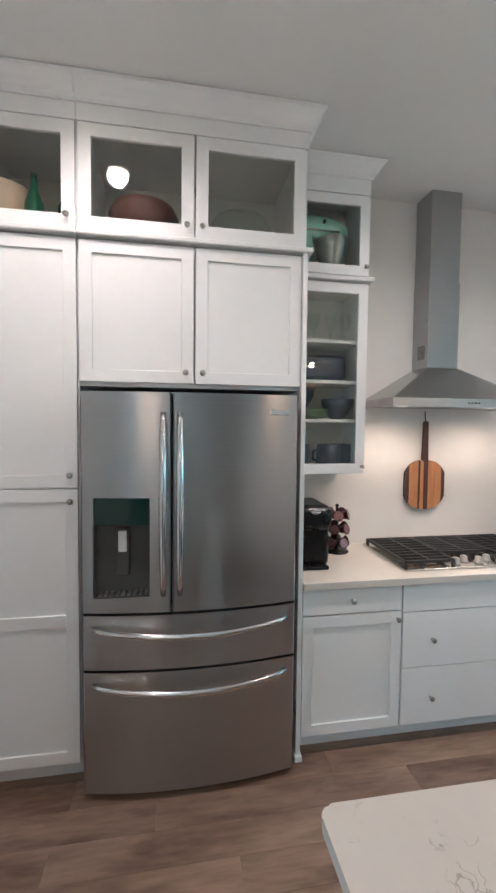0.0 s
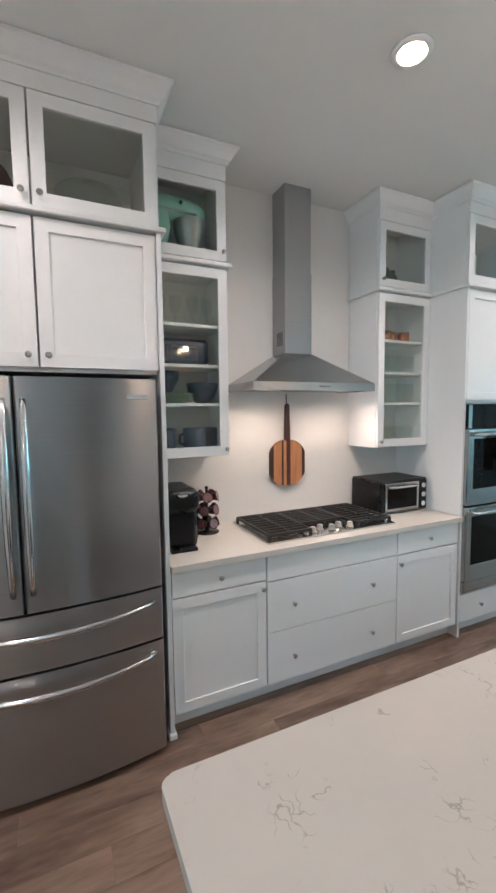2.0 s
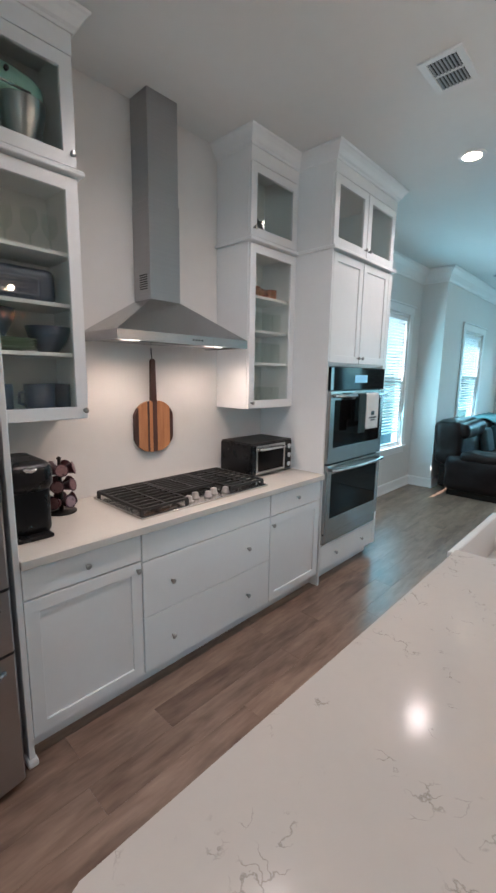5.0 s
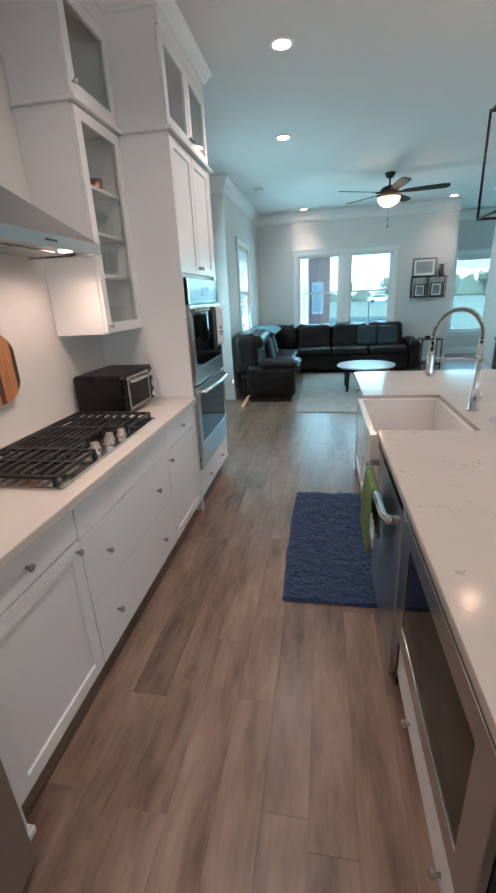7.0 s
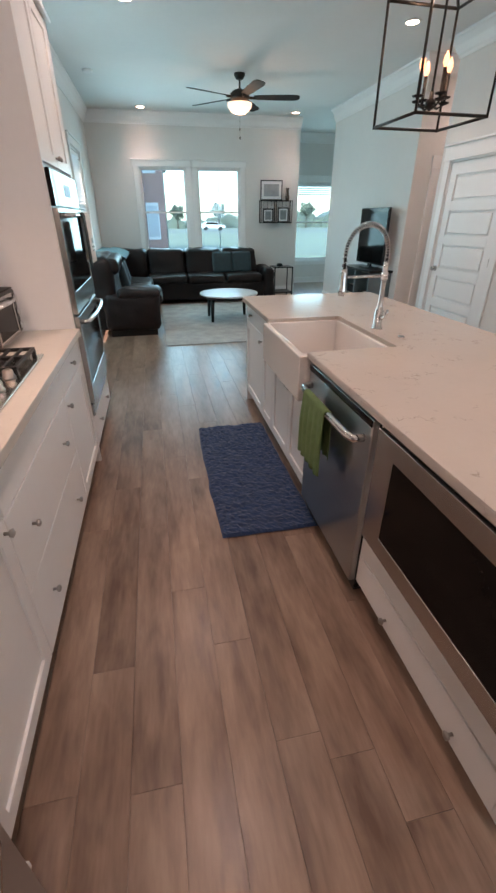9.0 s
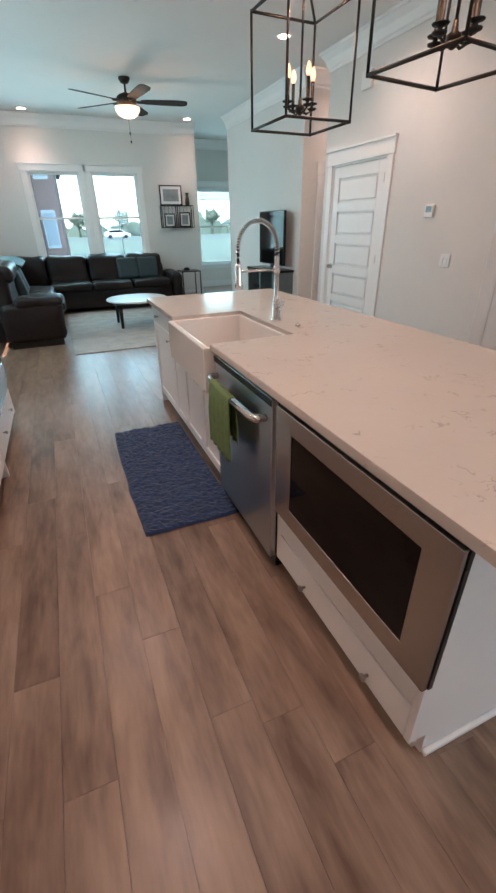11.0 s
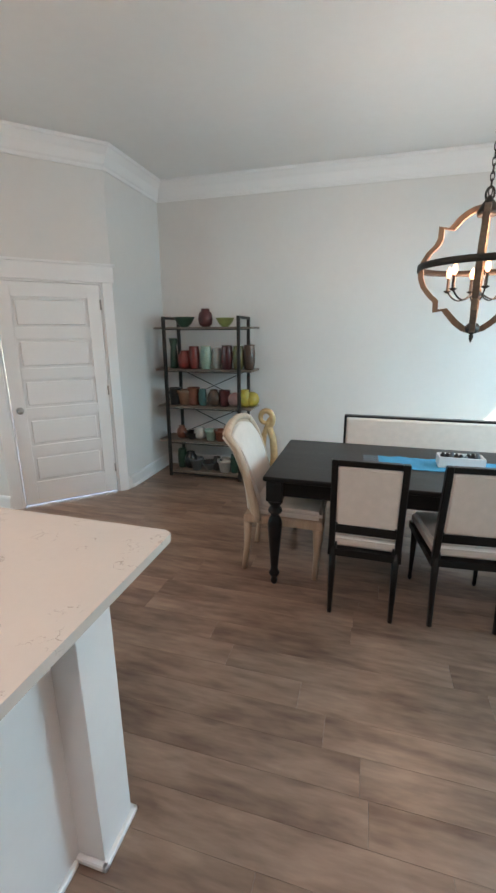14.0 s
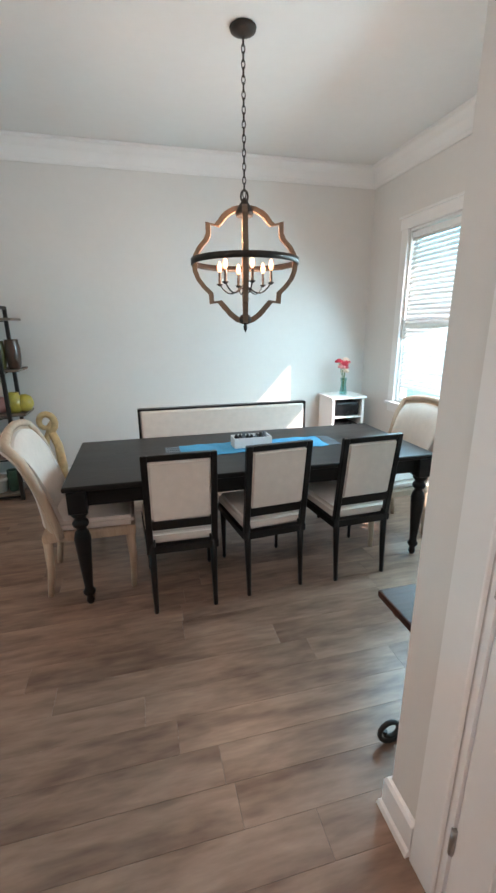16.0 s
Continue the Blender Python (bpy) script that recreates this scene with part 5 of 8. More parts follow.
# ---- dining room ----
TX0, TX1, TY0, TY1, TZ = -2.065, 0.266, -2.36, -1.41, 0.762
t = thing("dining_table", ((TX0 + TX1) / 2, (TY0 + TY1) / 2, 0), "long black painted dining table with turned legs", "table")
bm = B()
box(bm, TX0, TX1, TY0, TY1, TZ - 0.032, TZ, 0.008, 3)
part("tabletop", bm, BLACKWOOD, t)
bm = B()
prism(bm, [(TX0 + 0.02, TZ - 0.032), (TX0 + 0.05, TZ - 0.055), (TX0 + 0.05, TZ - 0.135), (TX1 - 0.05, TZ - 0.135), (TX1 - 0.05, TZ - 0.055), (TX1 - 0.02, TZ - 0.032)], "y", TY0 + 0.05, TY0 + 0.072)
prism(bm, [(TX0 + 0.02, TZ - 0.032), (TX0 + 0.05, TZ - 0.055), (TX0 + 0.05, TZ - 0.135), (TX1 - 0.05, TZ - 0.135), (TX1 - 0.05, TZ - 0.055), (TX1 - 0.02, TZ - 0.032)], "y", TY1 - 0.072, TY1 - 0.05)
for x in (TX0 + 0.05, TX1 - 0.072):
    box(bm, x, x + 0.022, TY0 + 0.072, TY1 - 0.072, TZ - 0.135, TZ - 0.032)
part("apron", bm, BLACKWOOD, t)
LEGP = [(0.012, 0.0), (0.020, 0.012), (0.024, 0.03), (0.018, 0.055), (0.034, 0.075), (0.036, 0.09), (0.026, 0.105), (0.024, 0.12), (0.034, 0.25), (0.045, 0.40), (0.047, 0.44), (0.038, 0.475), (0.028, 0.49), (0.026, 0.50), (0.042, 0.515), (0.046, 0.53), (0.040, 0.545), (0.030, 0.555), (0.034, 0.565), (0.048, 0.585), (0.048, 0.60)]
for x in (TX0 + 0.07, TX1 - 0.07):
    for y in (TY0 + 0.07, TY1 - 0.052):
        bm = B()
        lathe(bm, LEGP, (x, y, 0), 18)
        box(bm, x - 0.05, x + 0.05, y - 0.05, y + 0.05, 0.60, TZ - 0.033, 0.004)
        part("leg", bm, BLACKWOOD, t)


def cushion(bm, x0, x1, y0, y1, z0, z1, r=0.03, seg=4):
    return box(bm, x0, x1, y0, y1, z0, z1, r, seg)


# side chairs: black frame, cream seat and back; local -y is the way the sitter faces
ch = thing("dining_chair", (0, 0, 0), "black framed dining chair with cream upholstered back and seat", "chair", "dining chairs along the table")


def lean(y0, z):
    return y0 + max(0, z - 0.45) * 0.14


for sx in (-1, 1):
    bm = B()
    pts = [(sx * 0.172, 0.235, 0.0), (sx * 0.172, 0.215, 0.25), (sx * 0.172, 0.205, 0.45)]
    tube(bm, [Vector(p) for p in pts], [0.014, 0.019, 0.022], 8)
    part("back_leg", bm, BLACKWOOD, ch)
    bm = B()
    lathe(bm, [(0.010, 0), (0.014, 0.02), (0.011, 0.04), (0.021, 0.34), (0.024, 0.355), (0.018, 0.365), (0.024, 0.371)], (sx * 0.20, -0.235, 0), 12)
    part("front_leg", bm, BLACKWOOD, ch)
bm = B()
prism(bm, [(-0.235, -0.265), (0.235, -0.265), (0.20, 0.225), (-0.20, 0.225)], "z", 0.372, 0.415)
part("seat_rail", bm, BLACKWOOD, ch)
bm = B()
prism(bm, [(-0.228, -0.262), (0.228, -0.262), (0.192, 0.20), (-0.192, 0.20)], "z", 0.416, 0.492)
bmesh.ops.bevel(bm, geom=bm.edges[:], offset=0.02, segments=3, affect="EDGES")
part("seat", bm, LINEN, ch, "cream upholstered seat")
bm = B()


def back_bar(x0, x1, z0, z1, d=0.018):
    vs = []
    for z in (z0, z1):
        for x in (x0, x1):
            for dd in (-d, d):
                vs.append(bm.verts.new((x, lean(0.205, z) + dd, z)))
    for q in [(0, 1, 3, 2), (4, 6, 7, 5), (0, 4, 5, 1), (2, 3, 7, 6), (0, 2, 6, 4), (1, 5, 7, 3)]:
        bm.faces.new([vs[i] for i in q])


for a in [(-0.197, -0.162, 0.40, 0.965), (0.162, 0.197, 0.40, 0.965), (-0.162, 0.162, 0.930, 0.965), (-0.162, 0.162, 0.518, 0.575)]:
    back_bar(*a)
bmesh.ops.bevel(bm, geom=bm.edges[:], offset=0.004, segments=1, affect="EDGES")
part("back_frame", bm, BLACKWOOD, ch)
bm = B()
back_bar(-0.163, 0.163, 0.575, 0.931, 0.024)
bmesh.ops.bevel(bm, geom=bm.edges[:], offset=0.012, segments=3, affect="EDGES")
part("backrest", bm, LINEN, ch, "cream linen back panel")
ch.matrix_basis = pose(-0.359, -1.500, 0, 0, 0, -1)
copy_thing(ch, pose(-0.893, -1.540, 0, 0, 0, 4.5))
copy_thing(ch, pose(-1.477, -1.542, 0, 0, 0, 3))

# host chairs: oak shell with a scrolled, hollow upholstered back; local -y is forward
hc = thing("host_chair", (0, 0, 0), "washed oak host chair with curved cream upholstered back", "chair", "host chairs at the table ends")
for sx in (-1, 1):
    bm = B()
    tube(bm, [(sx * 0.20, 0.27, 0.0), (sx * 0.205, 0.245, 0.18), (sx * 0.21, 0.24, 0.40)], [0.018, 0.022, 0.030], 8)
    part("back_leg", bm, OAK, hc)
    bm = B()
    tube(bm, [(sx * 0.235, -0.225, 0.0), (sx * 0.24, -0.235, 0.2), (sx * 0.235, -0.23, 0.41)], [0.017, 0.022, 0.032], 8)
    part("front_leg", bm, OAK, hc)
bm = B()
prism(bm, [(-0.27, -0.265), (0.27, -0.265), (0.245, 0.26), (-0.245, 0.26)], "z", 0.375, 0.43)
bmesh.ops.bevel(bm, geom=bm.edges[:], offset=0.006, segments=2, affect="EDGES")
part("seat_rail", bm, OAK, hc)
bm = B()
prism(bm, [(-0.262, -0.26), (0.262, -0.26), (0.23, 0.22), (-0.23, 0.22)], "z", 0.431, 0.495)
bmesh.ops.bevel(bm, geom=bm.edges[:], offset=0.022, segments=3, affect="EDGES")
part("seat", bm, LINEN, hc, "cream linen seat")


def shell(bm, inset, y_shift, thick, n=16, m=12, z0=0.40, top=1.035):
    """A back that is hollow across, leans and scrolls outward at the top."""
    grid = []
    for side in (0, 1):
        rows = []
        for j in range(m + 1):
            v = j / m
            row = []
            for i in range(n + 1):
                u = -1 + 2 * i / n
                crown_z = z0 + (top - 0.05 * u * u - inset - z0) * v
                wide = (0.245 + 0.045 * v - inset)
                y = 0.235 + y_shift + 0.10 * v ** 1.6 + 0.03 * max(0, v - 0.75) * 4 * (v - 0.75) * 4 - 0.085 * abs(u) ** 2.2 * (1 - 0.75 * v) + side * thick
                row.append(bm.verts.new((u * wide, y, crown_z)))
            rows.append(row)
        grid.append(rows)
    for side in (0, 1):
        for j in range(m):
            for i in range(n):
                g = grid[side]
                f = bm.faces.new((g[j][i], g[j][i + 1], g[j + 1][i + 1], g[j + 1][i]))
                f.smooth = True
    a, b = grid
    for j in range(m):
        for i in (0, n):
            bm.faces.new((a[j][i], a[j + 1][i], b[j + 1][i], b[j][i]))
    for i in range(n):
        for j in (0, m):
            bm.faces.new((a[j][i], a[j][i + 1], b[j][i + 1], b[j][i]))
    return bm


part("back_shell", shell(B(), 0.0, 0.02, 0.022), OAK, hc)
part("backrest", shell(B(), 0.035, -0.018, 0.045, z0=0.45), LINEN, hc, "cream linen inner back")
part("outer_back", shell(B(), 0.035, 0.038, 0.016, z0=0.42), LINEN, hc, "cream linen outer back")
bm = B()
edge = []
for j in range(0, 13):
    v = j / 12
    edge.append((-0.247 - 0.045 * v, 0.245 + 0.10 * v ** 1.6 + 0.03 * max(0, v - 0.75) ** 2 * 16 - 0.085 * (1 - 0.75 * v), 0.40 + 0.585 * v))
topl = []
for i in range(1, 12):
    u = -1 + 2 * i / 12
    topl.append((u * 0.292, 0.245 + 0.10 + 0.03 - 0.021 * abs(u) ** 2.2, 1.035 - 0.05 * u * u))
edge2 = [(-x, y, z) for x, y, z in reversed(edge)]
tube(bm, edge + topl + edge2, 0.023, 8)
part("back_frame", bm, OAK, hc)
hc.matrix_basis = pose(0.178, -1.805, 0, 0, 0, -88)
copy_thing(hc, pose(-1.98, -1.875, 0, 0, 0, 92))

# bench behind the table
bn = thing("upholstered_bench", (-0.92, -2.55, 0), "long cream upholstered bench with back and black frame", "bench")
BX0, BX1 = -1.615, -0.145
bm = B()
cushion(bm, BX0 + 0.02, BX1 - 0.02, -2.60, -2.16, 0.40, 0.50, 0.025)
part("seat", bm, LINEN, bn)
bm = B()
box(bm, BX0 + 0.018, BX1 - 0.018, -2.685, -2.615, 0.42, 0.918, 0.02, 3)
part("backrest", bm, LINEN, bn)
bm = B()
for a in [(BX0, BX0 + 0.018, -2.69, -2.62, 0.0, 0.932), (BX1 - 0.018, BX1, -2.69, -2.62, 0.0, 0.932), (BX0, BX1, -2.69, -2.625, 0.919, 0.934), (BX0, BX1, -2.61, -2.15, 0.34, 0.399)]:
    box(bm, *a, 0.003)
part("frame", bm, BLACKWOOD, bn)
for x in (BX0 + 0.03, BX1 - 0.03):
    bm = B()
    tube(bm, [(x, -2.18, 0), (x, -2.18, 0.35)], [0.014, 0.024], 8)
    part("leg", bm, BLACKWOOD, bn)
# runner, box
BLUECLOTH = mat("blue_runner_cloth", (0.03, 0.26, 0.44), 0.85, vary=0.12, scale=14, bump=0.3, bump_scale=300)
bm = B()
n = 40
for i in range(n + 1):
    x = -1.46 + i * (1.04 / n)
    for j in range(9):
        y = -2.05 + j * 0.033
        bm.verts.new((x, y + 0.006 * math.sin(i * 0.7), TZ + 0.004 + 0.0015 * math.sin(i * 1.3 + j)))
bm.verts.ensure_lookup_table()
for i in range(n):
    for j in range(8):
        f = bm.faces.new((bm.verts[i * 9 + j], bm.verts[(i + 1) * 9 + j], bm.verts[(i + 1) * 9 + j + 1], bm.verts[i * 9 + j + 1]))
ext = bmesh.ops.extrude_face_region(bm, geom=bm.faces[:])
bmesh.ops.translate(bm, verts=[v for v in ext["geom"] if isinstance(v, bmesh.types.BMVert)], vec=(0, 0, -0.0025))
rn = thing("table_runner", (-0.98, -2.0, TZ), "bright blue cloth runner with lace ends on the table", "table runner")
part("cloth", bm, BLUECLOTH, rn)
LACE = mat("lace_grey", (0.10, 0.12, 0.14), 0.9, vary=0.3, scale=60)
for x0, x1 in [(-1.56, -1.462), (-0.418, -0.32)]:
    bm = B()
    for i in range(7):
        for j in range(5):
            cxx, cyy = x0 + (x1 - x0) * (i + 0.5) / 7, -2.045 + 0.25 * (j + 0.5) / 5
            lathe(bm, [(0.004, 0), (0.010, 0.001), (0.010, 0.002), (0.004, 0.003)], (cxx, cyy, TZ + 0.001), 6, (1.0, 2.6))
    ob = part("lace", bm, LACE, rn, "dark lace end")
bx = thing("white_wooden_box", (-0.965, -2.0, TZ + 0.008), "small white wooden box of dark trinkets", "box")
bm = B()
bz = TZ + 0.008
for a in [(-1.10, -0.83, -2.06, -2.05, bz, bz + 0.07), (-1.10, -0.83, -1.95, -1.94, bz, bz + 0.07), (-1.10, -1.09, -2.05, -1.95, bz, bz + 0.07), (-0.84, -0.83, -2.05, -1.95, bz, bz + 0.07), (-1.09, -0.84, -2.05, -1.95, bz, bz + 0.006)]:
    box(bm, *a, 0.0015)
part("crate", bm, TRIM, bx)
rng = random.Random(8)
for i in range(9):
    bm = B()
    x, y = -1.065 + 0.025 * i, -2.0 + rng.uniform(-0.03, 0.03)
    lathe(bm, [(0.01, 0), (0.022, 0.02), (0.02, 0.05), (0.008, 0.066 + rng.uniform(0, 0.02))], (x, y, bz + 0.007), 10)
    part("trinket", bm, BLACKPL if i % 3 else MATS["lace_grey"], bx)

bx.location.x += 0.045
bx.location.y += 0.082

# chandelier
CHX, CHY = -0.89, -1.94
cl = thing("dining_chandelier", (CHX, CHY, CEIL), "quatrefoil wood and bronze orb chandelier with lit candles", "chandelier")
bm = B()
lathe(bm, [(0.012, -0.045), (0.05, -0.03), (0.072, -0.018), (0.075, -0.004), (0.07, 0.0)], (CHX, CHY, CEIL - 0.001), 24)
part("canopy", bm, BRONZE, cl)
bm = B()
z = CEIL - 0.045
i = 0
while z > 2.375:
    pts = []
    for k in range(10):
        a = 2 * math.pi * k / 10
        u, w = 0.010 * math.cos(a), 0.024 * math.sin(a)
        pts.append((CHX + (u if i % 2 else 0), CHY + (0 if i % 2 else u), z - 0.02 + w))
    tube(bm, pts, 0.0032, 5, True)
    z -= 0.036
    i += 1
part("chain", bm, BRONZE, cl)
bm = B()
pts = [(CHX + 0.022 * math.cos(2 * math.pi * k / 14), CHY, 2.345 + 0.036 * math.sin(2 * math.pi * k / 14)) for k in range(14)]
tube(bm, pts, 0.006, 6, True)
lathe(bm, [(0.012, 0.10), (0.018, 0.085), (0.03, 0.07), (0.052, 0.03), (0.056, 0.015), (0.05, 0.0)], (CHX, CHY, 2.235), 18)
part("top_hub", bm, BRONZE, cl)
OS = 0.0039


def rib_z(v):
    return ZR + v * (0.00330 if v > 0 else 0.00368)


OUT = [(0.03, 98), (9, 97), (18, 95), (30, 88), (38, 80), (43, 72), (48, 66), (62, 70), (62, 50), (56, 46), (66, 40), (76, 28), (83, 14), (86, 0), (85, -14), (80, -28), (70, -42), (60, -52), (59, -68), (46, -66), (38, -76), (28, -88), (16, -98), (4, -102)]
OUT = OUT[:9] + OUT[10:]
ZR = 1.975
for q in range(4):
    a = radians(77 + 90 * q)
    dx, dy = math.cos(a), math.sin(a)
    nx, ny = -dy, dx
    bm = B()
    rows = []
    for r_, z_ in OUT:
        c0 = Vector((CHX + dx * r_ * OS, CHY + dy * r_ * OS, rib_z(z_)))
        inn = Vector((CHX + dx * max(0, r_ - 7.5) * OS, CHY + dy * max(0, r_ - 7.5) * OS, rib_z(z_ * 0.935)))
        w = Vector((nx, ny, 0)) * 0.016
        rows.append([bm.verts.new(p) for p in (c0 - w, c0 + w, inn + w, inn - w)])
    for r0, r1 in zip(rows, rows[1:]):
        for k in range(4):
            bm.faces.new((r0[k], r0[(k + 1) % 4], r1[(k + 1) % 4], r1[k]))
    bm.faces.new(rows[0])
    bm.faces.new(rows[-1][::-1])
    part("rib", bm, DRIFT, cl, "weathered wood rib")
bm = B()
R0, R1 = 0.330, 0.341
lathe(bm, [(R0, -0.018), (R1, -0.018), (R1, 0.018), (R0, 0.018), (R0, -0.018)], (CHX, CHY, ZR), 48, caps=False)
part("ring", bm, BRONZE, cl, "dark bronze band")
bm = B()
tube(bm, [(CHX, CHY, 1.63), (CHX, CHY, 2.24)], 0.010, 8)
lathe(bm, [(0.001, 0.0), (0.010, 0.02), (0.014, 0.04), (0.008, 0.05), (0.035, 0.06), (0.045, 0.085), (0.03, 0.11), (0.01, 0.12)], (CHX, CHY, 1.545), 16)
part("stem", bm, BRONZE, cl)
bm = B()
lathe(bm, [(0.006, -0.03), (0.022, -0.015), (0.026, 0.0), (0.012, 0.02)], (CHX, CHY, 1.83), 14)
part("arm_hub", bm, BRONZE, cl)
for q in range(6):
    a = radians(31 + 60 * q)
    pts = []
    for k in range(9):
        u = k / 8
        r_ = 0.02 + 0.15 * u
        pts.append((CHX + r_ * math.cos(a), CHY + r_ * math.sin(a), 1.83 - 0.045 * math.sin(math.pi * u * 0.9) + 0.03 * u ** 3))
    bm = B()
    tube(bm, pts, 0.005, 6)
    arm = part("arm", bm, BRONZE, cl)
    bm = B()
    x, y, z = pts[-1]
    lathe(bm, [(0.005, -0.01), (0.02, 0.0), (0.022, 0.004), (0.009, 0.008), (0.009, 0.075)], (x, y, z), 12)
    part("candle_sleeve", bm, BRONZE, arm)
    bm = B()
    lathe(bm, [(0.007, 0), (0.014, 0.016), (0.017, 0.03), (0.012, 0.05), (0.001, 0.068)], (x, y, z + 0.075), 12)
    part("bulb", bm, BULB, arm, "glowing candle bulb")
lamp("chandelier_glow", "POINT", pose(CHX, CHY, 2.08), 2.2, (1.0, 0.72, 0.48), soft=0.12)

# corner cabinet with vase
cc = thing("corner_stand", (-2.43, -3.52, 0), "small white wooden stand with dark open shelves", "side table")
bm = B()
x0, x1, y0, y1, zt = -2.62, -2.23, -3.70, -3.34, 0.82
for a in [(x0, x0 + 0.03, y0, y1, 0, zt - 0.025), (x1 - 0.03, x1, y0, y1, 0, zt - 0.025), (x0 + 0.03, x1 - 0.03, y0, y0 + 0.015, 0.06, zt - 0.025)]:
    box(bm, *a, 0.002)
part("body", bm, TRIM, cc)
bm = B()
box(bm, x0 - 0.02, x1 + 0.02, y0 - 0.01, y1 + 0.02, zt - 0.0245, zt, 0.005, 2)
part("top", bm, TRIM, cc)
for z in (0.08, 0.33, 0.58):
    bm = B()
    box(bm, x0 + 0.031, x1 - 0.031, y0 + 0.016, y1, z, z + 0.018)
    part("shelf", bm, TRIM, cc)
# added dark blocks that make the open shelves dark
for z in (0.098, 0.348, 0.598):
    bm = B()
    box(bm, x0 + 0.05, x1 - 0.05, y0 + 0.03, y1 - 0.02, z, z + 0.16, 0.02, 3)
    part("basket", bm, MATS["black_plastic"], cc, "dark block filling the open shelf")
vs = thing("flower_vase", (-2.43, -3.50, zt), "clear glass vase with red and pink flowers", "vase")
bm = B()
lathe(bm, [(0.035, 0), (0.045, 0.01), (0.038, 0.06), (0.028, 0.13), (0.04, 0.19), (0.037, 0.19), (0.025, 0.13), (0.034, 0.06), (0.03, 0.012)], (-2.43, -3.50, zt + 0.001), 18)
part("glass", bm, glass("vase_glass", (0.75, 0.95, 0.93), tint=0.9), vs)
STEM = mat("stem_green", (0.06, 0.16, 0.04), 0.6, vary=0.2, scale=20)
PETALS = [mat("petal_red", (0.55, 0.02, 0.04), 0.7, vary=0.2, scale=40), mat("petal_pink", (0.75, 0.30, 0.28), 0.7, vary=0.2, scale=40), mat("petal_cream", (0.80, 0.62, 0.48), 0.7, vary=0.15, scale=40)]
rng = random.Random(21)
for i in range(11):
    a = rng.uniform(0, 6.28)
    rr = rng.uniform(0.0, 0.095)
    zz = zt + 0.30 + rng.uniform(-0.04, 0.09)
    hx, hy = -2.43 + rr * math.cos(a), -3.50 + rr * math.sin(a)
    bm = B()
    tube(bm, [(-2.43, -3.50, zt + 0.03), (-2.43 + rr * 0.3 * math.cos(a), -3.50 + rr * 0.3 * math.sin(a), zt + 0.19), (hx, hy, zz)], 0.003, 5)
    st_ = part("stem", bm, STEM, vs)
    bm = B()
    for ring, cnt in ((0.034, 7), (0.024, 6), (0.012, 4)):
        for k in range(cnt):
            b_ = 2 * math.pi * k / cnt + ring * 50
            px, py, pz = hx + ring * math.cos(b_), hy + ring * math.sin(b_), zz + (0.034 - ring) * 0.8
            lathe(bm, [(0.002, -0.012), (0.014, -0.004), (0.015, 0.008), (0.006, 0.016)], (px, py, pz), 6)
    part("flower", bm, PETALS[i % 3], st_)

# plant-pot shelf
sh = thing("etagere_shelf", (1.40, -3.45, 0), "black metal frame shelf with five grey wood boards", "shelf")
SXs, SYs = (0.985, 1.822), (-3.64, -3.27)
for x in SXs:
    for y in SYs:
        bm = B()
        box(bm, x - 0.016, x + 0.016, y - 0.016, y + 0.016, 0.0, 1.775, 0.002)
        part("post", bm, BLACKMETAL, sh)
bm = B()
for x in SXs:
    box(bm, x - 0.014, x + 0.014, SYs[0] + 0.016, SYs[1] - 0.016, 1.747, 1.775)
part("top_bar", bm, BLACKMETAL, sh)
SHZ = (1.668, 1.226, 0.823, 0.424, 0.06)
for i, z in enumerate(SHZ):
    bm = B()
    ex = 0.13 if i < 4 else -0.017
    box(bm, SXs[0] - ex, SXs[1] + ex, SYs[0] + 0.017, SYs[1] - 0.017, z - 0.02, z, 0.003)
    part("board", bm, SHELFWOOD, sh)
    bm = B()
    box(bm, SXs[0] + 0.016, SXs[1] - 0.016, SYs[1] - 0.012, SYs[1] + 0.006, z - 0.03, z - 0.021)
    box(bm, SXs[0] + 0.016, SXs[1] - 0.016, SYs[0] - 0.006, SYs[0] + 0.012, z - 0.03, z - 0.021)
    part("rail", bm, BLACKMETAL, sh)
for za, zb in [(0.43, 0.80), (0.83, 1.20)]:
    bm = B()
    tube(bm, [(SXs[0], SYs[0], za), (SXs[1], SYs[0], zb)], 0.005, 6)
    tube(bm, [(SXs[1], SYs[0] + 0.012, za), (SXs[0], SYs[0] + 0.012, zb)], 0.005, 6)
    part("cross_brace", bm, BLACKMETAL, sh)
GLAZES = {}


def glaze(c):
    if c not in GLAZES:
        GLAZES[c] = mat("glaze", tuple(0.55 * v for v in c), 0.32, vary=0.22, scale=22, bump=0.1, bump_scale=60, coat=0.3)
    return GLAZES[c]


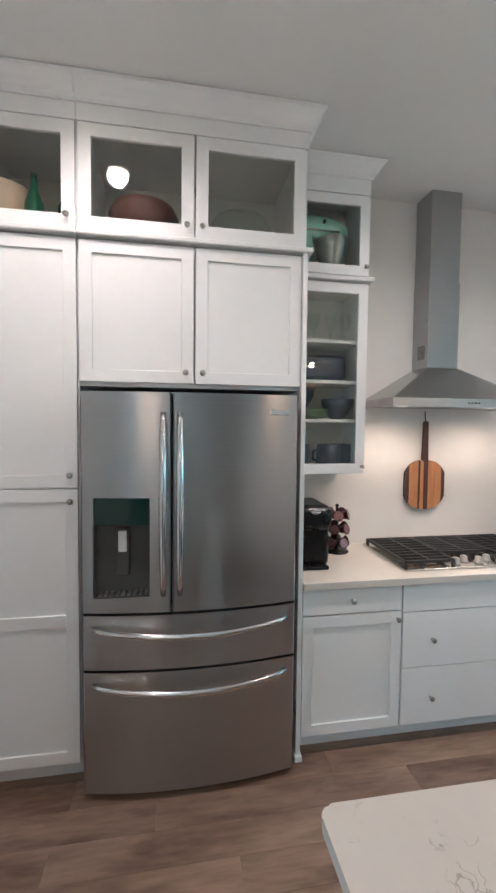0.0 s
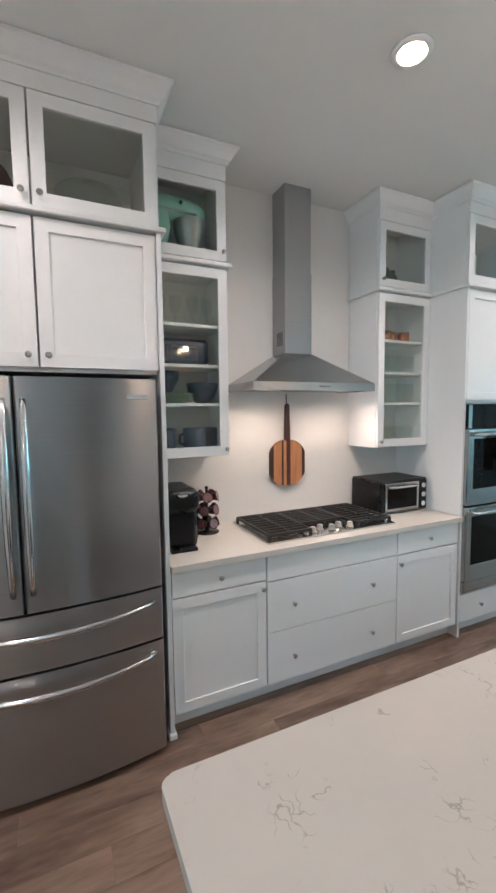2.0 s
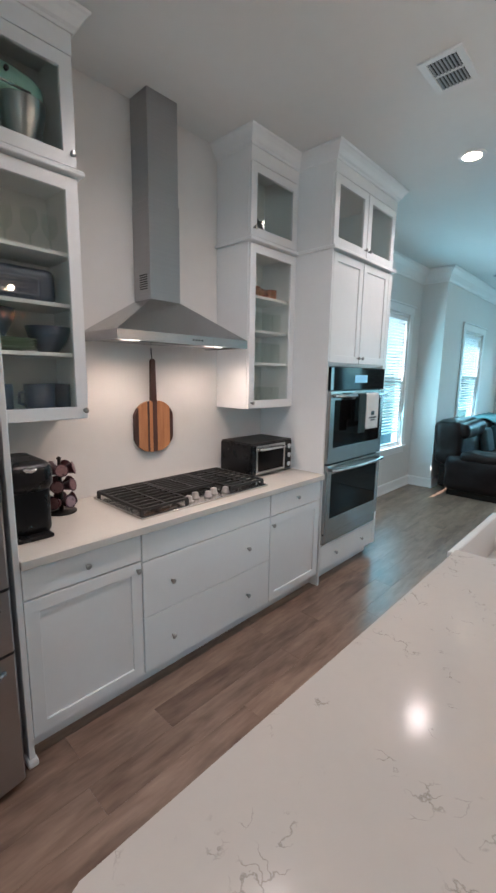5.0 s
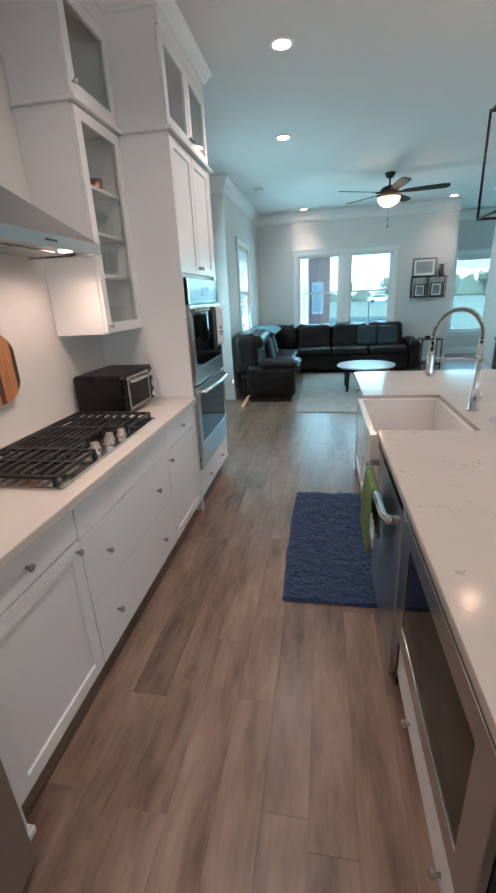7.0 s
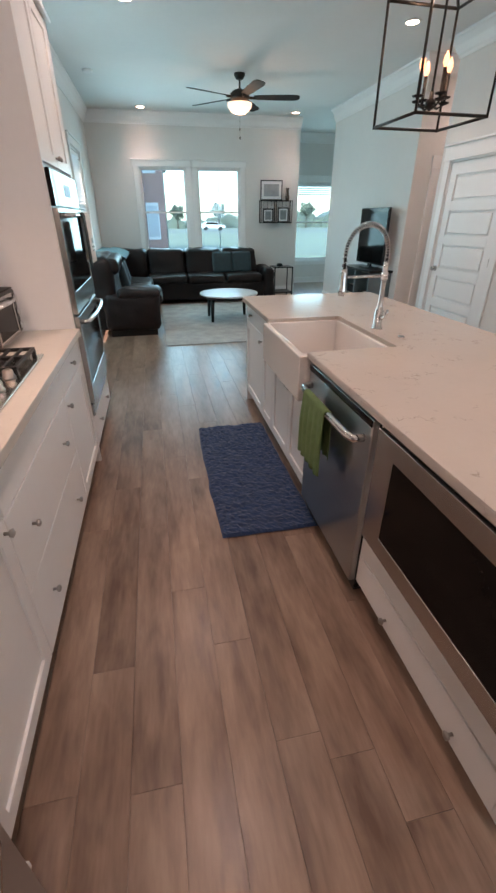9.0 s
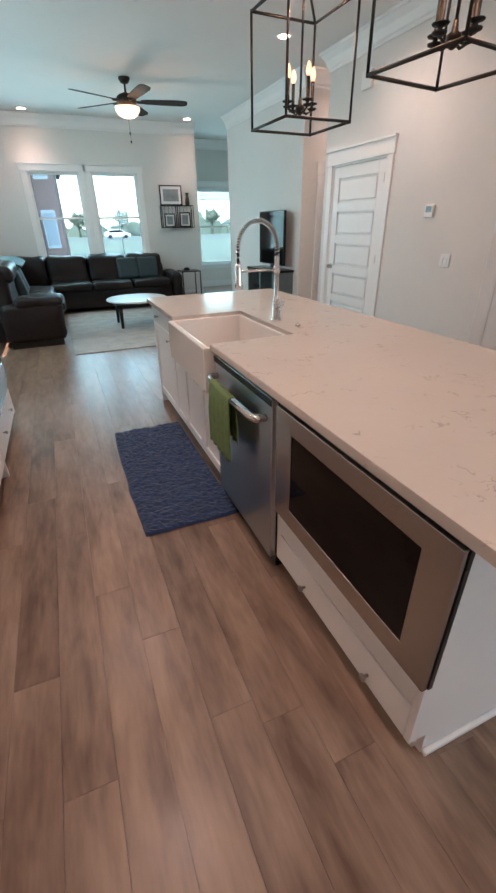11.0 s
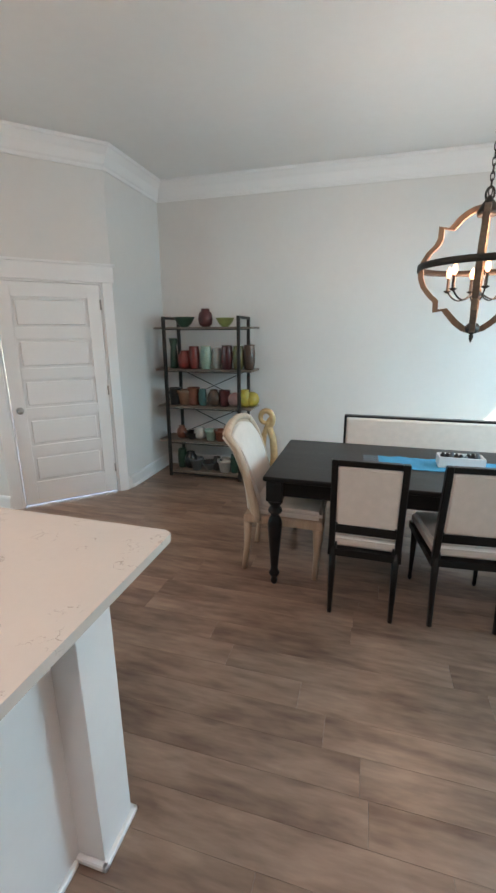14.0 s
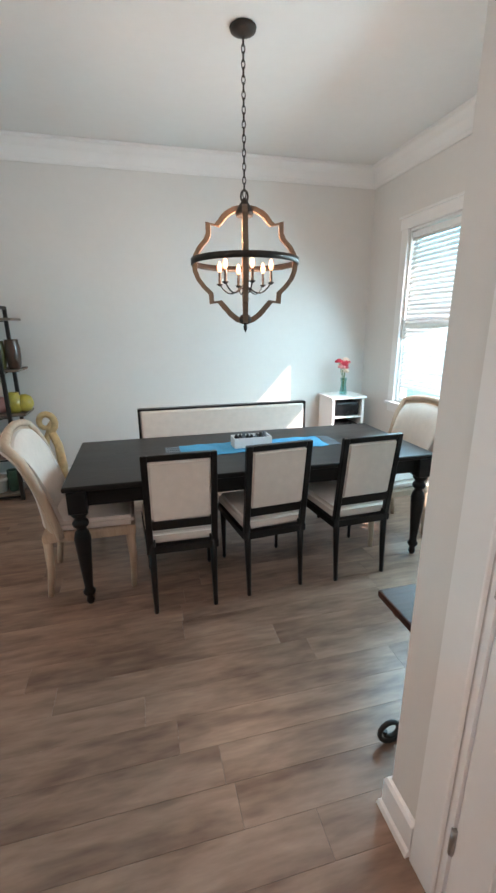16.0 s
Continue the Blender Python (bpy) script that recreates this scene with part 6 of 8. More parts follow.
POTS = {"bowl": [(0.03, 0), (0.035, 0.006), (0.06, 0.03), (0.085, 0.075), (0.088, 0.08), (0.08, 0.078), (0.05, 0.03), (0.02, 0.012)],
        "vase": [(0.038, 0), (0.042, 0.01), (0.05, 0.07), (0.052, 0.14), (0.044, 0.19), (0.046, 0.205), (0.040, 0.205), (0.038, 0.19), (0.044, 0.13), (0.03, 0.02)],
        "mug": [(0.034, 0), (0.038, 0.006), (0.04, 0.06), (0.044, 0.115), (0.047, 0.12), (0.041, 0.12), (0.036, 0.06), (0.03, 0.012)],
        "jar": [(0.03, 0), (0.05, 0.02), (0.056, 0.06), (0.05, 0.10), (0.032, 0.12), (0.034, 0.135), (0.028, 0.135), (0.026, 0.118), (0.044, 0.06), (0.02, 0.015)],
        "ball": [(0.01, 0), (0.04, 0.01), (0.056, 0.04), (0.058, 0.06), (0.046, 0.095), (0.02, 0.112), (0.001, 0.114)],
        "pot": [(0.03, 0), (0.034, 0.004), (0.046, 0.07), (0.054, 0.075), (0.054, 0.092), (0.046, 0.092), (0.04, 0.06), (0.02, 0.01)],
        "tall": [(0.03, 0), (0.034, 0.01), (0.03, 0.10), (0.024, 0.17), (0.036, 0.235), (0.031, 0.235), (0.02, 0.17), (0.02, 0.02)]}
DG, RD, MR, MN, PL, OL, BR, TE, TN, PK, YE, BKc, WH, RB, GY = (0.03, 0.10, 0.06), (0.30, 0.03, 0.02), (0.12, 0.02, 0.022), (0.42, 0.60, 0.48), (0.55, 0.55, 0.50), (0.22, 0.20, 0.06), (0.10, 0.05, 0.03), (0.06, 0.17, 0.16), (0.42, 0.24, 0.15), (0.58, 0.30, 0.28), (0.70, 0.55, 0.08), (0.015, 0.015, 0.015), (0.72, 0.70, 0.64), (0.28, 0.09, 0.05), (0.14, 0.15, 0.15)
ROWS_POTS = [
    [("bowl", DG, 1.66, 1.1), ("jar", MR, 1.43, 1.15), ("bowl", (0.45, 0.52, 0.16), 1.22, 0.95)],
    [("tall", DG, 1.80, 1.15), ("jar", RD, 1.67, 1.2), ("vase", RD, 1.56, 0.98), ("vase", MN, 1.43, 1.0), ("vase", PL, 1.33, 0.92), ("vase", MR, 1.21, 1.02), ("vase", OL, 1.09, 1.0), ("vase", BR, 0.98, 1.05)],
    [("mug", BKc, 1.79, 1.3), ("pot", TN, 1.69, 1.5), ("mug", RB, 1.59, 1.35), ("vase", TE, 1.48, 0.75), ("jar", BR, 1.36, 1.1), ("mug", MR, 1.25, 1.2), ("ball", PK, 1.14, 1.1), ("jar", YE, 1.03, 1.15), ("ball", YE, 0.96, 1.2)],
    [("jar", RB, 1.74, 0.9), ("bowl", BKc, 1.62, 0.9), ("ball", WH, 1.53, 1.1), ("pot", MN, 1.40, 1.15), ("pot", RB, 1.29, 1.2), ("mug", RB, 1.20, 1.2), ("vase", RB, 1.11, 0.8)],
    [("vase", DG, 1.76, 0.9), ("jar", BKc, 1.66, 1.2), ("pot", GY, 1.57, 1.3), ("bowl", GY, 1.43, 1.0), ("jar", BKc, 1.35, 1.0), ("pot", WH, 1.25, 1.35), ("vase", DG, 1.14, 0.85)],
]
COLNAME = {DG: "dark green", RD: "red", MR: "dark maroon", MN: "pale mint", PL: "pale stone", OL: "olive", BR: "brown", TE: "teal", TN: "terracotta tan", PK: "pink", YE: "yellow", BKc: "black", WH: "white", RB: "rust brown", GY: "grey"}
rng = random.Random(33)
for z, row in zip(SHZ, ROWS_POTS):
    for kind_, col, x, s_ in row:
        bm = B()
        x = 0.985 + (x - 1.05) * 1.073
        y = -3.41 + rng.uniform(-0.03, 0.03)
        s_ *= 1.2
        lathe(bm, [(r_ * s_, h_ * s_) for r_, h_ in POTS[kind_]], (x, y, z + 0.0005), 16)
        if kind_ == "mug":
            pts = [(x + 0.04 * s_ + 0.03 * s_ * math.sin(math.pi * k / 6), y, z + (0.03 + 0.06 * k / 6) * s_) for k in range(7)]
            tube(bm, pts, 0.006 * s_, 6)
        nm = {"bowl": "ceramic_bowl", "vase": "ceramic_vase", "tall": "ceramic_vase", "mug": "ceramic_mug", "jar": "ceramic_jar", "ball": "ceramic_ball", "pot": "plant_pot"}[kind_]
        cname = COLNAME.get(col, "yellow green")
        solid(nm, bm, glaze(col), f"{cname} glazed {nm.replace('_', ' ')} on the metal shelf", nm.split("_")[1], "pottery on the shelf", loc=(x, y, z))
# gilt carved ornament by the wall
g = thing("gilt_harp_ornament", (0.66, -3.42, 0), "gilded carved wooden harp ornament standing by the wall", "ornament")
GILT = mat("aged_gilt", (0.55, 0.39, 0.20), 0.42, 0.35, vary=0.25, scale=25, bump=0.3, bump_scale=60)
bm = B()
lathe(bm, [(0.10, 0), (0.11, 0.02), (0.07, 0.05), (0.05, 0.10), (0.06, 0.14)], (0.66, -3.42, 0), 18)
part("base", bm, GILT, g)
bm = B()
pts = []
for k in range(30):
    a = -math.pi * 0.42 + 2.35 * math.pi * k / 29
    rr = 0.095 - 0.055 * k / 29
    pts.append((0.70 - rr * math.cos(a) * 0.9 - 0.015, -3.42, 0.73 + rr * math.sin(a) * 1.05))
tube(bm, [(0.60, -3.42, 0.12), (0.585, -3.42, 0.3), (0.60, -3.42, 0.5), (0.645, -3.42, 0.63)] + pts, [0.046, 0.044, 0.040, 0.038] + [0.036 - 0.016 * k / 29 for k in range(30)], 8)
part("scroll", bm, GILT, g)
bm = B()
tube(bm, [(0.715, -3.42, 0.12), (0.725, -3.42, 0.35), (0.70, -3.42, 0.55), (0.66, -3.42, 0.66), (0.63, -3.42, 0.74)], [0.042, 0.034, 0.03, 0.027, 0.02], 8)
part("side_post", bm, GILT, g)
g.location.x += 0.02
g.location.y += 0.10
# console table with iron scrolls by the wall end
ct = thing("console_table", (-1.5, -0.2, 0), "dark red wood console table with black iron scroll legs", "table")
bm = B()
box(bm, -2.05, -0.943, -0.272, -0.055, 0.672, 0.70, 0.006, 2)
part("tabletop", bm, MAHOGANY, ct)


def scroll(cx, cz, y, r0, turns, a0, sgn=1):
    pts = []
    for k in range(int(turns * 14) + 1):
        a = a0 + sgn * 2 * math.pi * k / 14
        r_ = r0 * (1 - 0.55 * k / (turns * 14))
        pts.append((cx + r_ * math.cos(a), y, cz + r_ * math.sin(a)))
    return pts


for x, sg in ((-1.03, 1), (-1.95, -1)):
    for y in (-0.245, -0.115):
        bm = B()
        top = scroll(x - sg * 0.01, 0.625, y, 0.045, 1.2, math.pi / 2 if sg > 0 else math.pi / 2, -sg)
        tube(bm, [(x - sg * 0.06, y, 0.668)] + top, 0.009, 7)
        bot = scroll(x - sg * 0.01, 0.06, y, 0.052, 1.3, -math.pi / 2, sg)
        tube(bm, [(x - sg * 0.10, y, 0.66), (x - sg * 0.06, y, 0.50), (x - sg * 0.12, y, 0.25), (x - sg * 0.09, y, 0.06), (x - sg * 0.05, y, 0.012)] + bot, 0.010, 7)
        part("scroll_leg", bm, BLACKMETAL, ct, "black wrought iron scroll leg")

# ---- living room ----
def upholstered(name, bm, parent, label=""):
    """A leather pad: finely divided, slumped and creased."""
    long_edges = [e for e in bm.edges if e.calc_length() > 0.15]
    bmesh.ops.subdivide_edges(bm, edges=long_edges, cuts=7, use_grid_fill=True)
    bmesh.ops.recalc_face_normals(bm, faces=bm.faces)
    bm.normal_update()
    for v, nrm in [(v, v.normal.copy()) for v in bm.verts]:
        p = v.co
        d = 0.030 * noise.noise(p * 3.1) + 0.014 * noise.noise(p * 8.5) - 0.012 * abs(noise.noise(Vector((p.x * 9, p.y * 9, p.z * 4))))
        if p.z > 0.1:
            v.co = p + nrm * d
    for f in bm.faces:
        f.smooth = True
    return part(name, bm, LEATHER, parent, label)


so = thing("sectional_sofa", (8.6, 1.6, 0), "dark brown leather sectional sofa along two walls", "sofa")
bm = B()
box(bm, 8.82, 9.70, -0.62, 2.40, 0.06, 0.40, 0.03, 3)
upholstered("base", bm, so)
bm = B()
box(bm, 7.35, 8.815, 1.62, 2.40, 0.06, 0.40, 0.03, 3)
upholstered("base", bm, so)
for i in range(3):
    bm = B()
    y0 = -0.60 + i * 0.745
    cushion(bm, 8.76, 9.42, y0 + 0.005, y0 + 0.74, 0.36, 0.52, 0.06, 5)
    upholstered("seat_cushion", bm, so)
    bm = B()
    cushion(bm, 9.32, 9.70, y0 + 0.005, y0 + 0.74, 0.46, 0.95 + 0.01 * (i % 2), 0.09, 6)
    for v in bm.verts:
        v.co.x += 0.16 * (v.co.z - 0.46)
        v.co.x = min(v.co.x, 9.775)
    upholstered("back_cushion", bm, so)
bm = B()
cushion(bm, 9.30, 9.70, 1.64, 2.42, 0.40, 0.96, 0.10, 6)
upholstered("corner_cushion", bm, so)
for i in range(2):
    x0 = 7.36 + i * 0.72
    bm = B()
    cushion(bm, x0 + 0.005, x0 + 0.715, 1.56, 2.15, 0.36, 0.52, 0.06, 5)
    upholstered("seat_cushion", bm, so)
    bm = B()
    cushion(bm, x0 + 0.005, x0 + 0.715, 2.08, 2.40, 0.46, 0.97, 0.09, 6)
    upholstered("back_cushion", bm, so)
bm = B()
cushion(bm, 8.80, 9.72, -0.86, -0.615, 0.05, 0.62, 0.09, 6)
upholstered("arm", bm, so)
rc = thing("recliner_seat", (6.8, 1.95, 0), "dark brown leather recliner end with padded arm", "recliner")
bm = B()
box(bm, 6.42, 7.30, 1.60, 2.36, 0.08, 0.42, 0.04, 3)
upholstered("base", bm, rc)
bm = B()
cushion(bm, 6.26, 6.53, 1.47, 2.25, 0.08, 0.60, 0.10, 6)
upholstered("arm", bm, rc)
bm = B()
cushion(bm, 6.24, 6.55, 1.45, 2.05, 0.52, 0.66, 0.06, 5)
upholstered("arm_pad", bm, rc)
bm = B()
cushion(bm, 6.52, 7.32, 1.44, 2.12, 0.38, 0.55, 0.07, 5)
upholstered("seat_cushion", bm, rc)
bm = B()
cushion(bm, 6.30, 7.28, 2.02, 2.42, 0.42, 1.06, 0.12, 6)
for v in bm.verts:
    v.co.y = min(v.co.y + 0.06 * (v.co.z - 0.42), 2.47)
upholstered("back_cushion", bm, rc)
bm = B()
cushion(bm, 6.34, 7.24, 1.98, 2.20, 0.80, 1.04, 0.09, 5)
upholstered("head_pad", bm, rc)
for x in (6.36, 7.2):
    bm = B()
    box(bm, x, x + 0.03, 1.55, 2.2, 0.0, 0.09)
    part("skid", bm, BLACKMETAL, rc)
TEALCLOTH = mat("teal_throw", (0.022, 0.045, 0.052), 0.95, vary=0.3, scale=14, bump=0.5, bump_scale=90)
for (x, y, z), rz, rx in [((9.28, 0.15, 0.70), 0, 16), ((9.28, -0.25, 0.70), 0, 16), ((7.4, 2.0, 0.70), 90, 12), ((8.1, 2.02, 0.70), 90, 14)]:
    bm = B()
    box(bm, -0.06, 0.06, -0.2, 0.2, -0.2, 0.2, 0.055, 4)
    ob = solid("throw_pillow", bm, TEALCLOTH, "dark teal square throw pillow on the sofa", "pillow", "sofa pillows")
    ob.matrix_basis = pose(x, y, z, 0, 0, rz) @ pose(0, 0, 0, 0, rx, 0)
bm = B()
n, m_ = 24, 14
for i in range(n + 1):
    for j in range(m_ + 1):
        x = 7.9 + 1.35 * i / n
        v = j / m_
        y = 2.46 - 0.50 * v
        z = 0.985 + 0.012 * math.sin(i * 1.1 + j) - (0.30 * max(0, v - 0.7))
        bm.verts.new((x, y, z))
bm.verts.ensure_lookup_table()
for i in range(n):
    for j in range(m_):
        f = bm.faces.new([bm.verts[a * (m_ + 1) + b] for a, b in ((i, j), (i + 1, j), (i + 1, j + 1), (i, j + 1))])
        f.smooth = True
ext = bmesh.ops.extrude_face_region(bm, geom=bm.faces[:])
bmesh.ops.translate(bm, verts=[v for v in ext["geom"] if isinstance(v, bmesh.types.BMVert)], vec=(0, 0, 0.015))
solid("throw_blanket", bm, mat("pale_teal_throw", (0.12, 0.24, 0.26), 0.95, vary=0.25, scale=18, bump=0.5, bump_scale=120), "soft grey-teal throw blanket over the sofa back", "blanket", loc=(8.5, 2.3, 0.985))
# coffee table
cf = thing("coffee_table", (7.22, 0.36, 0), "oval white-topped coffee table with dark legs", "coffee table")
bm = B()
lathe(bm, [(0.49, 0), (0.51, 0.006), (0.51, 0.024), (0.50, 0.03)], (7.22, 0.36, 0.395), 40, (0.92, 0.93))
part("tabletop", bm, mat("white_tabletop", (0.62, 0.64, 0.65), 0.25, vary=0.04, scale=4), cf)
bm = B()
lathe(bm, [(0.40, 0), (0.41, 0.05)], (7.22, 0.36, 0.343), 32, (0.92, 0.93))
part("apron", bm, BLACKWOOD, cf)
for sx, sy in ((-1, -1), (1, -1), (1, 1), (-1, 1)):
    bm = B()
    tube(bm, [(7.22 + sx * 0.25, 0.36 + sy * 0.31, 0.0), (7.22 + sx * 0.24, 0.36 + sy * 0.30, 0.345)], [0.022, 0.032], 8)
    part("leg", bm, BLACKWOOD, cf)
# area rug with a faded pattern
RUG = mat("area_rug", (0.36, 0.36, 0.345), 0.95, vary=0.35, scale=5, bump=0.5, bump_scale=250)
bm = B()
box(bm, 5.70, 8.72, -0.75, 1.45, 0.002, 0.012, 0.003)
solid("area_rug", bm, RUG, "faded grey and cream patterned area rug under the coffee table", "rug", loc=(7.3, 0.6, 0))
# end table
et = thing("end_table", (9.25, -1.08, 0), "small black metal end table with two shelves", "side table")
for z, m__ in ((0.585, BLACKWOOD), (0.10, BLACKWOOD)):
    bm = B()
    box(bm, 9.05, 9.45, -1.30, -0.90, z, z + 0.02, 0.003)
    part("shelf", bm, m__, et)
for x in (9.062, 9.438):
    for y in (-1.288, -0.912):
        bm = B()
        box(bm, x - 0.01, x + 0.01, y - 0.01, y + 0.01, 0, 0.584)
        part("leg", bm, BLACKMETAL, et)
bm = B()
lathe(bm, [(0.05, 0), (0.07, 0.02), (0.05, 0.05), (0.02, 0.06)], (9.22, -1.05, 0.606), 14)
solid("trinket_dish", bm, BLACKPL, "small dark dish on the end table", "dish", loc=(9.22, -1.05, 0.606))
# wall shelf and picture
ws = thing("wire_wall_shelf", (XF, -1.07, 1.39), "black wire wall shelf holding small picture frames", "shelf")
bm = B()
for z in (1.395, 1.79):
    box(bm, XF - 0.16, XF - 0.003, -1.405, -0.735, z, z + 0.014)
for y in (-1.405, -1.07, -0.747):
    box(bm, XF - 0.16, XF - 0.148, y, y + 0.012, 1.409, 1.79)
    box(bm, XF - 0.014, XF - 0.003, y, y + 0.012, 1.409, 1.79)
part("frame", bm, BLACKMETAL, ws)
bm = B()
for k in range(9):
    y = -1.39 + k * 0.080
    tube(bm, [(XF - 0.012, y, 1.41), (XF - 0.012, y, 1.79)], 0.003, 5)
part("wires", bm, BLACKMETAL, ws)
PIC = mat("print_grey", (0.28, 0.30, 0.31), 0.5, vary=0.3, scale=9)
for y0, y1, z0, z1, d, nm in [(-1.19, -0.735, 1.805, 2.155, 0.10, "grey print in a black frame with white mat"), (-1.35, -1.12, 1.41, 1.68, 0.07, "small dark framed photo on the wire shelf"), (-1.02, -0.80, 1.41, 1.66, 0.07, "small dark framed photo on the wire shelf")]:
    p = thing("picture_frame", (XF - d, (y0 + y1) / 2, z0), nm, "picture frame")
    bm = B()
    for a in [(y0, y0 + 0.02, z0, z1), (y1 - 0.02, y1, z0, z1), (y0 + 0.02, y1 - 0.02, z0, z0 + 0.02), (y0 + 0.02, y1 - 0.02, z1 - 0.02, z1)]:
        box(bm, XF - d - 0.012, XF - d + 0.008, *a)
    part("frame", bm, BLACKWOOD, p)
    bm = B()
    box(bm, XF - d - 0.004, XF - d + 0.004, y0 + 0.02, y1 - 0.02, z0 + 0.02, z1 - 0.02)
    part("mat_board", bm, TRIM, p)
    bm = B()
    q = 0.05 if y1 - y0 > 0.4 else 0.03
    box(bm, XF - d - 0.007, XF - d - 0.0045, y0 + q + 0.02, y1 - q - 0.02, z0 + q + 0.02, z1 - q - 0.02)
    part("print", bm, PIC, p)
bm = B()
lathe(bm, [(0.035, 0), (0.045, 0.05), (0.03, 0.12), (0.025, 0.18), (0.04, 0.22), (0.03, 0.22), (0.01, 0.1)], (XF - 0.08, -1.31, 1.805), 14)
solid("brown_bottle_vase", bm, glaze(BR), "small brown vase on the wire wall shelf", "vase", loc=(XF - 0.08, -1.31, 1.805))
# television and stand
YT = YS - 0.03
tv = thing("television", (6.73, YT + 0.2, 0.80), "black flat screen television on a stand", "television")
bm = B()
box(bm, 6.28, 7.16, YT + 0.16, YT + 0.20, 0.86, 1.62, 0.006, 2)
part("bezel", bm, BLACKPL, tv)
bm = B()
box(bm, 6.292, 7.148, YT + 0.2005, YT + 0.203, 0.875, 1.608)
part("screen", bm, BLACKGLASS, tv)
bm = B()
box(bm, 6.6, 6.85, YT + 0.08, YT + 0.28, 0.80, 0.812, 0.004)
box(bm, 6.69, 6.77, YT + 0.15, YT + 0.185, 0.812, 0.88)
part("stand", bm, BLACKPL, tv)
TEALWOOD = mat("grey_teal_paint", (0.10, 0.14, 0.15), 0.5, vary=0.15, scale=10)
ts = thing("television_stand", (6.73, YT + 0.2, 0), "grey-teal open television stand with dark top", "cabinet")
bm = B()
box(bm, 6.22, 7.26, YT + 0.03, YT + 0.40, 0.765, 0.80, 0.004)
part("top", bm, BLACKWOOD, ts)
for x in (6.24, 6.72, 7.20):
    bm = B()
    box(bm, x, x + 0.04, YT + 0.04, YT + 0.39, 0, 0.764)
    part("side", bm, TEALWOOD, ts)
for z in (0.06, 0.38):
    for x0, x1 in ((6.281, 6.719), (6.761, 7.199)):
        bm = B()
        box(bm, x0, x1, YT + 0.045, YT + 0.385, z, z + 0.025)
        part("shelf", bm, TEALWOOD, ts)
for x, z, w, h in [(6.36, 0.406, 0.3, 0.07), (6.83, 0.406, 0.25, 0.12), (6.88, 0.086, 0.2, 0.2)]:
    bm = B()
    box(bm, x, x + w, YT + 0.08, YT + 0.34, z, z + h, 0.006)
    solid("media_box", bm, BLACKPL, "black media box inside the television stand", "electronics", loc=(x, YT + 0.1, z))
FANWOOD = mat("dark_fan_blade", (0.022, 0.018, 0.016), 0.7, vary=0.2, scale=8, spec=0.15)
# ceiling fan
FNX, FNY = 7.26, 0.14
fn = thing("ceiling_fan", (FNX, FNY, CEIL), "dark bronze ceiling fan with glowing glass bowl light", "ceiling fan")
bm = B()
lathe(bm, [(0.02, -0.07), (0.05, -0.06), (0.075, -0.02), (0.075, 0)], (FNX, FNY, CEIL - 0.001), 20)
tube(bm, [(FNX, FNY, CEIL - 0.06), (FNX, FNY, CEIL - 0.17)], 0.013, 8)
part("downrod", bm, BRONZE, fn)
bm = B()
lathe(bm, [(0.03, 0.14), (0.09, 0.12), (0.13, 0.09), (0.135, 0.04), (0.11, 0.01), (0.09, 0.0)], (FNX, FNY, 2.88), 24)
part("motor", bm, BRONZE, fn)
FROST = glow("frosted_bowl", (1.0, 0.72, 0.45), 0.24)
bm = B()
lathe(bm, [(0.10, 0.0), (0.165, -0.01), (0.16, -0.05), (0.125, -0.095), (0.06, -0.125), (0.001, -0.13)], (FNX, FNY, 2.875), 24)
part("light_bowl", bm, FROST, fn, "glowing frosted glass bowl")
bm = B()
tube(bm, [(FNX, FNY, 2.76), (FNX, FNY, 2.48)], 0.0018, 4)
lathe(bm, [(0.002, 0), (0.010, 0.01), (0.010, 0.03), (0.002, 0.04)], (FNX, FNY, 2.46), 8)
lathe(bm, [(0.002, 0), (0.010, 0.01), (0.010, 0.03), (0.002, 0.04)], (FNX + 0.01, FNY, 2.56), 8)
part("pull_chain", bm, BRONZE, fn)
for k in range(5):
    a = radians(-100 + 72 * k)
    d_ = Vector((math.cos(a), math.sin(a), 0))
    n_ = Vector((-d_.y, d_.x, 0))
    bm = B()
    c0 = Vector((FNX, FNY, 2.925))
    tube(bm, [c0 + d_ * 0.11, c0 + d_ * 0.22 + Vector((0, 0, -0.005))], 0.016, 6)
    iron = part("blade_iron", bm, BRONZE, fn)
    bm = B()
    ring_ = []
    for r_, w in [(0.19, 0.045), (0.26, 0.058), (0.50, 0.070), (0.74, 0.074), (0.80, 0.058), (0.82, 0.03)]:
        ring_.append([c0 + d_ * r_ + n_ * s_ * w + Vector((0, 0, e_ - s_ * w * 0.2)) for s_ in (-1, 1) for e_ in (0.0, 0.007)])
    rows = [[bm.verts.new(p) for p in q] for q in ring_]
    for q0, q1 in zip(rows, rows[1:]):
        for i0, i1 in ((0, 1), (1, 3), (3, 2), (2, 0)):
            bm.faces.new((q0[i0], q0[i1], q1[i1], q1[i0]))
    bm.faces.new([rows[0][i] for i in (0, 1, 3, 2)])
    bm.faces.new([rows[-1][i] for i in (0, 2, 3, 1)])
    part("blade", bm, FANWOOD, fn)
lamp("fan_glow", "POINT", pose(FNX, FNY, 2.70), 1.5, (1.0, 0.78, 0.55), soft=0.1)
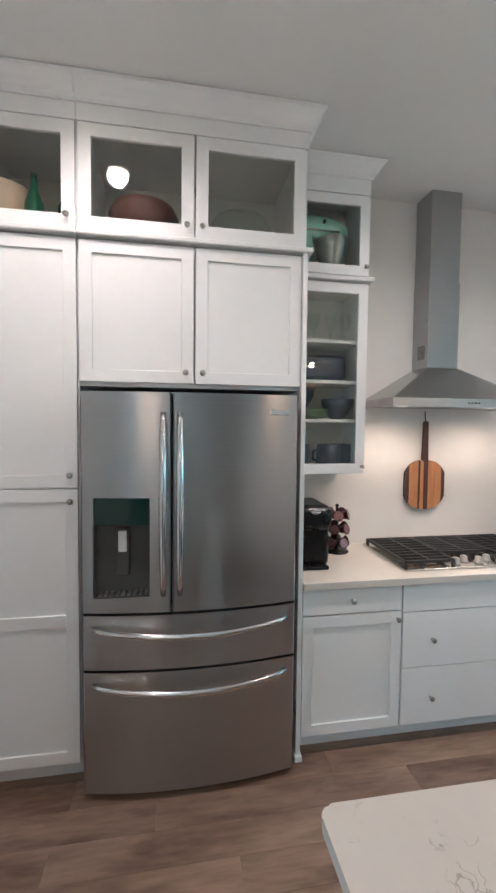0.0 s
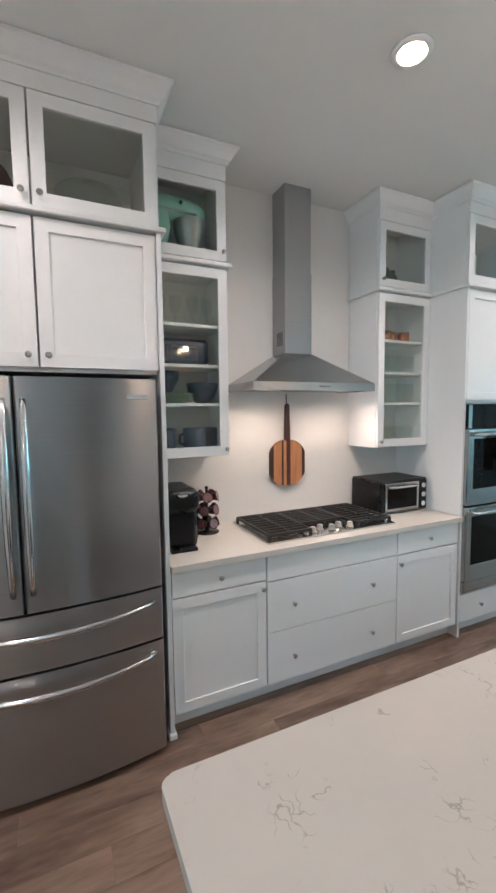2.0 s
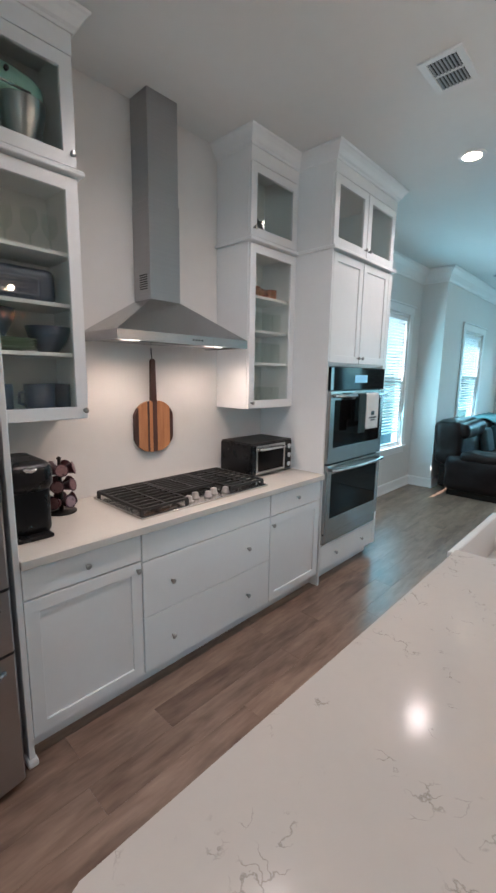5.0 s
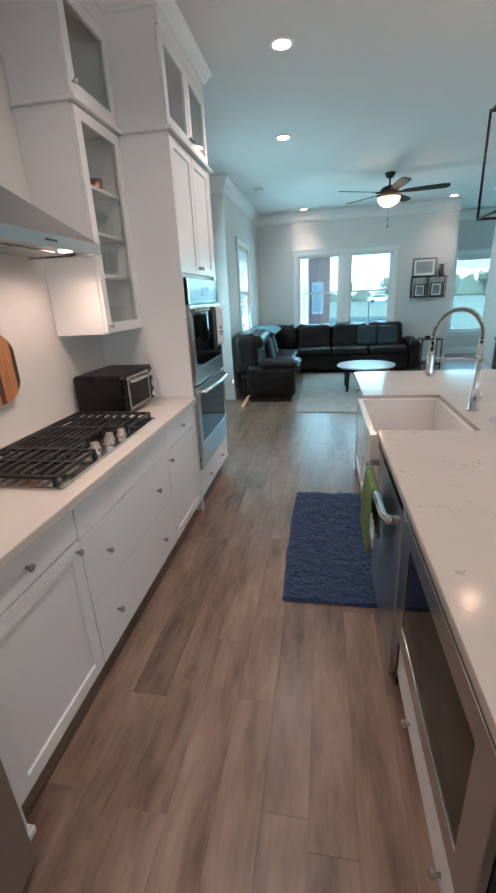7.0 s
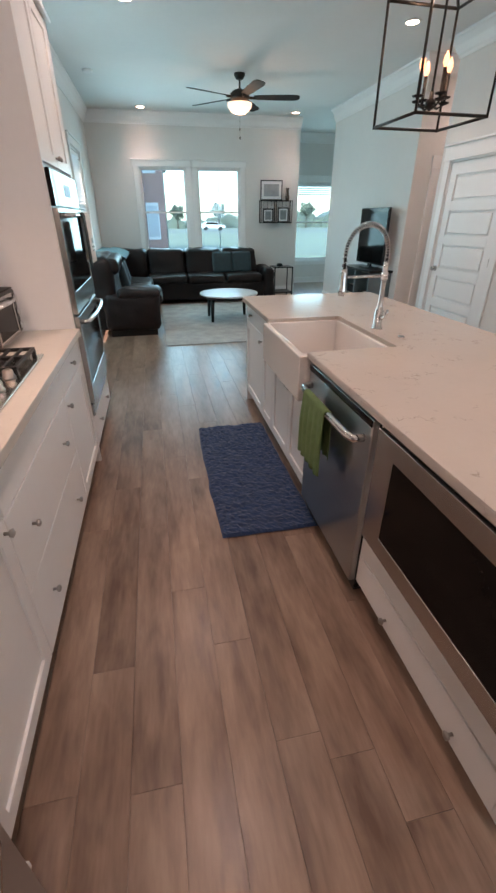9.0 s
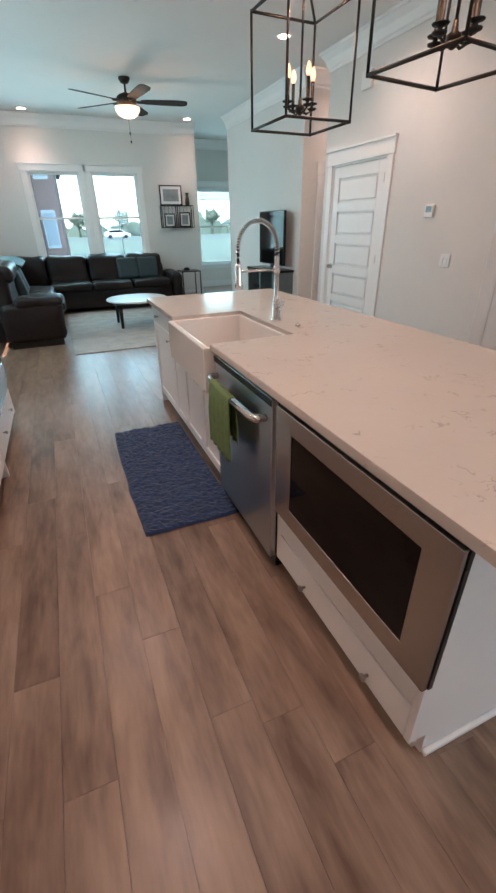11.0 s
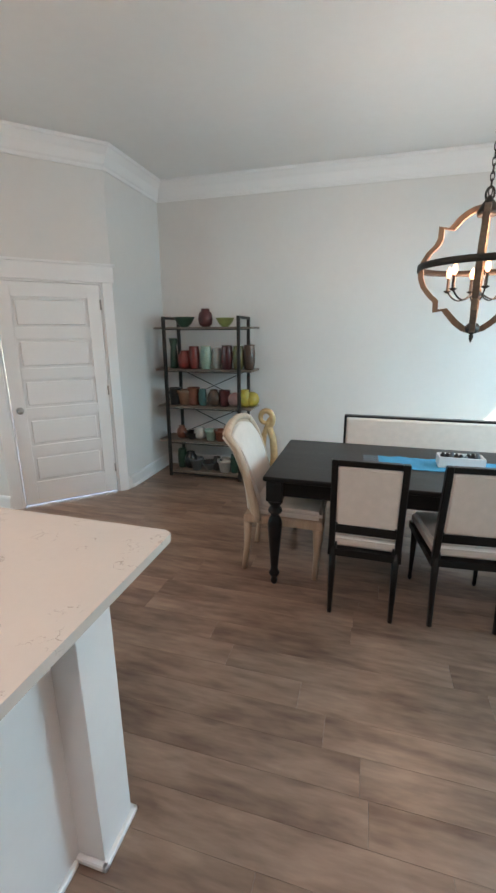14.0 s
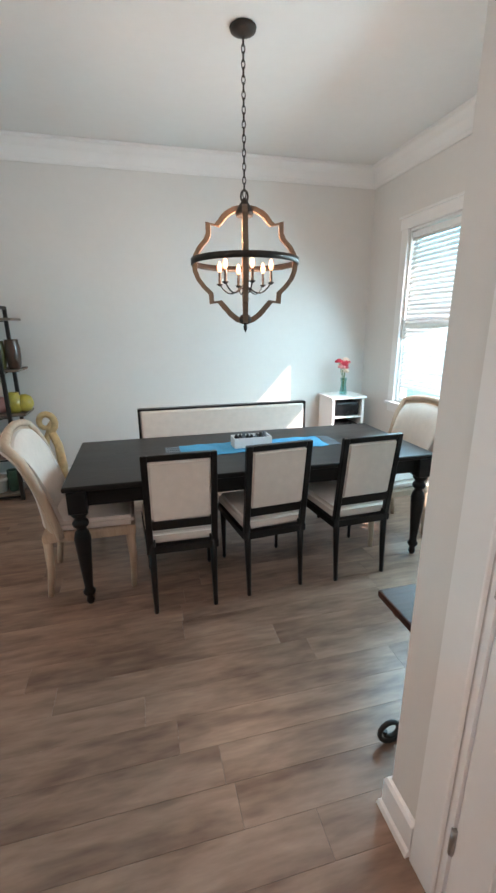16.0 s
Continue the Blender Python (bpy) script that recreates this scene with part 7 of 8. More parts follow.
# small wall fittings
bm = B()
box(bm, 3.515, 3.625, YS + 0.002, YS + 0.026, 1.475, 1.585, 0.006, 2)
th = solid("thermostat", bm, TRIM, "white thermostat with a grey display on the wall", "thermostat", loc=(3.615, YS, 1.56))
bm = B()
box(bm, 3.535, 3.605, YS + 0.0265, YS + 0.028, 1.52, 1.57)
part("display", bm, mat("display_grey", (0.10, 0.15, 0.15), 0.2), th)
bm = B()
box(bm, 3.22, 3.335, YS + 0.002, YS + 0.009, 1.05, 1.17, 0.003)
ls = solid("light_switch", bm, TRIM, "white double light switch plate", "light switch", loc=(3.316, YS, 1.11))
for x in (3.245, 3.288):
    bm = B()
    box(bm, x, x + 0.022, YS + 0.0092, YS + 0.016, 1.085, 1.135, 0.003)
    part("rocker", bm, TRIM, ls)
bm = B()
box(bm, 4.66, 4.82, YS + 0.002, YS + 0.045, 2.68, 2.84, 0.008, 2)
solid("door_chime", bm, TRIM, "white door chime box high on the wall", "chime", loc=(4.85, YS, 2.76))
M_FD = Matrix.Translation((6.09, -2.295, 0)) @ pose(0, 0, 0, 0, 0, -90)
fd = thing("front_door", (0, 0, 0), "white front door with a dark keypad lock in the hall", "door")
bm = B()
box(bm, 0.0, 0.95, -0.02, -0.003, 0.01, 2.05, 0.003)
part("leaf", bm, TRIM, fd)
for a in [(-0.09, -0.002, 0, 2.06), (0.952, 1.04, 0, 2.06), (-0.1, 1.04, 2.061, 2.2)]:
    bm = B()
    box(bm, a[0], a[1], -0.024, -0.003, a[2], a[3], 0.003)
    part("casing", bm, TRIM, fd)
bm = B()
box(bm, 0.03, 0.10, -0.05, -0.0205, 1.06, 1.19, 0.006)
part("keypad_lock", bm, BLACKPL, fd)
bm = B()
lathe(bm, [(0.02, 0), (0.03, 0.02), (0.02, 0.05)], (0.065, -0.05, 0.90), 12)
part("handle", bm, BLACKMETAL, fd)
place(fd, M_FD)
for x, y in [(9.55, -2.2), (7.49, 2.11)]:
    bm = B()
    lathe(bm, [(0.05, -0.03), (0.065, -0.02), (0.068, 0.0)], (x, y, CEIL - 0.001), 18)
    solid("smoke_detector", bm, TRIM, "white round smoke detector on the ceiling", "smoke detector", loc=(x, y, CEIL - 0.03))

# ---- kitchen things ----
# blue bath mat
MATBLUE = mat("blue_shag", (0.009, 0.033, 0.098), 0.95, vary=0.35, scale=30, bump=0.6, bump_scale=160, sheen=0.2)
bm = B()
n, m_ = 110, 46
rng = random.Random(5)
gx0, gx1, gy0, gy1 = 1.815, 3.15, 0.765, 1.288
for i in range(n + 1):
    for j in range(m_ + 1):
        x = gx0 + (gx1 - gx0) * i / n
        y = gy0 + (gy1 - gy0) * j / m_
        e = min(i, n - i, j, m_ - j)
        hgt = 0.004 if e == 0 else 0.018 + 0.007 * noise.noise(Vector((x * 16, y * 16, 1))) + 0.009 * noise.noise(Vector((x * 42, y * 42, 3))) + rng.uniform(-0.003, 0.003)
        wob = 0.012 * noise.noise(Vector((x * 5, y * 5, 7)))
        bm.verts.new((x + wob, y + wob + (0.015 * math.sin((x - gx0) / (gx1 - gx0) * math.pi) if j == m_ else 0), hgt))
bm.verts.ensure_lookup_table()
for i in range(n):
    for j in range(m_):
        bm.faces.new([bm.verts[a * (m_ + 1) + b] for a, b in ((i, j), (i + 1, j), (i + 1, j + 1), (i, j + 1))])
solid("kitchen_mat", bm, MATBLUE, "shaggy navy blue mat on the floor by the sink", "rug", loc=(2.46, 1.02, 0))


def towel(name, x0, x1, y, ztop, drop_front, drop_back, way, material, label, folds=2.2, amp=0.006, ybar=0.012):
    """A towel hanging over a bar at y, ztop: front drop, fold over the bar, back drop."""
    bm = B()
    n = 22
    path = []
    for k in range(13):
        path.append((way * ybar, ztop - drop_front * (1 - k / 12)))
    for k in range(1, 8):
        a = math.pi * k / 8
        path.append((way * ybar * math.cos(a), ztop + ybar * math.sin(a)))
    for k in range(9):
        path.append((-way * ybar, ztop - drop_back * k / 8))
    rows = []
    for i in range(n + 1):
        u = i / n
        row = []
        for k, (d, z) in enumerate(path):
            fall = max(0, ztop - z)
            w = amp * math.sin(u * math.pi * 2 * folds) * min(1, fall * 8)
            row.append(bm.verts.new((x0 + (x1 - x0) * u, y + d + (abs(w) if d * way > 0 else -abs(w)) * way, z)))
        rows.append(row)
    for a, b in zip(rows, rows[1:]):
        for k in range(len(path) - 1):
            f = bm.faces.new((a[k], b[k], b[k + 1], a[k + 1]))
            f.smooth = True
    bmesh.ops.recalc_face_normals(bm, faces=bm.faces)
    ext = bmesh.ops.solidify(bm, geom=bm.faces[:], thickness=0.003)
    return solid(name, bm, material, label, "towel", loc=((x0 + x1) / 2, y, ztop))


GREEN = mat("green_terry", (0.13, 0.215, 0.085), 0.95, vary=0.2, scale=30, bump=0.6, bump_scale=300)
towel("green_towel", 1.60, 1.86, IF + 0.087, 0.775, 0.30, 0.22, 1, GREEN, "green terry towel hanging on the dishwasher handle", amp=0.012, ybar=0.019)
WHITECLOTH = mat("white_cotton", (0.76, 0.75, 0.73), 0.9, vary=0.04, scale=20, bump=0.3, bump_scale=300)
tw = towel("white_dish_towel", 3.21, 3.41, FY - 0.093, 1.503, 0.27, 0.26, -1, WHITECLOTH, "white dish towel with dark print on the oven handle", 1.2, 0.003, 0.017)
bm = B()
for a in [(3.28, 3.335, 1.345, 1.375), (3.25, 3.37, 1.318, 1.330), (3.27, 3.35, 1.300, 1.307)]:
    box(bm, a[0], a[1], FY - 0.1165, FY - 0.1155, a[2], a[3])
part("print", bm, BLACKPL, tw, "dark printed bars")
towel("dark_towel", 3.09, 3.20, FY - 0.093, 1.503, 0.29, 0.2, -1, mat("dark_teal_cotton", (0.02, 0.035, 0.035), 0.9, vary=0.2), "dark teal dish towel beside the white one", 1.0, 0.004, 0.017)
# coffee maker
cm = thing("coffee_maker", (0.80, 2.33, 0.915), "black pod coffee maker with silver lever", "coffee maker")
bm = B()
box(bm, 0.69, 0.885, 2.20, 2.48, 0.9155, 1.18, 0.035, 5)
box(bm, 0.685, 0.895, 2.17, 2.49, 1.12, 1.262, 0.05, 6)
part("body", bm, BLACKPL, cm)
bm = B()
pts = [(0.70, 2.30, 1.235), (0.715, 2.21, 1.232), (0.79, 2.168, 1.225), (0.87, 2.21, 1.232), (0.888, 2.30, 1.235)]
tube(bm, pts, 0.010, 8)
part("lever", bm, CHROME, cm)
bm = B()
box(bm, 0.715, 0.865, 2.15, 2.199, 0.9155, 0.935, 0.006, 2)
part("drip_tray", bm, BLACKPL, cm)
bm = B()
box(bm, 0.886, 0.925, 2.32, 2.48, 0.9155, 1.19, 0.02, 4)
part("water_tank", bm, glass("smoky_tank", (0.25, 0.27, 0.30), tint=0.8), cm)
# pod carousel
pc = thing("pod_carousel", (1.03, 2.47, 0.915), "wire carousel of dark purple coffee pods", "pod holder")
bm = B()
lathe(bm, [(0.075, 0), (0.075, 0.008), (0.012, 0.012), (0.008, 0.28), (0.014, 0.29), (0.002, 0.30)], (1.03, 2.47, 0.9155), 18)
part("stand", bm, BLACKMETAL, pc)
POD = mat("pod_maroon", (0.055, 0.012, 0.018), 0.35, vary=0.3, scale=30)
FOIL = mat("pod_foil", (0.30, 0.16, 0.16), 0.3, 0.6, vary=0.3, scale=60)
for lv in range(3):
    for k in range(5):
        a = radians(k * 72 + lv * 20)
        o_ = Vector((1.03, 2.47, 0.965 + lv * 0.085))
        d_ = Vector((math.cos(a), math.sin(a), 0.25)).normalized()
        bm = B()
        tube(bm, [o_ + d_ * 0.025, o_ + d_ * 0.065, o_ + d_ * 0.068, o_ + d_ * 0.072], [0.020, 0.029, 0.034, 0.034], 12)
        pd = part("pod", bm, POD, pc)
        bm = B()
        tube(bm, [o_ + d_ * 0.0722, o_ + d_ * 0.0735], 0.029, 12)
        part("lid", bm, FOIL, pd, "printed foil lid")
# toaster oven
to = thing("toaster_oven", (2.5, 2.42, 0.915), "black and silver toaster oven on the counter", "toaster oven")
bm = B()
box(bm, 2.29, 2.755, 2.27, 2.60, 0.925, 1.155, 0.014, 3)
part("body", bm, BLACKPL, to)
bm = B()
box(bm, 2.295, 2.75, 2.275, 2.59, 1.1555, 1.163, 0.003)
part("top_plate", bm, BLACKMETAL, to)
bm = B()
for a in [(2.325, 2.655, 1.105, 1.145), (2.325, 2.655, 0.935, 0.955), (2.325, 2.345, 0.955, 1.105), (2.635, 2.655, 0.955, 1.105)]:
    box(bm, a[0], a[1], 2.258, 2.27, a[2], a[3], 0.002)
dr_ = part("door", bm, STEELH, to)
bm = B()
box(bm, 2.345, 2.635, 2.261, 2.269, 0.955, 1.105)
part("window", bm, BLACKGLASS, dr_)
bm = B()
tube(bm, [(2.35, 2.258, 1.118), (2.355, 2.235, 1.118), (2.49, 2.228, 1.118), (2.625, 2.235, 1.118), (2.63, 2.258, 1.118)], 0.008, 8)
part("handle", bm, CHROME, dr_)
for z in (0.97, 1.04, 1.11):
    bm = B()
    tube(bm, [(2.70, 2.270, z), (2.70, 2.252, z)], 0.019, 14)
    part("dial", bm, CHROME, to)
for x in (2.34, 2.72):
    for y in (2.32, 2.58):
        bm = B()
        lathe(bm, [(0.012, 0), (0.012, 0.012)], (x, y, 0.9152), 8)
        part("foot", bm, BLACKPL, to)
# hanging paddle board
pb = thing("paddle_board", (1.714, YN, 1.13), "round striped wooden paddle board hanging on the wall", "cutting board")
BCX, BCZ = 1.714, 1.305
strips = [(-0.146, -0.118, WALNUT), (-0.1175, -0.052, ACACIA), (-0.0515, -0.036, WALNUT), (-0.0355, -0.012, ACACIA), (-0.0115, 0.022, WALNUT), (0.0225, 0.075, ACACIA), (0.0755, 0.120, ACACIA), (0.1205, 0.146, WALNUT)]


def half_height(u):
    u = min(abs(u), 0.1455)
    return 0.168 * math.sqrt(max(0.0, 1 - (u / 0.16) ** 2.6))


for a, b, m__ in strips:
    bm = B()
    k = 6
    up = [(BCX + a + (b - a) * i / k, BCZ + half_height(a + (b - a) * i / k)) for i in range(k + 1)]
    dn = [(BCX + b - (b - a) * i / k, BCZ - half_height(b - (b - a) * i / k)) for i in range(k + 1)]
    prism(bm, up + dn, "y", YN - 0.030, YN - 0.008)
    part("strip", bm, m__, pb)
bm = B()
prism(bm, [(BCX - 0.021, BCZ + 0.16), (BCX + 0.021, BCZ + 0.16), (BCX + 0.017, 1.60), (BCX + 0.015, 1.728), (BCX + 0.006, 1.738), (BCX - 0.006, 1.738), (BCX - 0.015, 1.728), (BCX - 0.017, 1.60)], "y", YN - 0.0302, YN - 0.0078)
part("handle", bm, WALNUT, pb)
bm = B()
tube(bm, [(BCX, YN - 0.019, 1.73), (BCX - 0.004, YN - 0.015, 1.77), (BCX, YN - 0.008, 1.806)], 0.0035, 6)
part("hanging_cord", bm, BLACKPL, pb)

# cupboard contents
NAVY = mat("navy_stoneware", (0.025, 0.040, 0.075), 0.3, vary=0.25, scale=14, coat=0.3)
SAGE = mat("sage_stoneware", (0.20, 0.28, 0.18), 0.35, vary=0.15, scale=14)
MINT = mat("mint_enamel", (0.36, 0.68, 0.60), 0.18, vary=0.05, scale=5, coat=0.5)


def dish(name, prof, c, material, label, cat, group="", seg=20, scale=(1, 1)):
    bm = B()
    lathe(bm, prof, c, seg, scale, caps=material is not GLASSWARE)
    return solid(name, bm, material, label, cat, group, loc=c)


GLASSP = [(0.028, 0.003), (0.030, 0.004), (0.034, 0.13)]
STEMP = [(0.032, 0), (0.032, 0.003), (0.005, 0.008), (0.004, 0.07), (0.03, 0.10), (0.036, 0.14), (0.030, 0.185)]
BOWLP = [(0.03, 0), (0.04, 0.004), (0.075, 0.05), (0.085, 0.085), (0.08, 0.085), (0.068, 0.05), (0.03, 0.012)]
MUGP = [(0.04, 0), (0.046, 0.008), (0.048, 0.09), (0.044, 0.09), (0.04, 0.012)]
PLATEP = [(0.06, 0), (0.065, 0.004), (0.125, 0.016), (0.127, 0.019), (0.06, 0.008)]
UL = [1.437, 1.738, 1.965, 2.197]
for x, y in [(0.76, 2.46), (0.86, 2.48), (0.96, 2.46), (1.06, 2.48)]:
    dish("wine_glass", STEMP, (x, y, UL[3]), GLASSWARE, "clear stemmed wine glass in the glass cabinet", "glass", "glasses in the left cabinet", 16)
bm = B()
box(bm, 0.70, 1.055, 2.42, 2.56, UL[2] + 0.001, UL[2] + 0.158, 0.035, 4)
tr = solid("navy_serving_dish", bm, NAVY, "dark blue rectangular serving dish stood on edge", "dish", loc=(0.89, 2.48, UL[2]))
bm = B()
for a in [(0.79, 0.97, UL[2] + 0.03, UL[2] + 0.035), (0.79, 0.97, UL[2] + 0.105, UL[2] + 0.11), (0.79, 0.795, UL[2] + 0.035, UL[2] + 0.105), (0.965, 0.97, UL[2] + 0.035, UL[2] + 0.105)]:
    box(bm, a[0], a[1], 2.417, 2.4205, a[2], a[3])
part("rim_line", bm, mat("slate_blue", (0.08, 0.11, 0.17), 0.4), tr)
for k in range(4):
    dish("sage_plate", PLATEP, (0.83, 2.48, UL[1] + 0.001 + k * 0.013), SAGE, "sage green stoneware plate in a stack", "plate", "stack of sage plates", 24)
dish("navy_bowl", [(r_ * 1.05, z_ * 1.5) for r_, z_ in BOWLP], (0.785, 2.48, UL[1] + 0.062), NAVY, "dark blue stoneware bowl on the plates", "bowl")
dish("navy_bowl", [(r_ * 1.2, z_ * 1.45) for r_, z_ in BOWLP], (1.02, 2.48, UL[1] + 0.001), NAVY, "dark blue wide stoneware bowl", "bowl")
for x in (0.765, 0.955, 1.06):
    y = 2.46 + (0.06 if x == 1.06 else 0)
    ob = dish("navy_mug", [(r_ * 1.45, z_ * 1.65) for r_, z_ in MUGP], (x, y, UL[0] + 0.001), NAVY, "dark blue stoneware mug", "mug", "blue mugs")
    bm = B()
    tube(bm, [(x - 0.062, y, UL[0] + 0.115), (x - 0.092, y, UL[0] + 0.108), (x - 0.095, y, UL[0] + 0.06), (x - 0.062, y, UL[0] + 0.045)], 0.007, 7)
    part("handle", bm, NAVY, ob)
# stand mixer
mx = thing("stand_mixer", (0.88, 2.48, 2.565), "mint green stand mixer with steel bowl behind glass", "mixer")
zb = 2.5645
bm = B()
box(bm, 0.72, 1.06, 2.40, 2.58, zb, zb + 0.04, 0.018, 4)
part("base", bm, MINT, mx)
bm = B()
prism(bm, [(0.72, zb + 0.03), (0.81, zb + 0.03), (0.80, zb + 0.16), (0.83, zb + 0.27), (0.72, zb + 0.27)], "y", 2.43, 2.55)
bmesh.ops.bevel(bm, geom=bm.edges[:], offset=0.02, segments=3, affect="EDGES")
part("column", bm, MINT, mx)
bm = B()
pr = [(0.70, 0.045), (0.74, 0.066), (0.82, 0.072), (0.92, 0.068), (1.0, 0.056), (1.04, 0.035), (1.055, 0.012)]
tube(bm, [(x, 2.49, zb + 0.275 - 0.02 * (x - 0.7)) for x, _ in pr], [r_ for _, r_ in pr], 18)
hd = part("motor_head", bm, MINT, mx)
bm = B()
tube(bm, [(0.71, 2.424, zb + 0.25), (0.98, 2.43, zb + 0.245)], 0.006, 6)
part("trim_band", bm, CHROME, hd)
bm = B()
tube(bm, [(0.88, 2.416, zb + 0.285), (0.88, 2.405, zb + 0.285)], 0.010, 10)
part("speed_knob", bm, BLACKPL, hd)
bm = B()
lathe(bm, [(0.05, 0.0), (0.055, 0.01), (0.075, 0.05), (0.095, 0.11), (0.10, 0.165), (0.104, 0.168), (0.096, 0.165), (0.07, 0.05), (0.03, 0.012)], (0.95, 2.47, zb + 0.041), 24)
part("mixing_bowl", bm, STEEL, mx, "brushed steel mixing bowl")
mx.location.y -= 0.035
mx.scale = (0.98, 1.0, 1.08)
# above the refrigerator
zb = 2.5645
BASK = mat("woven_brown", (0.10, 0.035, 0.028), 0.7, vary=0.45, scale=26, bump=0.6, bump_scale=50, stretch=(1, 1, 5))
dish("woven_basket_bowl", [(0.09, 0), (0.11, 0.01), (0.160, 0.11), (0.172, 0.16), (0.15, 0.205), (0.10, 0.228), (0.02, 0.235)], (-0.12, 2.235, zb), BASK, "red-brown woven lidded basket behind glass", "basket", seg=28)
dish("glass_cake_dome", [(0.19, 0.002), (0.19, 0.008), (0.165, 0.012), (0.165, 0.14), (0.14, 0.195), (0.07, 0.225), (0.015, 0.23), (0.018, 0.25), (0.001, 0.255)], (0.37, 2.245, zb), GLASSWARE, "clear glass domed cake dish behind glass", "cake dome", seg=28)
BOTG = mat("green_bottle", (0.004, 0.09, 0.045), 0.08, vary=0.1, coat=0.5)
for x, s_ in [(-0.60, 1.3), (-0.46, 1.2)]:
    dish("green_bottle", [(0.03 * s_, 0), (0.032 * s_, 0.01), (0.032 * s_, 0.10 * s_), (0.012 * s_, 0.15 * s_), (0.012 * s_, 0.20 * s_), (0.002, 0.202 * s_)], (x, 2.12, zb), BOTG, "dark green glass bottle in the top cabinet", "bottle", seg=16)
dish("wooden_bowl", [(0.07, 0), (0.09, 0.01), (0.11, 0.12), (0.125, 0.205), (0.118, 0.205), (0.08, 0.02), (0.02, 0.014)], (-0.755, 2.18, zb), OAK, "pale wooden bowl in the top cabinet", "bowl", seg=24)
# right glass cabinets
COPPER = mat("copper", (0.72, 0.30, 0.18), 0.2, 1.0, vary=0.1, scale=20)
for k, x in enumerate((2.47, 2.56, 2.65)):
    dish("copper_mug", [(0.036, 0), (0.044, 0.01), (0.046, 0.075), (0.043, 0.075), (0.03, 0.012)], (x, 2.44 + 0.04 * (k % 2), UL[3]), COPPER, "shiny copper mug on the glass cabinet shelf", "mug", "copper mugs")
for z in (UL[2], UL[1], UL[0] - 0.01):
    for i in range(5):
        for j in range(1):
            dish("drinking_glass", [(r_, z_ * (1.0 if z != UL[1] else 1.1)) for r_, z_ in GLASSP], (2.36 + i * 0.085, 2.42 + j * 0.1, z + 0.0015), GLASSWARE, "clear drinking glass in the cabinet", "glass", "drinking glasses", 14)
PEWTER = mat("pewter", (0.20, 0.19, 0.18), 0.3, 0.9, vary=0.2, scale=20)
dish("pewter_shaker", [(0.04, 0), (0.045, 0.01), (0.06, 0.06), (0.055, 0.13), (0.03, 0.17), (0.012, 0.19), (0.01, 0.24), (0.018, 0.255), (0.002, 0.27)], (2.47, 2.46, zb), PEWTER, "dark pewter lidded pitcher behind glass", "pitcher")
dish("pewter_jug", [(0.04, 0), (0.05, 0.06), (0.045, 0.12), (0.025, 0.16), (0.03, 0.18), (0.02, 0.18)], (2.58, 2.5, zb), PEWTER, "small dark pewter jug behind glass", "jug")
dish("black_kettle", [(0.09, 0), (0.10, 0.02), (0.095, 0.10), (0.06, 0.16), (0.02, 0.175), (0.015, 0.20), (0.001, 0.205)], (2.98, 2.25, zb), BLACKPL, "black enamel kettle in the top cabinet", "kettle")
dish("black_pitcher", [(0.05, 0), (0.06, 0.02), (0.055, 0.16), (0.035, 0.23), (0.045, 0.29), (0.035, 0.29)], (3.13, 2.3, zb), BLACKPL, "tall black pitcher in the top cabinet", "pitcher")

# ---- outside ----
LAWN = mat("dry_lawn", (0.20, 0.22, 0.14), 0.9, vary=0.35, scale=0.6, bump=0.4, bump_scale=20)
bm = B()
box(bm, -300, 400, -350, 350, ground_z - 1.0, ground_z - 0.0)
solid("ground", bm, LAWN, "pale green lawn stretching away outside the house", "ground", kind="structure")
ASPH = mat("pale_asphalt", (0.16, 0.16, 0.165), 0.9, vary=0.2, scale=2, bump=0.3)
bm = B()
box(bm, 76, 83, -300, 300, ground_z + 0.002, ground_z + 0.02)
solid("road", bm, ASPH, "grey asphalt road beyond the lawn", "road", kind="structure")
BRICK = mat("red_brick_far", (0.44, 0.24, 0.20), 0.85, vary=0.2, scale=4, bump=0.2)
SIDING = mat("white_siding", (0.70, 0.71, 0.70), 0.7, vary=0.05, scale=2)
ROOF = mat("grey_shingle", (0.10, 0.10, 0.11), 0.9, vary=0.2, scale=5)


FARPANE = mat("house_pane", (0.50, 0.54, 0.55), 0.3, vary=0.1, scale=2)


def far_house(x, y, w, d, h, wallm, label, cols=(-1, 0, 1), half=0.65):
    """A two-storey house beyond the road with windows and a gable roof."""
    ho = thing("neighbour_house", (x, y, ground_z), label, "house", "neighbouring houses")
    bm = B()
    box(bm, x, x + d, y - w / 2, y + w / 2, ground_z, ground_z + h)
    part("wall", bm, wallm, ho)
    bm = B()
    prism(bm, [(y - w / 2 - 0.4, ground_z + h), (y + w / 2 + 0.4, ground_z + h), (y, ground_z + h + w * 0.3)], "x", x - 0.4, x + d + 0.4)
    part("roof", bm, ROOF, ho)
    for zz in (1.0, 3.8):
        for k in cols:
            yy = y + k * w / 3.4
            bm = B()
            box(bm, x - 0.08, x - 0.01, yy - half, yy + half, ground_z + zz, ground_z + zz + 1.6)
            wn = part("window", bm, TRIM, ho)
            bm = B()
            box(bm, x - 0.11, x - 0.085, yy - half * 0.8, yy + half * 0.8, ground_z + zz + 0.12, ground_z + zz + 1.48)
            part("pane", bm, FARPANE, wn)


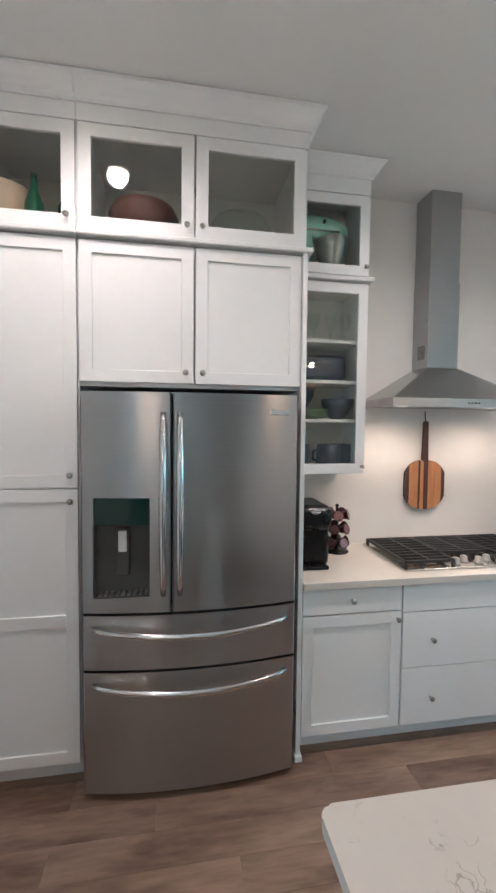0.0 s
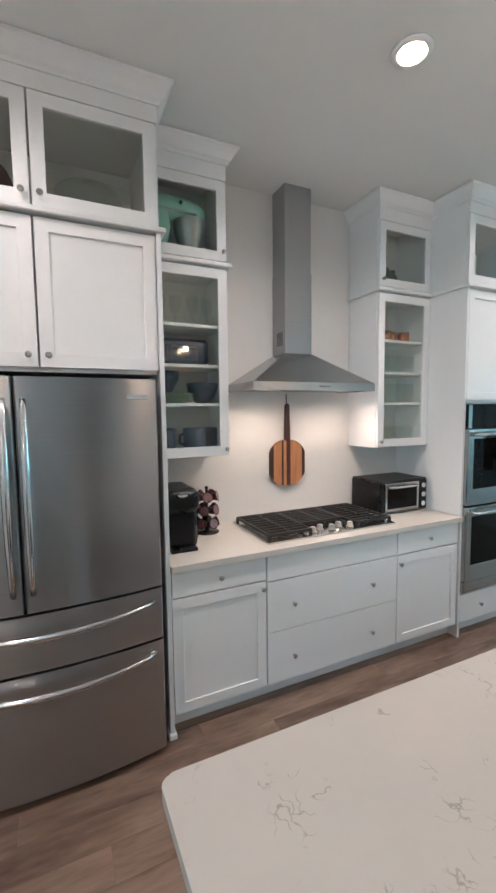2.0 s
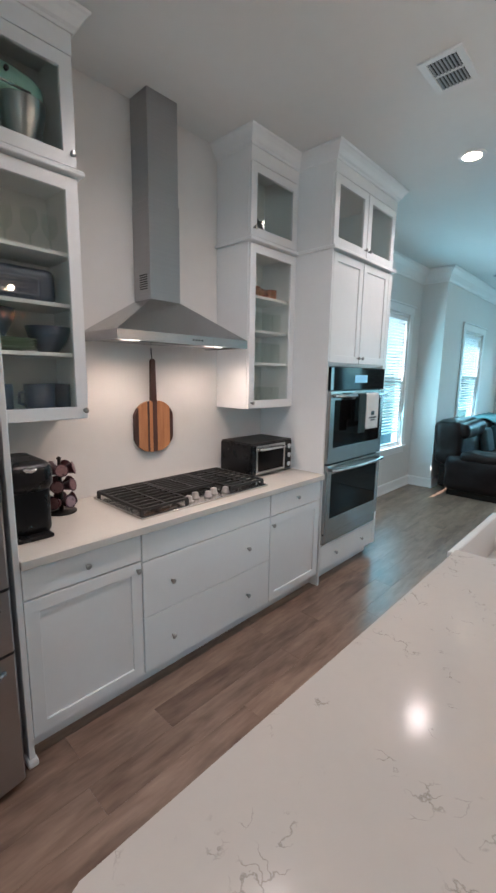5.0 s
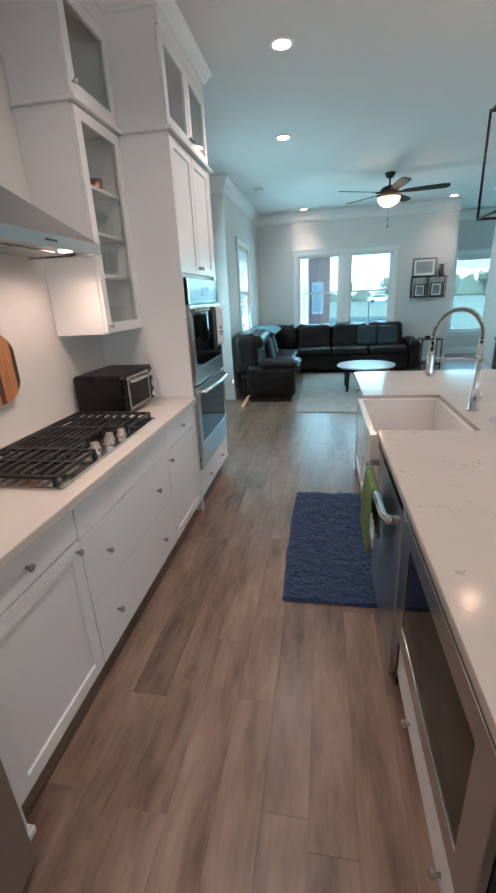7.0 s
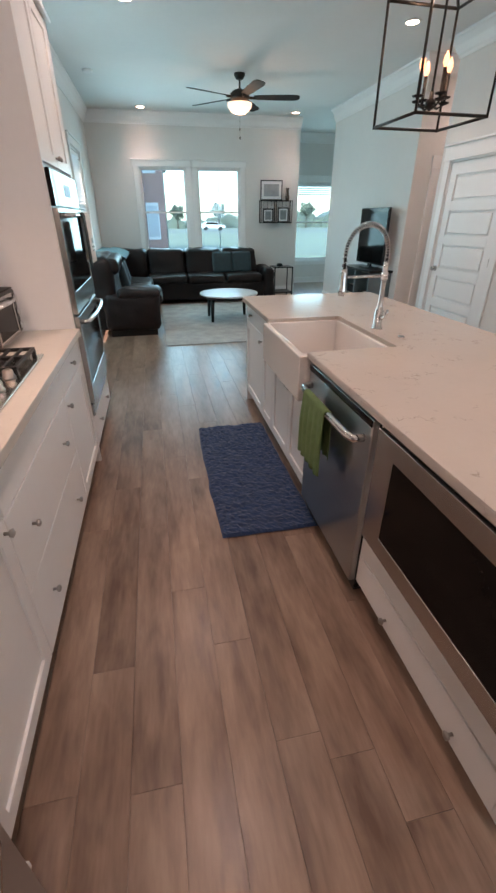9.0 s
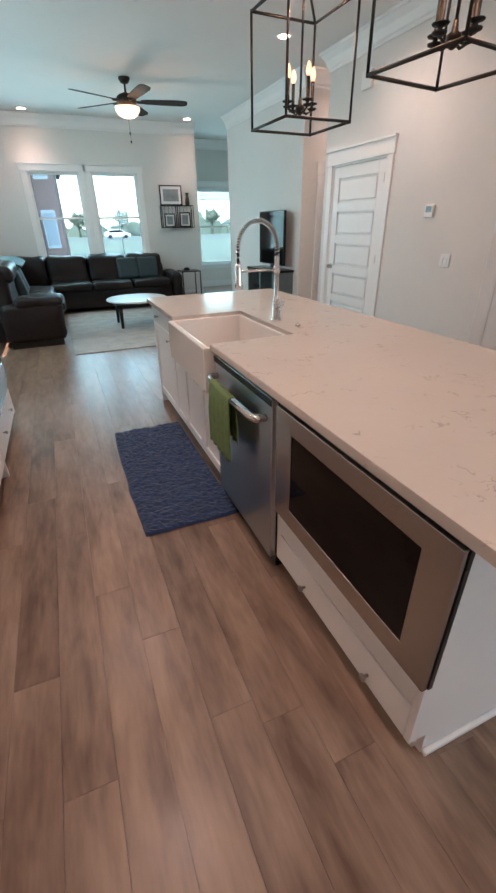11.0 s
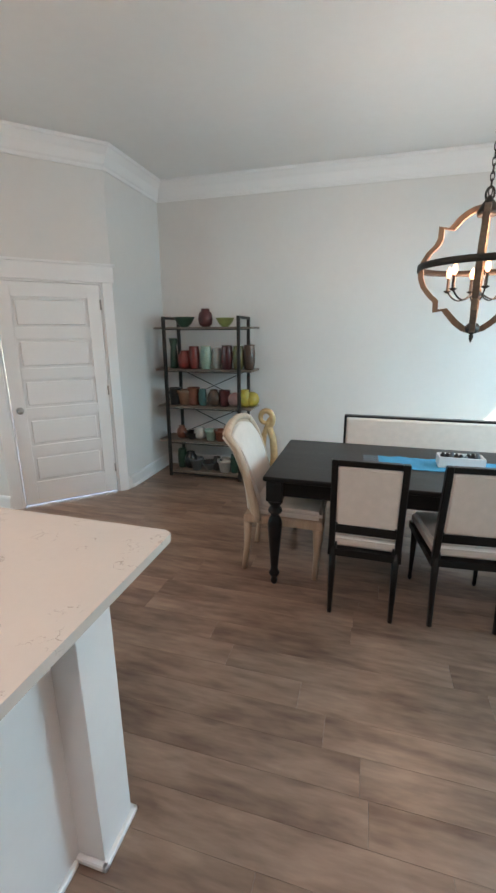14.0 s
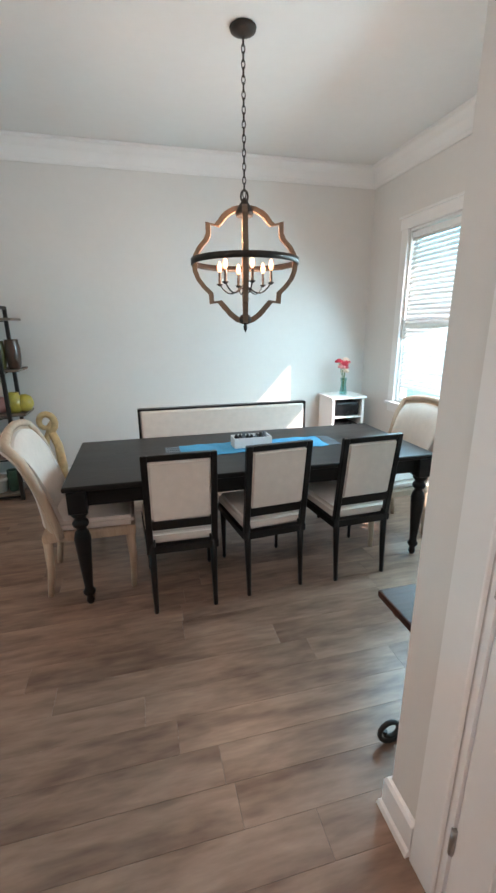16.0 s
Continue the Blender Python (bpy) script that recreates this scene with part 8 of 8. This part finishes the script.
far_house(22, 3.9, 4.2, 8, 7.5, SIDING, "white sided house with a red brick neighbour")
far_house(24, 1.35, 1.3, 7, 4.4, BRICK, "narrow red brick house front across the lawn", (0,), 0.3)
far_house(4, 14, 9, 8, 6, SIDING, "pale sided neighbouring house close to the window")
# leaf colour is paled and greyed to carry the distance haze
LEAFM = mat("hazed_leaves", (0.13, 0.155, 0.12), 0.7, vary=0.4, scale=3)
BARK = mat("bark", (0.09, 0.065, 0.05), 0.9, vary=0.3, scale=6, bump=0.5)


def tree(x, y, h, seed):
    rng = random.Random(seed)
    tr_ = thing("garden_tree", (x, y, ground_z), "leafy green tree beyond the road", "tree", "trees outside")
    bm = B()
    tube(bm, [(x, y, ground_z), (x + 0.1, y, ground_z + h * 0.3), (x, y + 0.1, ground_z + h * 0.75)], [0.22, 0.16, 0.05], 8)
    for k in range(5):
        a = rng.uniform(0, 6.28)
        z0 = ground_z + h * rng.uniform(0.3, 0.55)
        tube(bm, [(x, y, z0), (x + math.cos(a) * h * 0.12, y + math.sin(a) * h * 0.12, z0 + h * 0.12), (x + math.cos(a) * h * 0.25, y + math.sin(a) * h * 0.25, z0 + h * 0.22)], [0.08, 0.05, 0.02], 5)
    part("trunk", bm, BARK, tr_)
    vs_, fs_ = [], []
    for k in range(1500):
        a, e, r_ = rng.uniform(0, 6.28), rng.uniform(-1, 1), rng.uniform(0.35, 1) ** 0.5
        lump = 0.8 + 0.3 * math.sin(3 * a + seed) * math.cos(4 * e)
        p = Vector((math.cos(a) * math.sqrt(1 - e * e), math.sin(a) * math.sqrt(1 - e * e), e * 0.85)) * (h * 0.36 * r_ * lump) + Vector((x, y, ground_z + h * 0.66))
        s_ = rng.uniform(0.10, 0.26)
        u = Vector((rng.uniform(-1, 1), rng.uniform(-1, 1), rng.uniform(-1, 1))).normalized()
        w = u.cross(Vector((rng.uniform(-1, 1), rng.uniform(-1, 1), rng.uniform(-1, 1)))).normalized()
        i0 = len(vs_)
        vs_ += [tuple(p + u * s_ - ORG[tr_.name]), tuple(p + w * s_ * 0.5 - ORG[tr_.name]), tuple(p - u * s_ - ORG[tr_.name]), tuple(p - w * s_ * 0.5 - ORG[tr_.name])]
        fs_.append((i0, i0 + 1, i0 + 2, i0 + 3))
    me_ = bpy.data.meshes.new("crown")
    me_.from_pydata(vs_, [], fs_)
    me_.materials.append(LEAFM)
    ob = new("crown", me_)
    ob.parent = tr_


for i, (x, y, h) in enumerate([(98, -4, 4.6), (102, -13, 5.2), (96, -22, 4.8), (104, 5, 5), (99, -32, 5.5)]):
    tree(x, y, h, i + 3)
bm = B()
rng = random.Random(2)
vs_, fs_ = [], []
for k in range(190):
    y = -140 + 1.6 * k
    x = 110 + rng.uniform(-8, 8)
    h = rng.uniform(3.4, 5.0) * (1.0 + 0.25 * math.sin(k * 0.21))
    i0 = len(vs_)
    seg = 9
    for q in range(seg):
        a = math.pi * q / (seg - 1)
        vs_.append((x, y + 2.3 * math.cos(a) * rng.uniform(0.8, 1.3), ground_z - 1 + h * math.sin(a) * rng.uniform(0.8, 1.1)))
        vs_.append((x + 6, y + 2.3 * math.cos(a), ground_z - 1 + h * 0.8 * math.sin(a)))
    for q in range(seg - 1):
        fs_.append((i0 + 2 * q, i0 + 2 * q + 1, i0 + 2 * q + 3, i0 + 2 * q + 2))
    fs_.append(tuple(i0 + 2 * q for q in range(seg)))
me_ = bpy.data.meshes.new("backdrop")
me_.from_pydata(vs_, [], fs_)
me_.materials.append(LEAFM)
tagged(new("backdrop", me_), "hazy far line of trees on the horizon", "trees", kind="structure")
CARWHITE = mat("car_white", (0.75, 0.75, 0.75), 0.2, vary=0.02, coat=0.5)
TYRE = mat("tyre", (0.02, 0.02, 0.02), 0.8, vary=0.1)
car = thing("parked_car", (0, 0, 0), "white parked car beside the road", "car", "parked cars")
bm = B()
prism(bm, [(-2.2, 0.3), (2.2, 0.3), (2.25, 0.75), (1.3, 0.9), (0.7, 1.4), (-1.1, 1.42), (-1.9, 0.95), (-2.25, 0.85)], "x", -0.85, 0.85)
bmesh.ops.bevel(bm, geom=bm.edges[:], offset=0.06, segments=2, affect="EDGES")
part("body", bm, CARWHITE, car)
for sx in (-1, 1):
    bm = B()
    prism(bm, [(0.65, 1.32), (1.15, 0.93), (-1.7, 0.96), (-1.05, 1.34)], "x", sx * 0.852 - 0.004, sx * 0.852 + 0.004)
    part("side_glass", bm, BLACKGLASS, car)
    for yy in (-1.35, 1.35):
        bm = B()
        tube(bm, [(sx * 0.70, yy, 0.33), (sx * 0.87, yy, 0.33)], 0.33, 18)
        part("wheel", bm, TYRE, car)
car.matrix_basis = pose(85.0, -19.5, ground_z, 0, 0, 4)
copy_thing(car, pose(85.0, 2.2, ground_z, 0, 0, 2))
copy_thing(car, pose(85.0, -9.5, ground_z, 0, 0, 180))

# ---- floor planks ----
PW, PL, PT = 0.152, 1.22, 0.012
bm0 = B()
box(bm0, -PL / 2 + 0.0004, PL / 2 - 0.0004, -PW / 2 + 0.0004, PW / 2 - 0.0004, -PT + 0.001, 0.0, 0.0004)
me = bpy.data.meshes.new("plank")
bm0.to_mesh(me)
bm0.free()
me.materials.append(FLOORWOOD)
rng = random.Random(4)
rest = []
count = 0
y = -3.9
row = 0
while y < 2.95:
    x = -3.0 - rng.random() * PL
    while x < 11.4:
        cx, cy = x + PL / 2, y + PW / 2
        near = -1.6 < cx < 4.4 and -2.6 < cy < 2.1
        if near and count < 300:
            ob = new("plank", me)
            ob.location = (cx, cy, 0)
            ob.parent = subfloor
            count += 1
        else:
            rest.append((cx, cy))
        x += PL
    y += PW
    row += 1
bm = B()
for cx, cy in rest:
    vs = [bm.verts.new((cx + sx * (PL / 2 - 0.0004), cy + sy * (PW / 2 - 0.0004), z)) for z in (-PT + 0.001, 0) for sx, sy in ((-1, -1), (1, -1), (1, 1), (-1, 1))]
    bm.faces.new(vs[4:])
    for i in range(4):
        bm.faces.new((vs[i], vs[(i + 1) % 4], vs[4 + (i + 1) % 4], vs[4 + i]))
ob = finish("planks", bm, FLOORWOOD, None)
ob.parent = subfloor
tagged(ob, kind="stuff")
